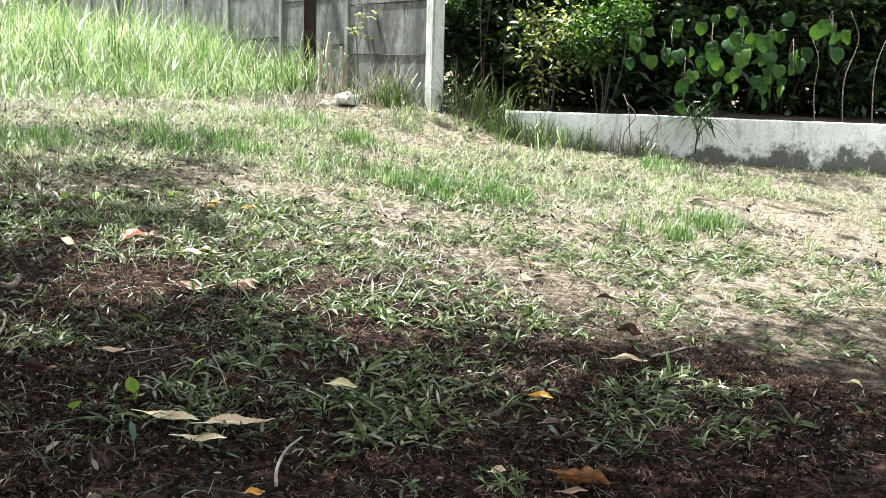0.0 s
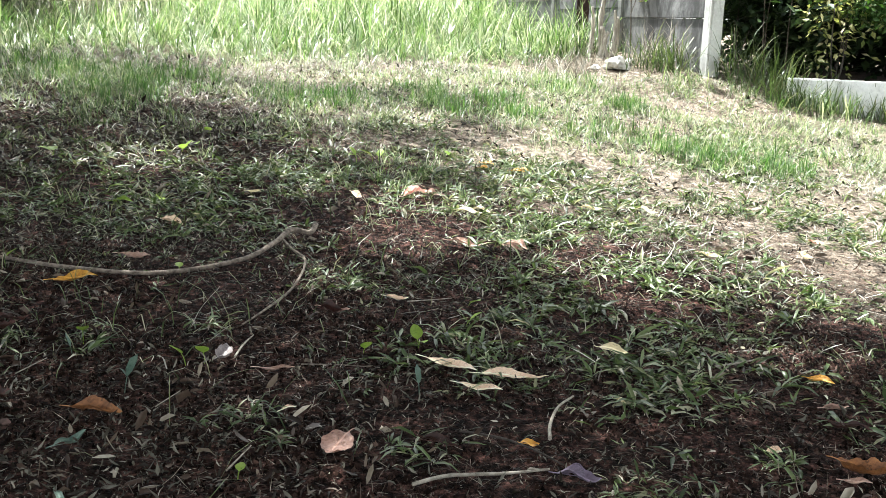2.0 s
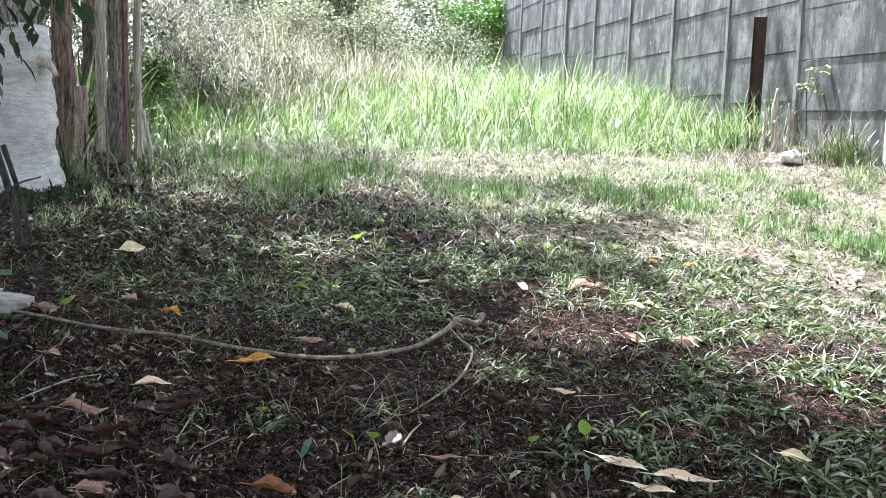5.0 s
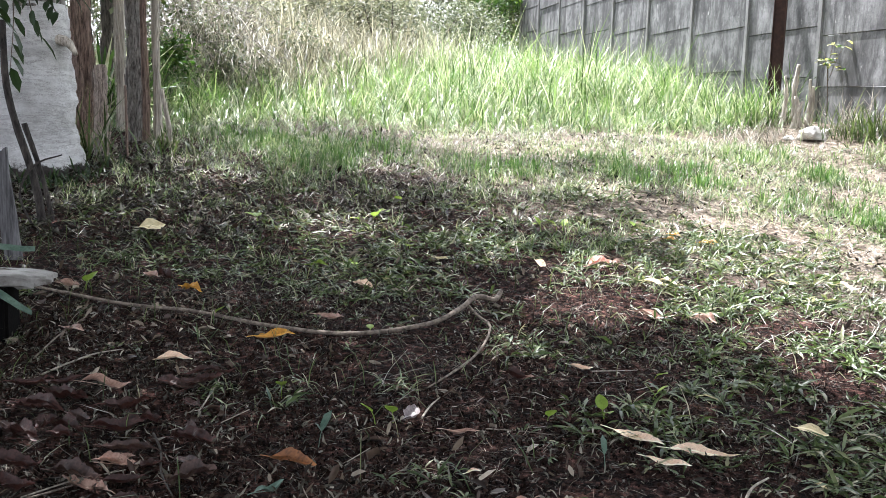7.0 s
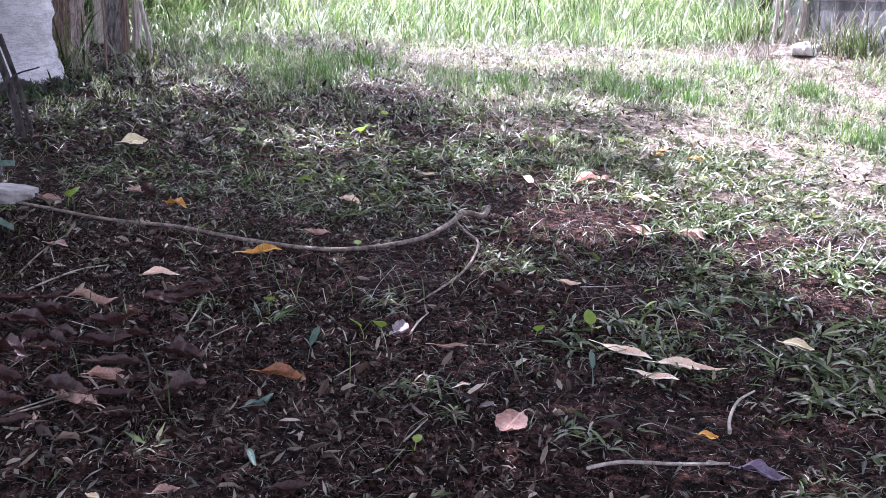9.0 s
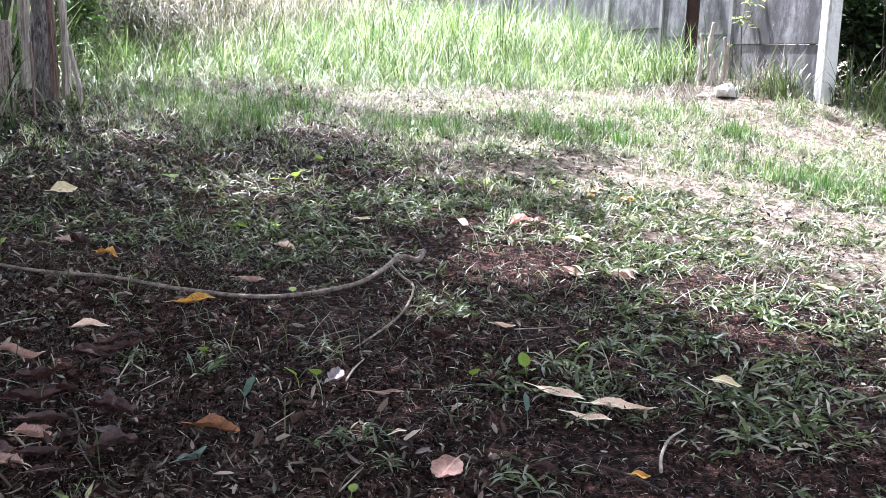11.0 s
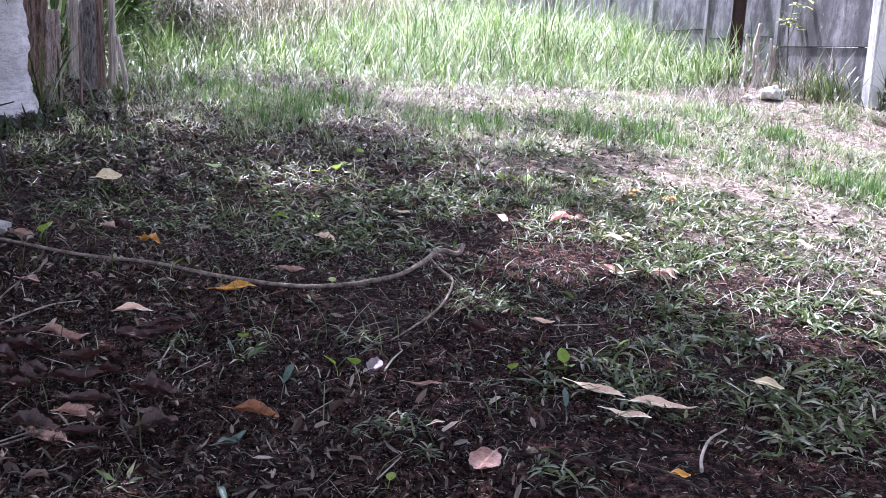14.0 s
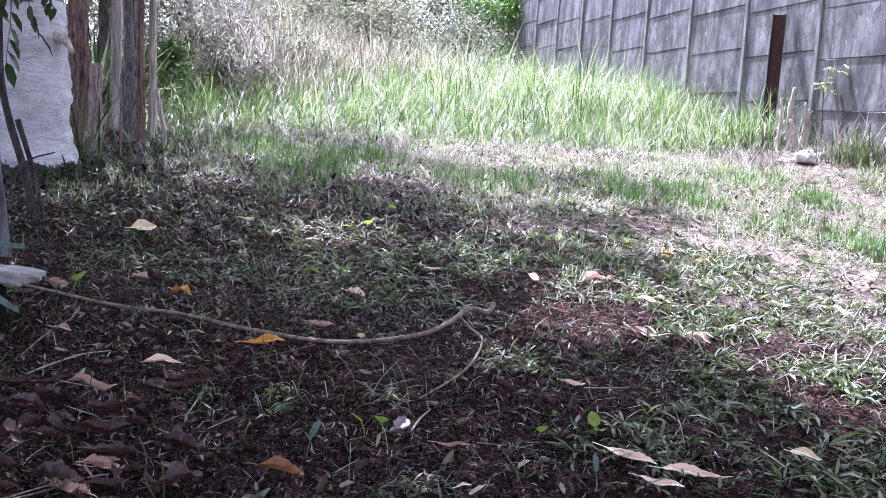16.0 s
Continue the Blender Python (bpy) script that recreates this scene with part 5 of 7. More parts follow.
rosette_plant(0.62, 12.9, 34, 0.85, 0.055, BUSH, 801, "grey-green spiky rosette standing in dry grass")
rosette_plant(1.55, 13.6, 26, 0.7, 0.05, BUSH, 802, "grey-green spiky rosette standing in dry grass")
rosette_plant(-2.02, 10.3, 40, 1.15, 0.05, GRASS_TALL, 803, "tall strap-leaved plant lit green behind the trunks")
rosette_plant(-1.72, 10.6, 30, 0.9, 0.045, GRASS_TALL, 804, "tall strap-leaved plant lit green behind the trunks")
far_group = "shrubs and trees at the top of the slope"
for i, (x, y, h, r, m, c) in enumerate([(0.9, 19.5, 2.4, 1.4, BUSH, 6000), (2.6, 22.5, 2.4, 1.4, BUSH, 7000), (4.75, 23.8, 2.9, 1.1, GREEN_LIT, 6500), (0.2, 22.5, 3.0, 1.9, BUSH, 7000), (6.8, 25.5, 3.0, 2.0, CANOPY, 7000), (-1.8, 18.5, 2.8, 1.8, BUSH, 7000), (-3.6, 16, 3.0, 1.9, CANOPY, 6000), (-3.3, 12.5, 3.0, 1.5, BUSH, 6000), (-3.0, 10.2, 2.6, 1.0, BUSH, 5000), (1.8, 27, 3.4, 2.6, BUSH, 11000), (5.2, 28, 2.6, 1.8, BUSH, 7000), (-1.6, 25.5, 3.4, 2.6, BUSH, 10000), (8.6, 30, 4.0, 2.8, CANOPY, 9000), (-2.0, 14.2, 2.0, 1.2, BUSH, 4000), (1.3, 15.6, 1.5, 0.8, PALE_SHRUB, 5200), (0.4, 16.6, 1.7, 0.9, PALE_SHRUB, 5200), (2.3, 17.2, 1.6, 0.9, BUSH, 5200), (-0.7, 15.2, 1.5, 0.8, PALE_SHRUB, 4500), (3.3, 19.0, 1.6, 1.0, BUSH, 5200)]):
    bush("shrub", x, y, h, r, m, 100 + 7 * i, int(c * (1.25 if x > -1.7 and y > 14 else 0.5)), 0.06 if h < 1.9 else 0.09 if y < 25 else 0.13, "grey-green shrub at the top of the grassy slope" if m is BUSH else "pale grey-green twiggy shrub in the dry grass" if m is PALE_SHRUB else "dark green leafy tree beyond the grass", "shrub", far_group, 4, 0.03, 0.12)

for i, (x, y, h, r, m) in enumerate([(-2.0, 11.9, 1.5, 0.6, CANOPY), (-1.2, 12.6, 1.1, 0.5, BUSH), (-1.55, 11.2, 0.8, 0.35, GREEN_LIT), (-0.7, 11.9, 0.7, 0.35, BUSH), (0.0, 13.3, 0.9, 0.5, BUSH)]):
    bush("shrub", x, y, h, r, m, 760 + 7 * i, 1500, 0.06, "small dark green shrub growing through dead brush", "shrub", "shrubs in the brush", 4, 0.012, 0.1)

# ---- the dense planting behind the low wall ----
hedge_group = "dense shrubs behind the low white wall"
hed = np.random.default_rng(140)
for i in range(11):
    s = i / 10
    x, y = np.interp(s, [0, 0.3, 1], [7.3, 8.8, 14.0]), np.interp(s, [0, 0.3, 1], [8.4, 7.6, 5.3])
    ob = bush("hedge_shrub", x + 0.5 * hed.random(), y + 0.4 * hed.random(), 2.3, 1.05, HEDGE, 200 + 9 * i, 4200, 0.115, "dense dark green shrub rising behind the low wall", "shrub", hedge_group, 4, 0.014, 0.12)
    ob.location.z = 0.88
for i in range(9):
    s = i / 8
    x, y = np.interp(s, [0, 0.3, 1], [8.2, 9.8, 15.6]), np.interp(s, [0, 0.3, 1], [10.2, 9.2, 6.8])
    ob = bush("hedge_shrub", x, y, 3.1, 1.7, HEDGE, 400 + 9 * i, 3000, 0.19, "dark shrub at the back of the planting", "shrub", hedge_group, 3, 0.02, 0.08)
    ob.location.z = 0.9
for i in range(9):
    s = i / 8
    x, y = np.interp(s, [0, 0.3, 1], [7.8, 9.5, 15.0]), np.interp(s, [0, 0.3, 1], [9.4, 8.4, 6.1])
    ob = bush("hedge_shrub", x, y, 1.3, 1.15, HEDGE, 500 + 9 * i, 2800, 0.155, "low dark shrub filling the middle of the planting", "shrub", hedge_group, 3, 0.012, 0.03)
    ob.location.z = 0.88
ob = bush("hedge_shrub", 7.0, 9.0, 2.0, 0.65, HEDGE, 590, 4500, 0.10, "dense dark green shrub rising behind the low wall", "shrub", hedge_group, 4, 0.014, 0.1)
ob.location.z = 0.88
ob = bush("variegated_bush", 6.78, 7.55, 1.25, 0.34, HEDGE_YELLOW, 611, 900, 0.075, "feathery bush with yellow-green variegated leaves", "shrub", "", 5, 0.008)
ob.location.z = 0.88
ob = bush("bamboo_bush", 7.15, 7.15, 1.3, 0.42, GREEN_LIT, 633, 3600, 0.06, "fine-leaved green bush beside the variegated one", "shrub", "", 6, 0.008)
ob.location.z = 0.88


ob = bush("hedge_shrub", 6.5, 8.75, 1.3, 0.42, HEDGE, 655, 3000, 0.09, "low dark shrub in the corner by the white post", "shrub", hedge_group, 4, 0.010, 0.05)
ob.location.z = 0.80
for i, (x, y, dx, h) in enumerate([(6.35, 8.1, -0.1, 1.9), (6.55, 8.0, 0.12, 2.0), (6.45, 8.2, 0.02, 1.6), (9.3, 5.75, 0.15, 1.2), (9.6, 5.6, 0.2, 1.5), (9.9, 5.5, 0.1, 1.4), (9.05, 5.9, -0.05, 0.9), (7.7, 6.5, 0.1, 0.7), (6.78, 6.42, 0.12, 0.52), (6.86, 6.38, -0.1, 0.6), (6.95, 6.30, 0.15, 0.5), (7.02, 6.26, 0.02, 0.42)]):
    tv, tf = tube_arrays(spline([(0, 0, -0.1), (dx * 0.2, 0.05, h * 0.4), (dx, 0, h * 0.75), (dx * 0.8, 0.1, h)], 14), [0.006, 0.005, 0.003], 7, 0.15, 680 + i)
    thing("bare_stem", tidy(fast_mesh("bare_stem", tv, tf, [TWIG], smooth=True)), "thin pale bare stem beside the low wall", "stem", "bare stems in the planting", at=Matrix.Translation((x, y, 0.88 if y > 5.5 and x + y > 13.5 or x > 8 else gz(x, y))))


def heart_mesh():
    a = np.linspace(-math.pi, math.pi, 25)[:-1]
    r = 1 - 0.28 * np.exp(-((np.abs(a) - math.pi) / 0.35) ** 2) + 0.22 * np.exp(-(a / 0.3) ** 2)
    ring = np.stack([np.cos(a) * r * 0.5 + 0.45, np.sin(a) * r * 0.46, -0.10 * np.cos(2 * a) + 0.02], -1)
    mid = np.stack([np.cos(a) * r * 0.25 + 0.45, np.sin(a) * r * 0.23, np.full(24, 0.05)], -1)
    v = np.vstack([ring, mid, [(0.45, 0, 0.02)]])
    f = [(i, (i + 1) % 24, 24 + (i + 1) % 24) for i in range(24)] + [(i, 24 + (i + 1) % 24, 24 + i) for i in range(24)] + [(24 + i, 24 + (i + 1) % 24, 48) for i in range(24)]
    return fast_mesh("leaf", v, np.array(f), [VINE], smooth=True)


vine = empty("vine", (7.4, 6.2, 0.95), "vine with large heart-shaped leaves hanging over dark shrubs", "vine")
heart = heart_mesh()
vg = np.random.default_rng(71)
# strands that hang over the front of the planting: their place, top, foot and number of leaves
for x, y, top, foot, count in [(7.0, 6.52, 1.74, 1.58, 5), (7.2, 6.3, 1.76, 1.6, 5), (7.30, 6.2, 1.5, 1.25, 5), (7.45, 6.02, 1.8, 1.5, 7), (7.62, 5.8, 1.85, 1.3, 10), (7.78, 5.6, 1.8, 1.22, 10), (7.9, 5.44, 1.65, 1.35, 6), (8.08, 5.18, 1.9, 1.72, 4)]:
    pts = spline(np.array([(x + 0.35, y + 0.3, top - 0.1), (x + 0.12, y + 0.1, top + 0.05), (x, y, (top + foot) / 2), (x + 0.03, y, foot)]) - np.array(vine.location), 16)
    stem = tube_part("stem", pts, [0.004, 0.003], TWIG, vine, 6, 0.1, int(x * 100))
    for i in range(int(count * 1.5)):
        q = pts[int(vg.integers(5, 16))]
        ob = part("leaf", heart, None, stem)
        s = vg.uniform(0.10, 0.17)
        down = Vector((vg.normal(0, 0.25), vg.normal(0, 0.25), -1)).normalized()
        face = Vector((-0.75 + vg.normal(0, 0.6), -0.66 + vg.normal(0, 0.6), 0.25))
        across = face.cross(down).normalized()
        ob.rotation_euler = Matrix((down, across, down.cross(across))).transposed().to_euler()
        ob.location = q + vg.normal(0, 0.08, 3)
        ob.scale = (s, s, s)


# ---- by the wall: rusty post, rubble, sapling ----
rp = empty("rusty_post", (5.42, 10.3, gz(5.42, 10.3) - 0.05), "rusty brown steel channel post leaning slightly beside the wall", "post")
for dx, dy, sx, sy in ((0, 0, 0.012, 0.14), (-0.03, -0.066, 0.06, 0.010), (-0.03, 0.066, 0.06, 0.010)):
    bm = bmesh.new()
    bmesh.ops.create_cube(bm, size=1.0, matrix=Matrix.Translation((dx, dy, 0.745)) @ Matrix.Diagonal((sx, sy, 1.55, 1)))
    bmesh.ops.bevel(bm, geom=bm.edges[:], offset=0.003, segments=1, affect="EDGES")
    part("web" if sx < 0.05 else "flange", bm, RUST, rp)
rp.rotation_euler = (0.0, radians(2.5), radians(55))


def rubble(name, x, y, size, seed, mat, label):
    bm = bmesh.new()
    bmesh.ops.create_icosphere(bm, subdivisions=3, radius=1.0)
    for v in bm.verts:
        d = v.co.normalized()
        k = 1 + 0.5 * noise.noise(d * 1.4 + Vector((seed * 3.1, 0, 0))) + 0.12 * noise.noise(d * 5)
        for cut in ((0.3, -0.5, 0.8), (-0.7, -0.6, 0.35), (0.8, -0.4, 0.2), (0.1, 0.5, 0.85)):
            c = Vector(cut).normalized()
            k = min(k, 0.8 / max(d.dot(c), 0.01))
        v.co = Vector((d.x * k * size[0], d.y * k * size[1], max(d.z * k, -0.5) * size[2]))
    me = bpy.data.meshes.new(name)
    bm.to_mesh(me)
    bm.free()
    me.materials.append(mat)
    return thing(name, me, label, "rock", at=pose(x, y, gz(x, y) + size[2] * 0.4, 0, 0, seed * 40))


rubble("rubble_block", 5.06, 8.80, (0.16, 0.13, 0.095), 2, ROCK, "pale broken lump of masonry lying by the wall")
rubble("stone", 5.30, 8.92, (0.07, 0.06, 0.05), 3, ROCK, "small pale stone beside the broken masonry")
rubble("stone", 4.88, 8.92, (0.05, 0.05, 0.035), 4, ROCK, "small pale stone beside the broken masonry")


def clump(x, y, spread, count, low, high, mat, seed, label, name="weed_clump", wide=0.012, lean=0.5, least=0.0):
    gen = np.random.default_rng(seed)
    b = np.stack([gen.normal(0, spread, count), gen.normal(0, spread, count), np.zeros(count)], -1)
    z0 = gz(x, y)
    b[:, 2] = ground_z(b[:, 0] + x, b[:, 1] + y) - z0 - 0.01
    v, f = blades(b, gen.uniform(0, 6.28, count), gen.uniform(low, high, count), gen.uniform(0.5, 1, count) * wide, gen.uniform(least, lean, count), gen.uniform(0.2, 1.6, count))
    return thing(name, fast_mesh(name, v, f, [mat]), label, "weeds", "weed clumps at the foot of the wall", "stuff", at=Matrix.Translation((x, y, z0)))


CORNER_WEEDS = [(5.45, 8.9, 0.12, 70, 0.2, 0.5, GRASS_DRY), (5.35, 8.65, 0.14, 90, 0.15, 0.55, WEED), (5.5, 8.4, 0.12, 90, 0.2, 0.62, WEED), (5.62, 8.65, 0.1, 50, 0.3, 0.7, GRASS_DRY), (6.0, 7.9, 0.14, 110, 0.3, 0.75, WEED), (6.2, 7.6, 0.14, 110, 0.2, 0.6, WEED), (5.35, 7.95, 0.10, 50, 0.1, 0.25, GRASS_SHORT), (5.2, 10.0, 0.16, 170, 0.3, 0.9, GRASS_TALL), (5.3, 9.75, 0.10, 60, 0.15, 0.45, GRASS_DRY)]
KERB_WEEDS = [(6.45, 7.25, 0.12, 80, 0.15, 0.45, WEED), (6.62, 6.75, 0.09, 40, 0.15, 0.4, WEED), (6.83, 6.56, 0.09, 45, 0.15, 0.4, GRASS_DRY), (6.99, 6.38, 0.09, 45, 0.15, 0.4, WEED), (5.05, 9.85, 0.12, 90, 0.25, 0.6, GRASS_TALL), (6.15, 7.2, 0.16, 120, 0.1, 0.4, WEED), (6.3, 7.0, 0.14, 100, 0.1, 0.35, GRASS_SHORT), (5.9, 7.45, 0.15, 110, 0.1, 0.35, WEED), (6.55, 6.9, 0.12, 70, 0.1, 0.4, WEED)]
for i, (x, y, sp, c, lo, hi, m) in enumerate(CORNER_WEEDS + KERB_WEEDS):
    clump(x, y, sp, c, lo, hi, m, 300 + i, "clump of dry bleached grass at the foot of the wall" if m is GRASS_DRY else "clump of green weeds and grass at the foot of the wall")
clump(4.62, 9.08, 0.26, 520, 0.1, 0.35, BRUSH_LEAF, 320, "heap of dried grass and dead stems beside the tall grass", "dry_grass_heap", 0.008, 1.5)
clump(-1.55, 7.95, 0.16, 34, 0.2, 0.6, WEED, 321, "strappy weeds between the old trunks", "weed_clump", 0.022, 0.6)
clump(-1.75, 8.05, 0.10, 26, 0.3, 0.7, WEED, 322, "strappy weeds between the old trunks", "weed_clump", 0.02, 0.6)
clump(-1.15, 8.35, 0.14, 50, 0.12, 0.35, WEED, 323, "green weeds by the short stake", "weed_clump", 0.016, 0.6)
clump(7.42, 6.12, 0.06, 110, 0.2, 0.55, HEDGE, 324, "tuft of grass hanging over the low white wall", "weed_clump", 0.018, 2.0, 0.6).location.z = 0.97

for i, (x, y, sp, c) in enumerate([(-1.80, 7.15, 0.12, 90), (-1.58, 7.35, 0.10, 60), (-2.05, 7.05, 0.12, 80), (-1.62, 7.02, 0.14, 60), (-1.45, 7.65, 0.12, 60)]):
    clump(x, y, sp, c, 0.06, 0.2, HEDGE, 325 + i, "low dark green weeds at the foot of the white tree", "weed_clump", 0.02, 1.2)

# broken dry stalks and a thin sapling by the rubble
for i, (x, y, h, dx) in enumerate([(5.27, 9.50, 0.66, -0.04), (5.36, 9.46, 0.50, 0.05), (5.14, 9.58, 0.55, 0.06), (5.20, 9.45, 0.34, 0.08), (5.44, 9.5, 0.42, 0.02), (5.31, 9.42, 0.28, -0.08)]):
    v, f = tube_arrays(spline([(0, 0, -0.03), (dx * 0.8, 0.01, h * 0.5), (dx * 0.3, 0, h)], 12), [0.026, 0.022, 0.024, 0.012], 9, 0.9, 330 + i)
    thing("dry_stalk", tidy(fast_mesh("dry_stalk", v, f, [WOOD_PALE])), "broken pale dry stalk standing by the wall", "stalk", "dry stalks by the wall", at=pose(x, y, gz(x, y)))
sap = empty("sapling", (5.58, 9.45, gz(5.58, 9.45) - 0.2), "thin sapling with yellowing leaves in front of the wall", "plant")
sp = spline([(0, 0, -0.03), (0.01, 0, 0.4), (-0.01, 0.01, 0.8), (0.02, 0, 1.05)], 14)
tube_part("stem", sp, [0.011, 0.006, 0.003], TWIG, sap, 6, 0.1, 340)
sg = np.random.default_rng(341)
side = [sp[7:]]
twigs = [sap]
for k, tipp in enumerate([(0.05, -0.2, 1.08), (0.02, 0.16, 0.98), (-0.14, -0.08, 0.88), (0.1, -0.12, 0.78)]):
    side.append(spline([sp[7 + k], (sp[7 + k] + np.array(tipp)) / 2 + (0, 0, 0.03), tipp], 7))
    twigs.append(tube_part("side_twig", side[-1], [0.004, 0.002], TWIG, sap, 5, 0.1, 345 + k))
for i in range(44):
    q = side[i % 5][int(sg.integers(2, 7))]
    v, f = leaves(np.array([q]), np.array([sg.uniform(0, 6.28)]), np.array([sg.uniform(-0.2, 0.6)]), np.array([sg.normal(0, 0.3)]), np.array([sg.uniform(0.07, 0.12)]), np.array([0.04]), np.array([0.8]))
    part("leaf", fast_mesh("leaf", v, f, [(HEDGE_YELLOW, GREEN_LIT, HEDGE_YELLOW, BUSH)[i % 4]]), None, twigs[i % 5])


# ---- at the near end of the fence line: board on a block, leaning sticks, strap-leaved plant ----
bench = empty("plank_bench", (-1.36, 4.05, gz(-1.36, 4.05)), "old plank with flaking white paint laid on a block coloured black for shade", "bench")
bm = bmesh.new()
bmesh.ops.create_grid(bm, x_segments=40, y_segments=14, size=0.5)
for v in bm.verts:
    across = v.co.y
    along = max(0.0, v.co.x + 0.1) / 0.6
    ragged = 0.09 * noise.noise(Vector((across * 7, 3, 0))) + 0.05 * noise.noise(Vector((across * 25, 5, 0))) - 0.16 * max(0, -across - 0.05)
    v.co = Vector((v.co.x * 0.74 + ragged * along ** 3, v.co.y * 0.22 + 0.012 * noise.noise(Vector((v.co.x * 6, 1, 0))), 0.275 + 0.008 * noise.noise(v.co * 7) + 0.004 * noise.noise(v.co * 22) - 0.03 * along ** 4))
ex = bmesh.ops.extrude_face_region(bm, geom=bm.faces[:])
for g in ex["geom"]:
    if isinstance(g, bmesh.types.BMVert):
        g.co.z -= 0.045 - 0.025 * max(0.0, g.co.x / 0.37) ** 3
bmesh.ops.recalc_face_normals(bm, faces=bm.faces[:])
part("plank", bm, OLD_PAINT, bench, "plank with flaking white paint and a ragged end")
bm = bmesh.new()
bmesh.ops.create_cube(bm, size=1.0, matrix=Matrix.Translation((0.05, 0.0, 0.10)) @ Matrix.Diagonal((0.36, 0.18, 0.28, 1)))
bmesh.ops.bevel(bm, geom=bm.edges[:], offset=0.012, segments=2, affect="EDGES")
part("block", bm, BLOCK, bench, "support block, coloured near black for its shaded hollow")


def leaning(points, radii, seed, label):
    p = np.array(points, float)
    org = p[0].copy()
    v, f = tube_arrays(spline(p - org, 16), radii, 9, 0.18, seed)
    thing("leaning_stick", tidy(fast_mesh("leaning_stick", v, f, [STICK_DARK], smooth=True)), label, "stick", "leaning sticks by the tree", at=Matrix.Translation(org))


leaning([(-1.49, 5.92, 0.33), (-1.53, 5.92, 0.62), (-1.62, 5.9, 0.95), (-1.67, 5.9, 1.2), (-1.68, 5.9, 1.55)], [0.026, 0.022, 0.02], 351, "dark leaning stick with knots in front of the white tree")
leaning([(-1.46, 6.03, 0.35), (-1.52, 6.03, 0.65), (-1.61, 6.02, 0.96)], [0.016, 0.014, 0.018], 352, "thinner dark stick leaning beside another")
leaning([(-1.50, 5.80, 0.33), (-1.60, 5.85, 0.55), (-1.52, 5.9, 0.72), (-1.38, 5.95, 0.78)], [0.007, 0.006, 0.004], 353, "thin twig arching across the white trunk")
def flat_stake(x, y, width, height, lean, mat, seed, label):
    """A split board driven into the ground: flat, tapering, with an uneven top."""
    ob = empty("grey_stake", (x, y, gz(x, y)), label, "stake", "flat stakes by the plank")
    bm = bmesh.new()
    bmesh.ops.create_cube(bm, size=1.0, matrix=Matrix.Translation((0, 0, height / 2 - 0.05)) @ Matrix.Diagonal((width, 0.022, height + 0.1, 1)))
    bmesh.ops.subdivide_edges(bm, edges=bm.edges[:], cuts=5, use_grid_fill=True)
    for v in bm.verts:
        k = max(0.0, v.co.z / height)
        v.co.x += lean * k + 0.008 * noise.noise(Vector((v.co.x * 9, v.co.z * 8, seed))) - 0.15 * v.co.x * k
        v.co.y += 0.006 * noise.noise(Vector((v.co.x * 30, v.co.z * 6, seed + 3)))
        v.co.z += (0.05 * noise.noise(Vector((v.co.x * 25, 0, seed + 7))) - 0.3 * v.co.x) * k ** 8
    part("board", bm, mat, ob)


flat_stake(-1.46, 5.22, 0.085, 0.56, -0.055, OLD_BOARD, 3, "short flat grey weathered stake behind the plank")
flat_stake(-1.62, 5.45, 0.075, 0.85, -0.02, STICK_DARK, 9, "dark flat stake behind a grey one")

strap = empty("strap_leaf_plant", (-1.42, 3.8, gz(-1.42, 3.8)), "plant with long blue-green strap leaves by the plank", "plant")
for i, (dx, dy, dz, w) in enumerate([(0.42, 0.10, 0.40, 0.04), (0.45, -0.08, 0.18, 0.045), (0.2, 0.2, 0.55, 0.035), (-0.3, 0.1, 0.4, 0.04), (-0.1, -0.3, 0.35, 0.04)]):
    sp = spline([(0, 0, 0.0), (dx * 0.45, dy * 0.45, max(dz, 0.3) * 0.95), (dx, dy, dz)], 12)
    d = np.array([-dy, dx, 0]) / math.hypot(dx, dy)
    wid = (w / 2 * np.sin(np.linspace(0.35, math.pi, 12)) ** 0.7)[:, None]
    rows = np.stack([sp - d * wid - (0, 0, 0.006), sp, sp + d * wid + (0, 0, 0.014)], 1).reshape(-1, 3)
    q = (np.arange(11)[:, None] * 3 + np.arange(2)).ravel()
    part("leaf", fast_mesh("leaf", rows, np.stack([q, q + 3, q + 4, q + 1], -1), [L_DULL], smooth=True), None, strap)

low = empty("hanging_twig", (-1.48, 5.5, 1.86), "low hanging twig with dark green pointed leaves", "twig")
hg = np.random.default_rng(361)
for j, tipp in enumerate([(0.32, -0.05, -0.2), (0.12, -0.08, -0.42), (-0.02, -0.1, -0.6), (0.48, 0.0, -0.12), (0.22, -0.1, -0.3), (-0.12, -0.05, -0.35), (0.4, 0.05, -0.02)]):
    sp = spline([(-0.3 + 0.08 * j, 0.2, 0.8), (-0.05, 0.05, 0.22), np.array(tipp) * 0.5, tipp], 14)
    stem = tube_part("stem", sp, [0.007, 0.004, 0.002], TWIG, low, 6, 0.1, 362 + j)
    for i in range(9):
        q = sp[5 + i]
        v, f = leaves(np.array([q]), np.array([hg.uniform(-1.8, 1.2)]), np.array([hg.uniform(-1.2, -0.3)]), np.array([hg.normal(0, 0.5)]), np.array([hg.uniform(0.10, 0.17)]), np.array([hg.uniform(0.035, 0.055)]), np.array([0.4]))
        part("leaf", fast_mesh("leaf", v, f, [HEDGE]), None, stem)


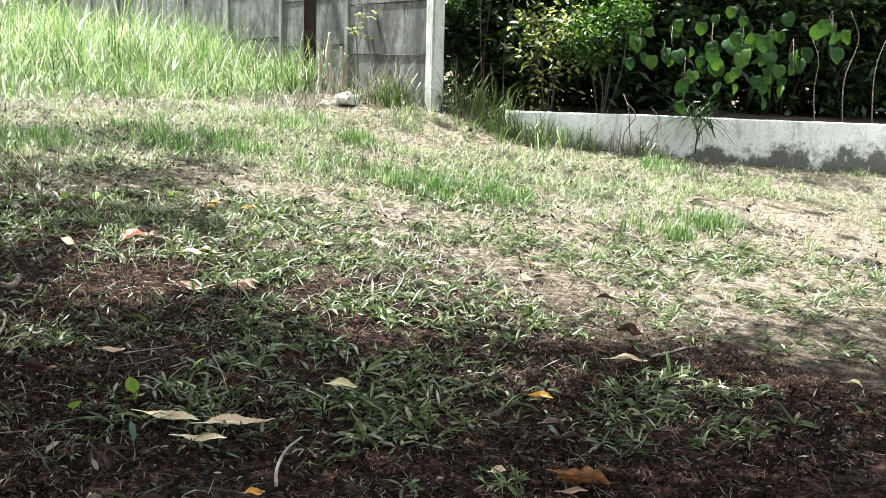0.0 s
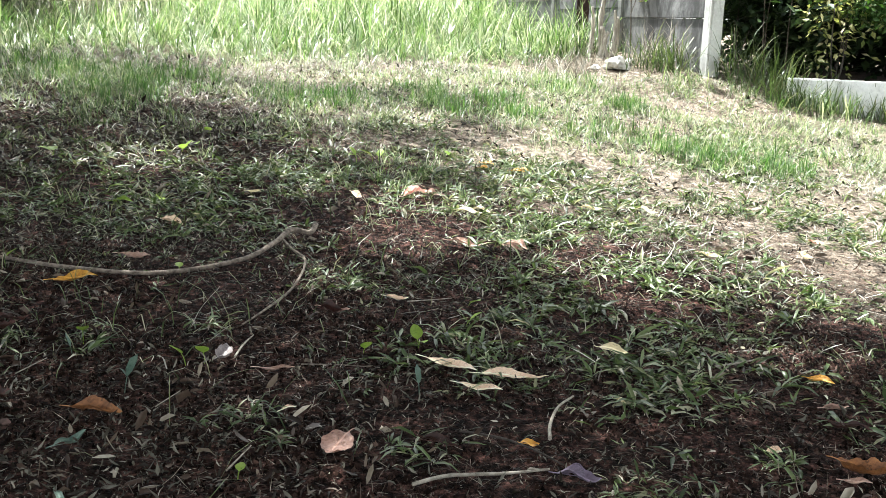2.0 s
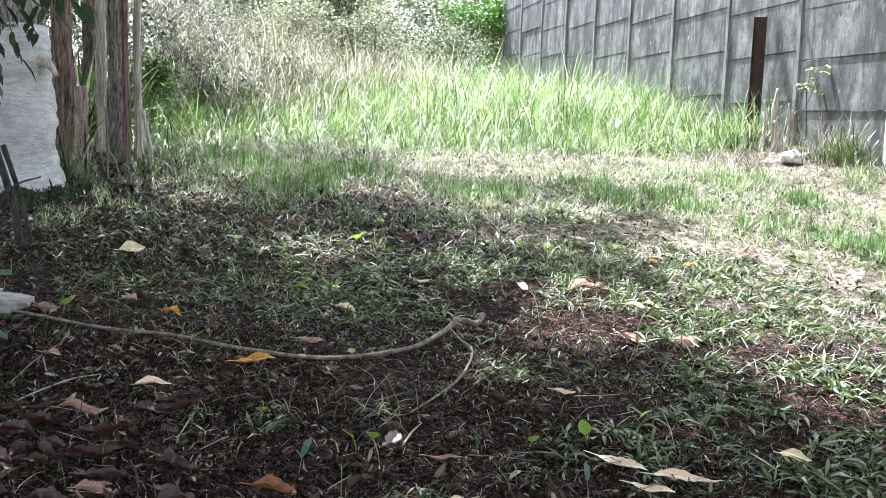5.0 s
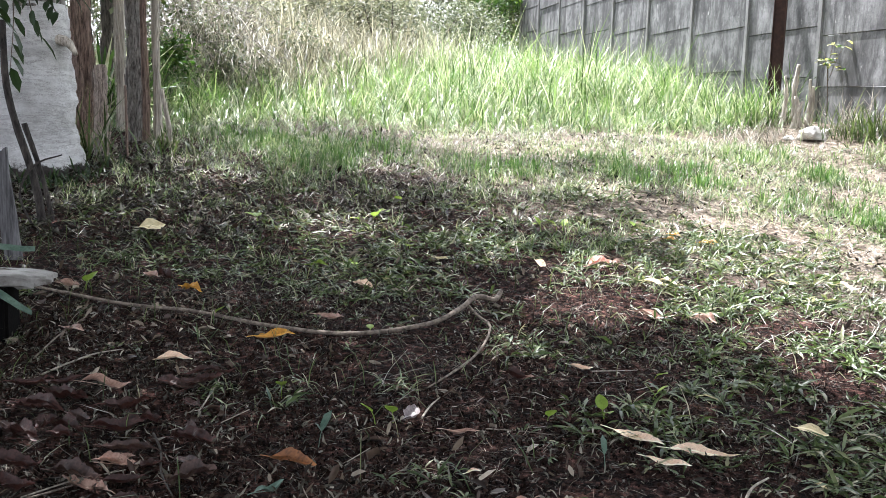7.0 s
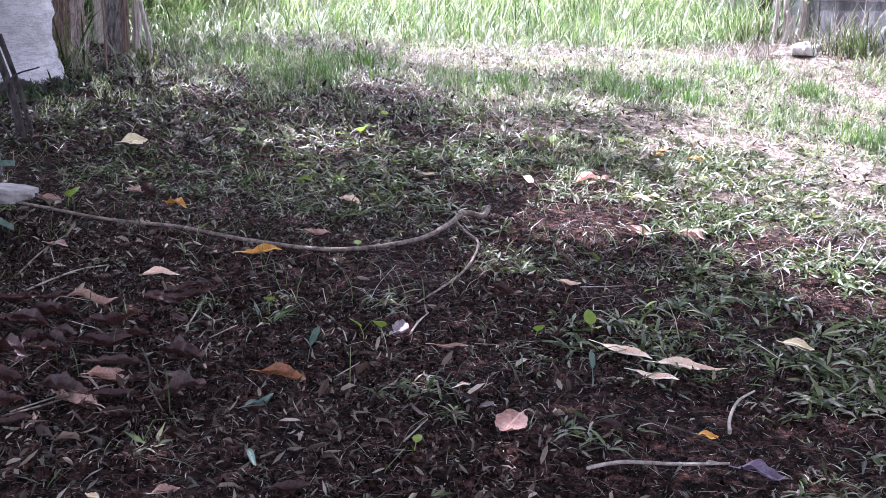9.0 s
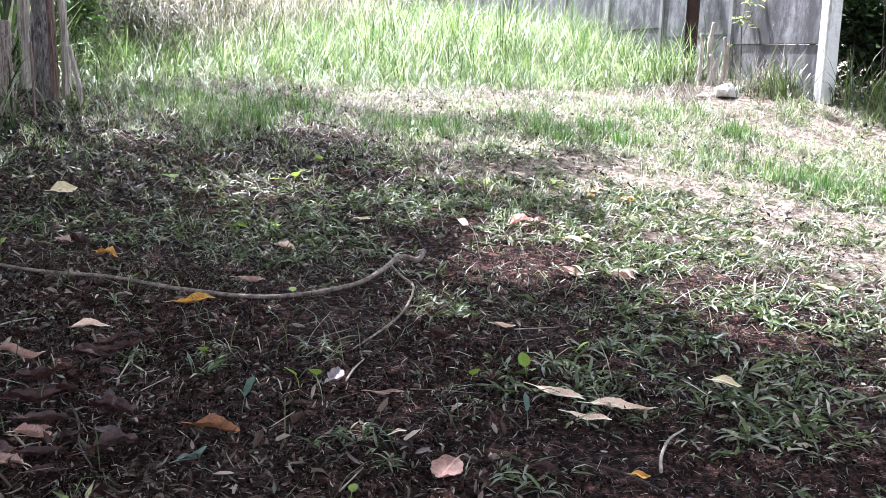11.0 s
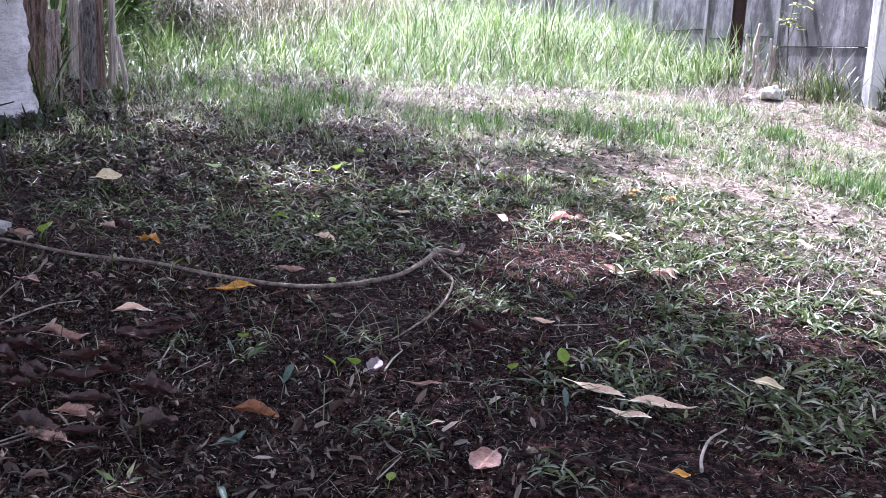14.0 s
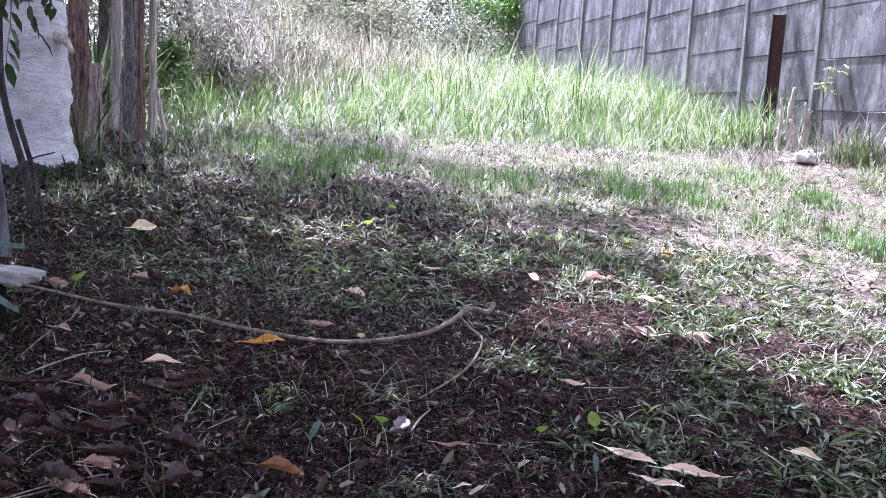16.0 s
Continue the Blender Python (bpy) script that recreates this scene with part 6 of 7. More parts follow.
# ---- the edge of a rough log at the near side ----
v, f = tube_arrays(spline([(-0.2, 0.09, -0.04), (0, 0, 0.0), (0.3, -0.15, 0.0), (0.7, -0.37, 0.0)], 60), [0.02, 0.06, 0.058, 0.052], 40, 0.08, 371)
for q in range(len(v)):
    p = Vector(v[q])
    v[q] += np.array(noise.noise_vector(Vector((p.x * 3.5, (p.y + 0.35 * p.x) * 45, p.z * 45)))) * (0.0, 0.009, 0.012) + np.array(noise.noise_vector(Vector((p.x * 9, p.y * 90, p.z * 90)))) * 0.003
thing("fallen_log", tidy(fast_mesh("fallen_log", v, f, [LOG_WOOD])), "rough brown log with cracked bark half sunk in soil", "log", at=Matrix.Translation((1.83, 1.58, gz(1.83, 1.58) - 0.018)))


def seedling(x, y, height, count, size):
    size *= 1.3 if y > 4.5 else 1.1
    gen = np.random.default_rng(int(abs(x * 731 + y * 337)))
    ob = empty("seedling", (x, y, gz(x, y)), "small seedling with fresh green leaves on bare soil", "seedling", "seedlings on the shaded soil")
    for k in range(count):
        a = gen.uniform(0, 6.28)
        top = np.array([math.cos(a) * 0.015, math.sin(a) * 0.015, height * 0.65])
        stem = tube_part("stem", spline([(0, 0, -0.01), top * (0.3, 0.3, 0.5), top], 5), [0.0018, 0.0012], L_GREEN, ob, 5, 0.1, 3)
        m, w = 8, 5
        s = np.linspace(0, 1, m)
        half = size * 0.36 * np.sin(np.pi * s ** 0.8) ** 0.7 + 0.0008
        t = np.linspace(-1, 1, w)
        vx, vy = np.repeat((s * size)[:, None], w, 1), half[:, None] * t
        vz = 0.25 * half[:, None] * np.abs(t) - 0.12 * size * (s[:, None] ** 2) + 0.1 * size * s[:, None]
        lv = np.stack([vx, vy, vz], -1).reshape(-1, 3)
        c, sn = math.cos(a), math.sin(a)
        tilt = gen.uniform(0.1, 0.9)
        lv = lv @ np.array([[math.cos(tilt), 0, math.sin(tilt)], [0, 1, 0], [-math.sin(tilt), 0, math.cos(tilt)]])
        lv = np.stack([lv[:, 0] * c - lv[:, 1] * sn, lv[:, 0] * sn + lv[:, 1] * c, lv[:, 2]], -1) + top
        q = (np.arange(m - 1)[:, None] * w + np.arange(w - 1)).ravel()
        part("leaf", fast_mesh("leaf", lv, np.stack([q, q + w, q + w + 1, q + 1], -1), [L_GREEN], smooth=True), None, stem)


def blade_plant(x, y, yaw, rise, length, width, label):
    """One long blue-green leaf on a thin stalk."""
    ob = empty("single_leaf_sprout", (x, y, gz(x, y)), label, "sprout", "sprouts on the shaded soil")
    c, sn = math.cos(radians(yaw)), math.sin(radians(yaw))
    stem = tube_part("stem", spline([(0, 0, -0.01), (c * 0.01, sn * 0.01, rise * 0.5), (c * 0.02, sn * 0.02, rise)], 6), [0.0016, 0.0012], L_DULL, ob, 5, 0.1, 3)
    for a, size in ((0.0, 1.0), (1.3, 0.45)):
        v, f = leaves(np.array([(c * 0.02, sn * 0.02, rise)]), np.array([radians(yaw) + a]), np.array([1.0]), np.array([0.25]), np.array([length * size]), np.array([width * size]), np.array([0.7]), 0.3, 0.45)
        part("leaf", fast_mesh("leaf", v, f, [L_DULL]), None, stem)


blade_plant(0.09, 2.86, 60, 0.045, 0.085, 0.026, "thin sprout with one upright blue-green leaf")
blade_plant(0.93, 2.62, 80, 0.03, 0.075, 0.022, "low sprout with a narrow blue-green leaf")
blade_plant(-0.06, 3.20, 110, 0.03, 0.06, 0.014, "thin sprout with one upright blue-green leaf")

# seedlings with one or two fresh leaves
seedling(-0.98, 4.66, 0.07, 2, 0.050)
seedling(-0.35, 4.22, 0.05, 1, 0.050)
seedling(0.34, 3.04, 0.06, 1, 0.055)
seedling(0.28, 3.03, 0.07, 1, 0.050)
seedling(1.29, 3.18, 0.05, 1, 0.050)
seedling(1.05, 3.0, 0.04, 2, 0.055)
seedling(0.37, 6.60, 0.03, 1, 0.050)
seedling(0.41, 6.06, 0.03, 2, 0.055)
seedling(0.59, 6.19, 0.03, 1, 0.050)
seedling(0.71, 6.53, 0.03, 1, 0.055)
seedling(1.62, 5.70, 0.08, 1, 0.060)
seedling(1.51, 5.67, 0.09, 2, 0.050)
seedling(0.33, 3.94, 0.05, 1, 0.040)
seedling(0.06, 5.29, 0.05, 1, 0.055)
seedling(0.34, 5.01, 0.03, 2, 0.040)
seedling(-0.23, 5.94, 0.08, 2, 0.060)
seedling(2.15, 5.74, 0.05, 1, 0.040)
seedling(0.65, 5.35, 0.04, 1, 0.050)
seedling(-0.03, 3.31, 0.08, 1, 0.050)
seedling(0.50, 6.10, 0.03, 2, 0.060)
seedling(1.66, 5.73, 0.04, 1, 0.050)
seedling(-0.63, 6.43, 0.05, 1, 0.050)
seedling(0.34, 2.24, 0.03, 1, 0.030)
seedling(1.39, 3.41, 0.02, 1, 0.050)
seedling(0.86, 3.02, 0.03, 1, 0.050)


# ---- sticks and fallen leaves ----
def stick(points, radii, mat, label, sides=8, n=24, seed=1, lift=0.008, name="fallen_stick", forks=()):
    p = np.array([(x, y, gz(x, y) + lift + h) for x, y, h in points])
    org = p[0].copy()
    v, f = tube_arrays(spline(p - org, n), radii, sides, 0.16, seed)
    ob = thing(name, tidy(fast_mesh(name, v, f, [mat], smooth=True)), label, "stick", at=Matrix.Translation(org))
    for fp, fr in forks:
        q = np.array([(x, y, gz(x, y) + lift + h) for x, y, h in fp]) - org
        tube_part("side_twig", spline(q, 16), fr, mat, ob, 7, 0.16, seed + 3)
    return ob


stick([(-1.35, 4.70, 0.03), (-1.13, 4.55, 0.03), (-0.75, 4.34, 0.03), (-0.42, 4.24, 0.02), (-0.12, 4.07, 0.02), (0.23, 3.93, 0.02), (0.58, 4.04, 0.02), (0.76, 4.22, 0.04), (0.86, 4.36, 0.05), (0.95, 4.36, 0.04), (1.0, 4.46, 0.05)],
      [0.006, 0.007, 0.008, 0.009, 0.011, 0.013, 0.012], TWIG, "long crooked fallen branch with a curved side twig", 9, 60, 5, name="fallen_branch",
      forks=[([(0.80, 4.30, 0.04), (0.83, 4.15, 0.03), (0.85, 3.96, 0.02), (0.74, 3.66, 0.01), (0.60, 3.45, 0.01), (0.49, 3.34, 0.0)], [0.006, 0.0055, 0.005, 0.003])])


def fallen_leaf(x, y, yaw, length, width, mat, label, curl=0.5, twist=0.2, lift=0.012, name="fallen_leaf", fat=0.45, fold=0.15, wavy=1.0, crinkle=0.0, tilt=None):
    """A leaf lying on the ground: blade with midrib, curled edges and a short stalk."""
    m, k = 19, 11 if crinkle else 7
    seed = int(abs(x * 991 + y * 577)) % 1000
    gen = np.random.default_rng(seed)
    s = np.linspace(0, 1, m)
    w = np.clip(np.sin(np.pi * s ** (math.log(0.5) / math.log(fat))), 0, 1) ** 1.1 * width / 2
    w = w * (1 + 0.05 * np.sin(s * 23 + gen.uniform(0, 6)) + 0.02 * gen.normal(size=m)) + 0.0008
    t = np.linspace(-1, 1, k)
    wave, ph = wavy * gen.uniform(0.004, 0.010) * length / 0.12, gen.uniform(0, 6.28)
    vx = np.repeat(s[:, None] * length - length / 2, k, 1)
    vy = w[:, None] * t[None]
    vz = curl * np.abs(t)[None] ** 2 * w[:, None] * 0.8 + wave * np.sin(s * 7 + ph)[:, None] + curl * length * 0.22 * (s - 0.5)[:, None] ** 2 + fold * w[:, None] * np.abs(t)[None] + twist * (s - 0.5)[:, None] * vy * 3
    crumple = np.array([[noise.noise(Vector((vx[i, j] * 45 + seed, vy[i, j] * 45, seed * 0.7))) for j in range(k)] for i in range(m)])
    fine = np.array([[noise.noise(Vector((vx[i, j] * 130 + seed, vy[i, j] * 130, seed * 1.3))) for j in range(k)] for i in range(m)])
    vz = vz + crumple * width * (0.08 + 0.09 * min(curl, 3.0)) + fine * width * 0.09 * min(curl, 3.0)
    if crinkle:
        ridge = np.array([[noise.noise(Vector((vx[i, j] * 30 + seed, vy[i, j] * 240, seed))) + 0.6 * noise.noise(Vector((vx[i, j] * 160, vy[i, j] * 60, seed))) for j in range(k)] for i in range(m)])
        vz = vz + crinkle * 0.011 * ridge
    v = np.stack([vx, vy, vz], -1).reshape(-1, 3)
    q = (np.arange(m - 1)[:, None] * k + np.arange(k - 1)).ravel()
    f = np.stack([q, q + k, q + k + 1, q + 1], -1)
    me = fast_mesh(name, v, f, [mat], smooth=True)
    c, sn = math.cos(radians(yaw)), math.sin(radians(yaw))
    a, b = gz(x - c * length / 2, y - sn * length / 2), gz(x + c * length / 2, y + sn * length / 2)
    lowest = float(v[:, 2].min())
    lean = gen.uniform(2, 16)
    tilt = lean if tilt is None else tilt
    ob = thing(name, me, label, "leaf", "fallen leaves", at=pose(x, y, max(gz(x, y), (a + b) / 2) + lift - lowest + width * 0.4 * math.sin(radians(tilt)), tilt * (1 if c > 0 else -1), -math.degrees(math.atan2(b - a, length)), yaw))
    sv, sf = tube_arrays(spline([(-length / 2 - 0.022 * length / 0.12, 0.004, float(vz[0, k // 2]) - 0.002), (-length / 2, 0, float(vz[0, k // 2])), (length * 0.1, 0, float(vz[10, k // 2]) + 0.0005)], 6), [0.0016, 0.0014, 0.0006], 5)
    part("stalk", tidy(fast_mesh("stalk", sv, sf, [mat])), None, ob)
    return ob


fallen_leaf(1.085, 2.78, -54, 0.205, 0.044, L_BUFF, "long buff dry leaf, curled, touching another", 0.5, 0.35, wavy=0.45)
fallen_leaf(1.262, 2.66, -14, 0.215, 0.044, L_BUFF, "long buff dry leaf with wavy edges", 0.5, -0.4, wavy=0.5)
fallen_leaf(1.655, 2.735, -50, 0.105, 0.04, L_CREAM, "cream-yellow fallen leaf among grass", 0.3, 0.15, 0.045, tilt=30)
fallen_leaf(1.65, 4.92, 20, 0.16, 0.075, L_RED, "red and white fallen leaf in a sunlit patch", 0.8, 0.2, 0.03)
fallen_leaf(-0.83, 5.73, 15, 0.15, 0.10, L_CREAM, "broad cream fallen leaf lying on litter", 0.2, 0.1, wavy=0.5, tilt=34)
fallen_leaf(-0.07, 3.92, 12, 0.17, 0.06, L_YELLOW, "ochre-yellow fallen leaf beside the long branch", 0.5)


# the leaves that lie about one by one
fallen_leaf(-0.451, 3.673, 1, 0.156, 0.044, L_BUFF, "dry buff leaf curled on dark soil", 0.6)
fallen_leaf(-0.636, 3.369, -8, 0.176, 0.049, L_PINK, "brown-mauve dry leaf, long and curled, in a heap of leaves", 0.8)
fallen_leaf(-0.924, 3.426, -6, 0.087, 0.021, L_BROWN, "reddish-brown leaf edge at the leaf heap", 0.8)
fallen_leaf(-0.819, 3.175, -22, 0.188, 0.048, L_BROWN, "large dark brown leaf in the leaf heap", 1.4)
fallen_leaf(-0.765, 3.281, -24, 0.133, 0.043, L_BROWN, "dark brown curled leaf in the leaf heap", 1.8)
fallen_leaf(-0.523, 2.962, 19, 0.166, 0.040, L_BROWN, "brown folded leaf in the leaf heap", 1.5)
fallen_leaf(-0.680, 2.990, -28, 0.128, 0.041, L_BROWN, "brown leaf standing on edge in the leaf heap", 1.5)
fallen_leaf(-0.476, 2.713, -14, 0.107, 0.043, L_PINK, "pinkish-brown leaf folded in two", 1.1)
fallen_leaf(-0.438, 2.589, 15, 0.109, 0.030, L_BROWN, "dark red-brown leaf under twigs lying on the ground", 1.2)
fallen_leaf(-0.770, 2.897, -17, 0.108, 0.035, L_BROWN, "dull brown leaf lying flat", 0.9)
fallen_leaf(-0.481, 4.590, -30, 0.119, 0.059, L_YELLOW, "small ochre leaf, half bleached lying on the ground", 0.8)
fallen_leaf(-0.629, 4.810, -37, 0.106, 0.047, L_BROWN, "brown leaf curled into a tube", 2.0)
fallen_leaf(-0.702, 4.828, -48, 0.117, 0.056, L_PINK, "pale brown leaf beside a curled one", 0.8)
fallen_leaf(-1.063, 4.681, -20, 0.140, 0.056, L_PINK, "pale brown leaf by the end of the board", 0.8)
fallen_leaf(-0.902, 4.058, -31, 0.120, 0.048, L_PINK, "pinkish-grey leaf on soil", 0.5)
fallen_leaf(0.013, 2.710, -19, 0.147, 0.047, L_RUST, "rust and black curled leaf lying on the ground", 1.2)
fallen_leaf(0.399, 3.041, 60, 0.105, 0.05, L_WHITE, "whitish-mauve curled leaf lying on the ground", 0.9)
fallen_leaf(0.545, 2.904, -12, 0.116, 0.026, L_PINK, "ochre and pink leaf with a green middle", 0.5)
fallen_leaf(0.528, 2.601, 6, 0.053, 0.015, L_BUFF, "small pale leaf sliver lying on the ground", 0.3)
fallen_leaf(0.159, 4.165, -28, 0.145, 0.052, L_PINK, "dull pinkish leaf among grass", 0.6)
fallen_leaf(0.344, 4.640, -45, 0.150, 0.042, L_BUFF, "narrow buff leaf, rolled lying on the ground", 1.0)
fallen_leaf(0.125, 5.021, -14, 0.113, 0.045, L_GREEN, "yellow-green leaf lying among grass", 0.6)
fallen_leaf(0.801, 5.129, -18, 0.080, 0.032, L_CREAM, "small white leaf scrap lying on the ground", 0.5)
fallen_leaf(0.703, 5.131, -27, 0.077, 0.031, L_BROWN, "small dark red leaf lying on the ground", 0.9)
fallen_leaf(1.332, 4.982, -74, 0.116, 0.046, L_BUFF, "small buff leaf on edge lying on the ground", 0.8)
fallen_leaf(1.113, 3.476, -32, 0.096, 0.029, L_BUFF, "buff leaf attached to a straight stick", 0.7)
fallen_leaf(0.830, 3.385, -33, 0.091, 0.036, L_BROWN, "crumpled brown leaves by the grass", 1.8)
fallen_leaf(1.887, 4.077, -62, 0.133, 0.053, L_PINK, "red-brown dry leaf in dappled light", 0.8)
fallen_leaf(1.932, 4.659, -35, 0.111, 0.045, L_CREAM, "pale bleached leaf in the sun", 0.5)
fallen_leaf(1.758, 4.961, -40, 0.101, 0.040, L_PINK, "bleached pinkish leaf near the red one", 0.6)
fallen_leaf(2.564, 4.599, -23, 0.120, 0.042, L_CREAM, "bleached leaf in the sunny grass", 0.5)
fallen_leaf(2.345, 5.586, -43, 0.094, 0.042, L_YELLOW, "small yellow leaf in grass", 0.4)
fallen_leaf(2.521, 5.434, -30, 0.095, 0.043, L_YELLOW, "small orange leaf in grass", 0.4)
fallen_leaf(0.608, 2.325, -128, 0.150, 0.085, L_PEACH, "pinkish-brown broad leaf with a bent tip", 0.3, 0.1, fold=0.0, fat=0.52, wavy=0.5)
fallen_leaf(0.870, 2.268, -40, 0.109, 0.026, L_BROWN, "brown leaf, narrow, dull lying on the ground", 1.2)
fallen_leaf(1.142, 1.994, -36, 0.112, 0.056, L_MAUVE, "large mauve-purple leaf with pale veins", 0.5)
fallen_leaf(1.102, 2.199, -30, 0.052, 0.031, L_YELLOW, "small olive-yellow leaf lying on the ground", 0.4)
fallen_leaf(1.112, 2.585, -40, 0.145, 0.036, L_BUFF, "short buff leaf with an orange tip below the pair", 0.4, wavy=0.5)
fallen_leaf(1.504, 2.422, -70, 0.048, 0.019, L_CREAM, "tiny cream leaf upright in grass", 0.6)
fallen_leaf(0.032, 2.025, 1, 0.089, 0.030, L_BROWN, "brown leaf in shade", 1.2)
fallen_leaf(-0.236, 2.039, 9, 0.061, 0.029, L_PINK, "pale brown leaf by the roots of grass", 0.8)
fallen_leaf(-0.389, 2.041, -36, 0.038, 0.019, L_CREAM, "small cream-green leaf scrap lying on the ground", 0.5)
fallen_leaf(-0.049, 2.508, 47, 0.111, 0.027, L_DULL, "blue-green leaf blade lying loose", 0.7)
fallen_leaf(-0.060, 2.214, -75, 0.107, 0.015, L_DULL, "blue-green narrow leaf lying on the ground", 0.5)
fallen_leaf(-0.283, 2.908, 44, 0.055, 0.026, L_BROWN, "small mauve-brown leaf, curled lying on the ground", 1.8)
fallen_leaf(-0.654, 2.429, 20, 0.100, 0.024, L_BROWN, "long brown leaf in the heap", 1.2)
fallen_leaf(-0.483, 2.741, 9, 0.101, 0.040, L_PINK, "pinkish leaf, folded, in the heap", 1.1)
fallen_leaf(-0.798, 3.159, -23, 0.174, 0.049, L_BROWN, "dark brown leaf in the heap with wavy edge", 1.5)
fallen_leaf(-0.512, 3.006, 25, 0.123, 0.030, L_BROWN, "dark leaf on the heap", 1.5)
fallen_leaf(-0.711, 3.275, -26, 0.088, 0.035, L_BROWN, "dark curled leaf near the heap", 1.8)
fallen_leaf(2.231, 2.399, -59, 0.097, 0.035, L_YELLOW, "bright ochre leaf among broad grass", 0.6)
fallen_leaf(3.077, 2.788, -52, 0.109, 0.055, L_BROWN, "red-brown leaf with upturned rim lying on the ground", 1.3)
fallen_leaf(2.821, 2.553, -41, 0.154, 0.034, L_BUFF, "buff leaf at the end of a stick", 0.6)
fallen_leaf(1.716, 1.978, -9, 0.051, 0.031, L_BUFF, "pale tan leaf upright in grass", 0.6)
fallen_leaf(1.860, 1.800, -50, 0.150, 0.060, L_RUST, "large orange-brown crumpled leaf lying on the ground", 1.2)
fallen_leaf(1.799, 1.768, -27, 0.074, 0.021, L_PINK, "pale pinkish leaf by the bark", 0.6)
fallen_leaf(1.314, 1.747, -11, 0.049, 0.024, L_BROWN, "brown leaf among weeds", 1.2)
fallen_leaf(2.120, 2.201, -18, 0.082, 0.026, L_PINK, "brown leaf in weeds", 0.8)
fallen_leaf(2.024, 2.043, -43, 0.126, 0.020, L_BROWN, "long dark brown leaf lying on the ground", 1.4)
fallen_leaf(3.244, 3.677, -95, 0.108, 0.049, L_CREAM, "pale leaf in the sun", 0.6)
fallen_leaf(3.474, 3.875, -68, 0.082, 0.041, L_RED, "orange leaf in the sun", 0.8)
fallen_leaf(2.777, 3.791, -50, 0.113, 0.040, L_CREAM, "bleached leaf in sunny grass", 0.5)
fallen_leaf(1.859, 4.049, -43, 0.099, 0.032, L_PINK, "brown leaf lying in grass", 0.8)
fallen_leaf(1.644, 4.135, -33, 0.162, 0.045, L_PINK, "pale leaf cluster in half shade", 0.8)
fallen_leaf(0.846, 3.385, -27, 0.114, 0.032, L_PINK, "pale pinkish leaves on soil", 1.0)
fallen_leaf(1.853, 4.637, -26, 0.148, 0.044, L_CREAM, "bleached leaf on the path", 0.4)
fallen_leaf(2.859, 4.505, -46, 0.130, 0.039, L_CREAM, "cream leaf on the path", 0.5)
fallen_leaf(3.398, 1.960, -75, 0.070, 0.035, L_CREAM, "pale leaf on soil", 0.6)
fallen_leaf(3.413, 3.270, -27, 0.107, 0.026, L_BROWN, "brown leaf in sunny soil", 1.2)
fallen_leaf(2.287, 5.495, -28, 0.088, 0.040, L_YELLOW, "small yellow leaf in half shade", 0.4)
fallen_leaf(2.478, 5.416, -32, 0.096, 0.043, L_YELLOW, "small orange-yellow leaf by a stub", 0.4)
fallen_leaf(2.563, 2.984, -87, 0.068, 0.034, L_GREEN, "fresh green leaf in the sun", 0.5)

# the heap of brown leaves at the foot of the fence line
heap = np.random.default_rng(90)
for i in range(36):
    hx, hy = heap.uniform(-1.15, -0.25), heap.uniform(2.35, 3.5)
    fallen_leaf(hx, hy, heap.normal(-10, 60), heap.uniform(0.07, 0.2), heap.uniform(0.026, 0.05), (L_BROWN, L_MAUVE_BROWN, L_BROWN, L_BROWN, L_PINK, L_BROWN, L_MAUVE_BROWN, L_BROWN)[i % 8], "brown dry leaf curled in the leaf heap", heap.uniform(0.5, 1.6), heap.uniform(-0.4, 0.4), heap.uniform(0.004, 0.035), wavy=0.7, crinkle=1.0)

# loose twigs
stick([(-0.968, 3.722, 0.012), (-0.939, 3.985, 0.012), (-0.881, 4.227, 0.012)], [0.0037, 0.0034, 0.0022], TWIG, "thin grey twig by the board", 7, 18, 75)
stick([(-0.890, 3.533, 0.012), (-0.830, 3.649, 0.012), (-0.750, 3.751, 0.012), (-0.655, 3.801, 0.012)], [0.0037, 0.0034, 0.0022], TWIG_PALE, "pale bent twig lying on soil", 7, 24, 76)
stick([(-0.298, 3.143, 0.012), (-0.279, 3.282, 0.012), (-0.257, 3.473, 0.012)], [0.0031, 0.0028, 0.0018], TWIG_PALE, "short pale stick lying on the ground", 7, 18, 77)
stick([(-0.217, 3.044, 0.012), (-0.133, 3.138, 0.012)], [0.0019, 0.0017, 0.0011], TWIG_PALE, "thin pale twig lying on the ground", 7, 12, 78)
stick([(-0.413, 2.944, 0.012), (-0.372, 2.810, 0.012), (-0.347, 2.646, 0.012), (-0.297, 2.490, 0.012)], [0.0037, 0.0034, 0.0022], TWIG_DARK, "dark wavy twig among leaves", 7, 24, 79)
stick([(-0.676, 2.493, 0.012), (-0.571, 2.580, 0.012), (-0.450, 2.679, 0.012)], [0.0025, 0.0022, 0.0014], TWIG_PALE, "long straight pale twig lying on the ground", 7, 18, 80)
stick([(-0.098, 3.732, 0.012), (0.023, 3.816, 0.012), (0.139, 3.892, 0.012)], [0.0019, 0.0017, 0.0011], TWIG, "thin twig beside the ochre leaf", 7, 18, 81)
stick([(0.433, 3.029, 0.012), (0.475, 3.134, 0.012), (0.519, 3.202, 0.012)], [0.0037, 0.0034, 0.0022], TWIG_PALE, "short pale stick on soil", 7, 18, 82)
stick([(1.146, 3.440, 0.012), (1.237, 3.440, 0.012), (1.339, 3.468, 0.012)], [0.0025, 0.0022, 0.0014], TWIG_PALE, "straight stick with a leaf at its end", 7, 18, 83)
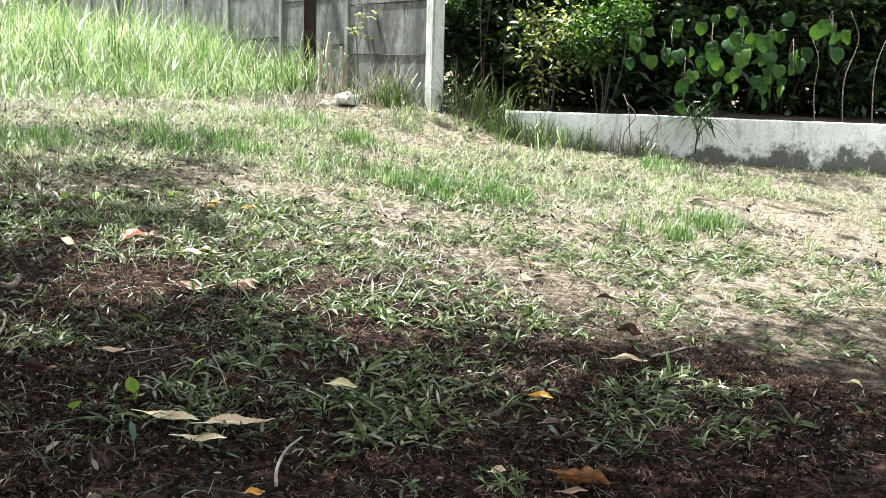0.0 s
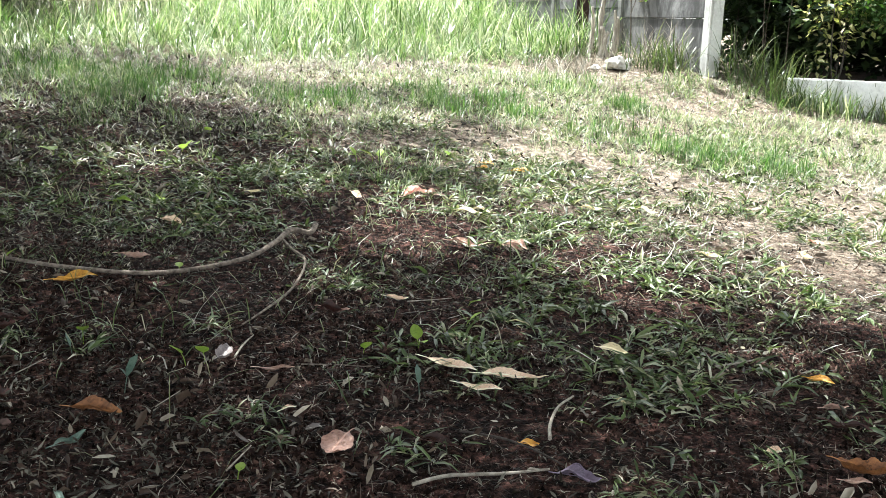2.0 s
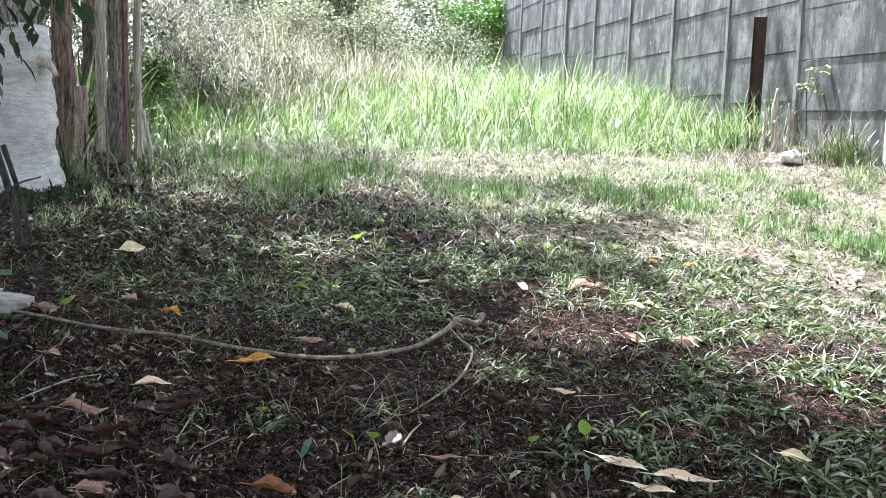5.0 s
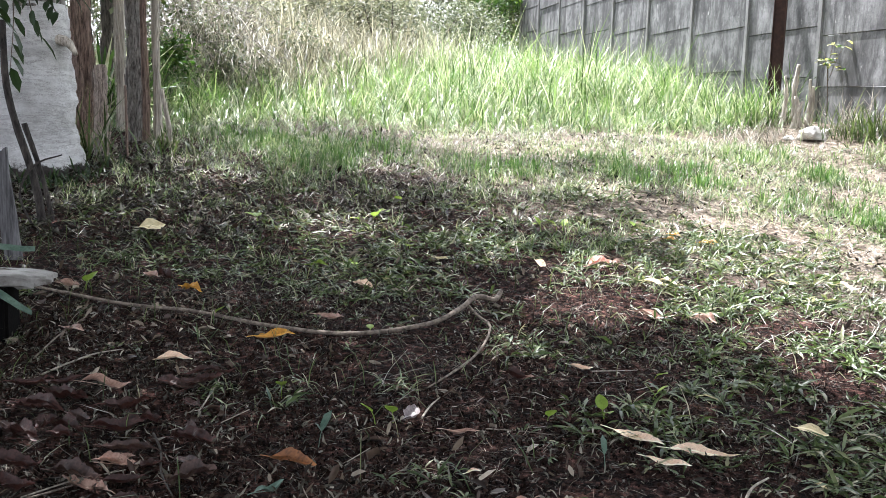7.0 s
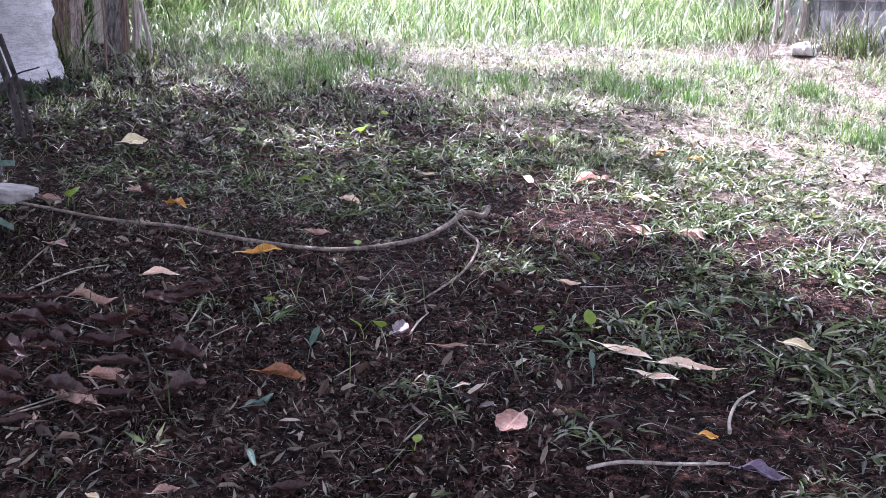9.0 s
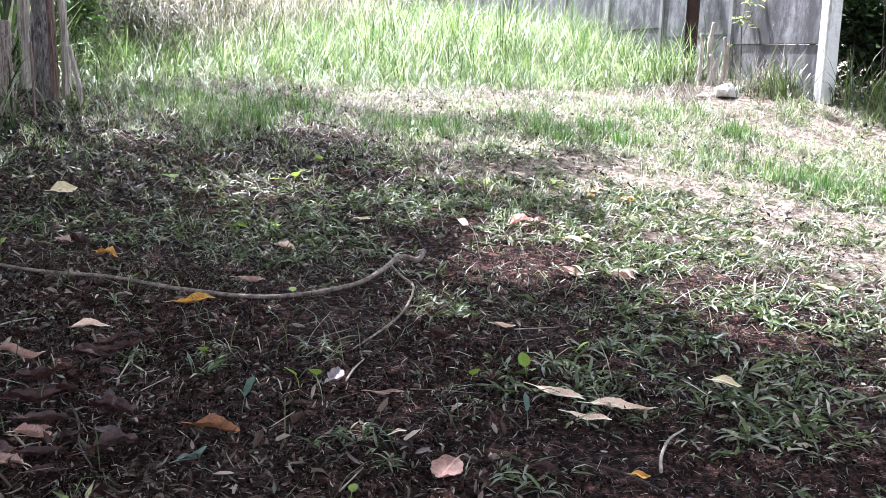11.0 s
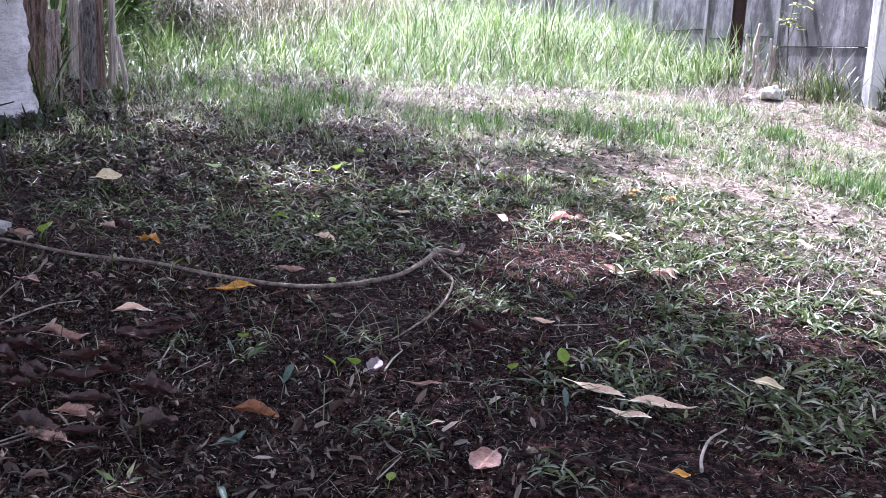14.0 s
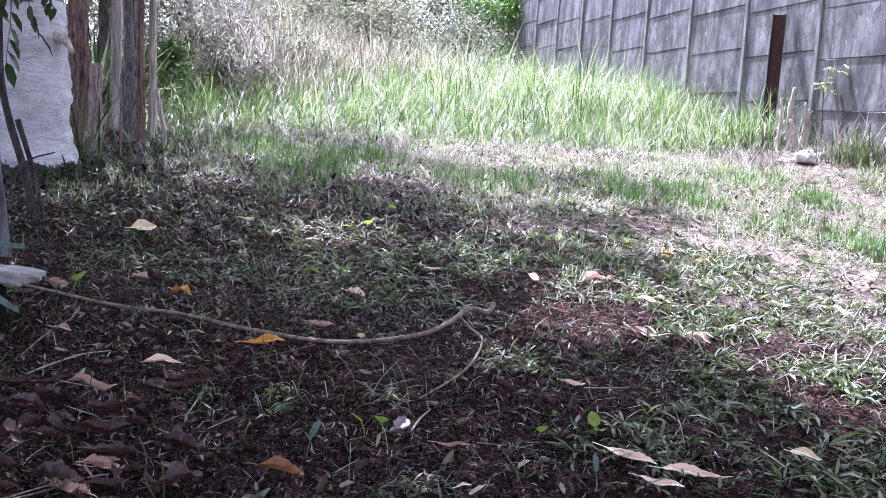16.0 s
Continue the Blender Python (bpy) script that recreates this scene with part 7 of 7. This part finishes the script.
stick([(1.169, 2.215, 0.012), (1.212, 2.302, 0.012), (1.296, 2.420, 0.012), (1.380, 2.488, 0.012)], [0.0050, 0.0045, 0.0029], TWIG_PALE, "curved pale stick, bleached like bone", 7, 24, 84)
stick([(0.733, 2.069, 0.012), (0.826, 2.079, 0.012), (0.966, 2.059, 0.012), (1.089, 2.051, 0.012)], [0.0050, 0.0045, 0.0029], TWIG_PALE, "long straight stick, pale at its end", 7, 24, 85)
stick([(0.952, 2.332, 0.012), (1.049, 2.252, 0.012), (1.100, 2.154, 0.012), (1.136, 2.067, 0.012)], [0.0036, 0.0032, 0.002], TWIG_DARK, "thin dark twig lying on the ground", 7, 24, 86)
stick([(2.935, 2.541, 0.012), (3.055, 2.540, 0.012), (3.192, 2.557, 0.012)], [0.0050, 0.0045, 0.0029], TWIG_PALE, "stick in sunny soil with a buff leaf", 7, 18, 87)
stick([(1.983, 2.612, 0.012), (2.079, 2.629, 0.012), (2.156, 2.627, 0.012)], [0.0037, 0.0034, 0.0022], TWIG_PALE, "pale stick in grass", 7, 18, 88)
stick([(0.629, 2.924, 0.012), (0.736, 2.892, 0.012), (0.838, 2.847, 0.012)], [0.0019, 0.0017, 0.0011], TWIG, "thin straight twig lying on the ground", 7, 18, 89)
stick([(0.171, 2.701, 0.012), (0.246, 2.796, 0.012)], [0.0019, 0.0017, 0.0011], TWIG_PALE, "thin twig on soil", 7, 12, 90)
stick([(0.324, 3.339, 0.012), (0.374, 3.523, 0.012), (0.464, 3.723, 0.012)], [0.0012, 0.0011, 0.0007], TWIG_PALE, "thin curved twig lying on the ground", 7, 18, 91)
stick([(0.375, 3.429, 0.012), (0.515, 3.516, 0.012)], [0.0012, 0.0011, 0.0007], TWIG_PALE, "thin twig lying on the ground", 7, 12, 92)
stick([(-0.693, 2.460, 0.012), (-0.603, 2.523, 0.012), (-0.470, 2.681, 0.012)], [0.0031, 0.0028, 0.0018], TWIG, "twig lying on leaf heap", 7, 18, 93)
stick([(0.316, 2.263, 0.012), (0.392, 2.372, 0.012)], [0.0025, 0.0022, 0.0014], TWIG_PALE, "thin pale twig lying on the ground", 7, 12, 94)
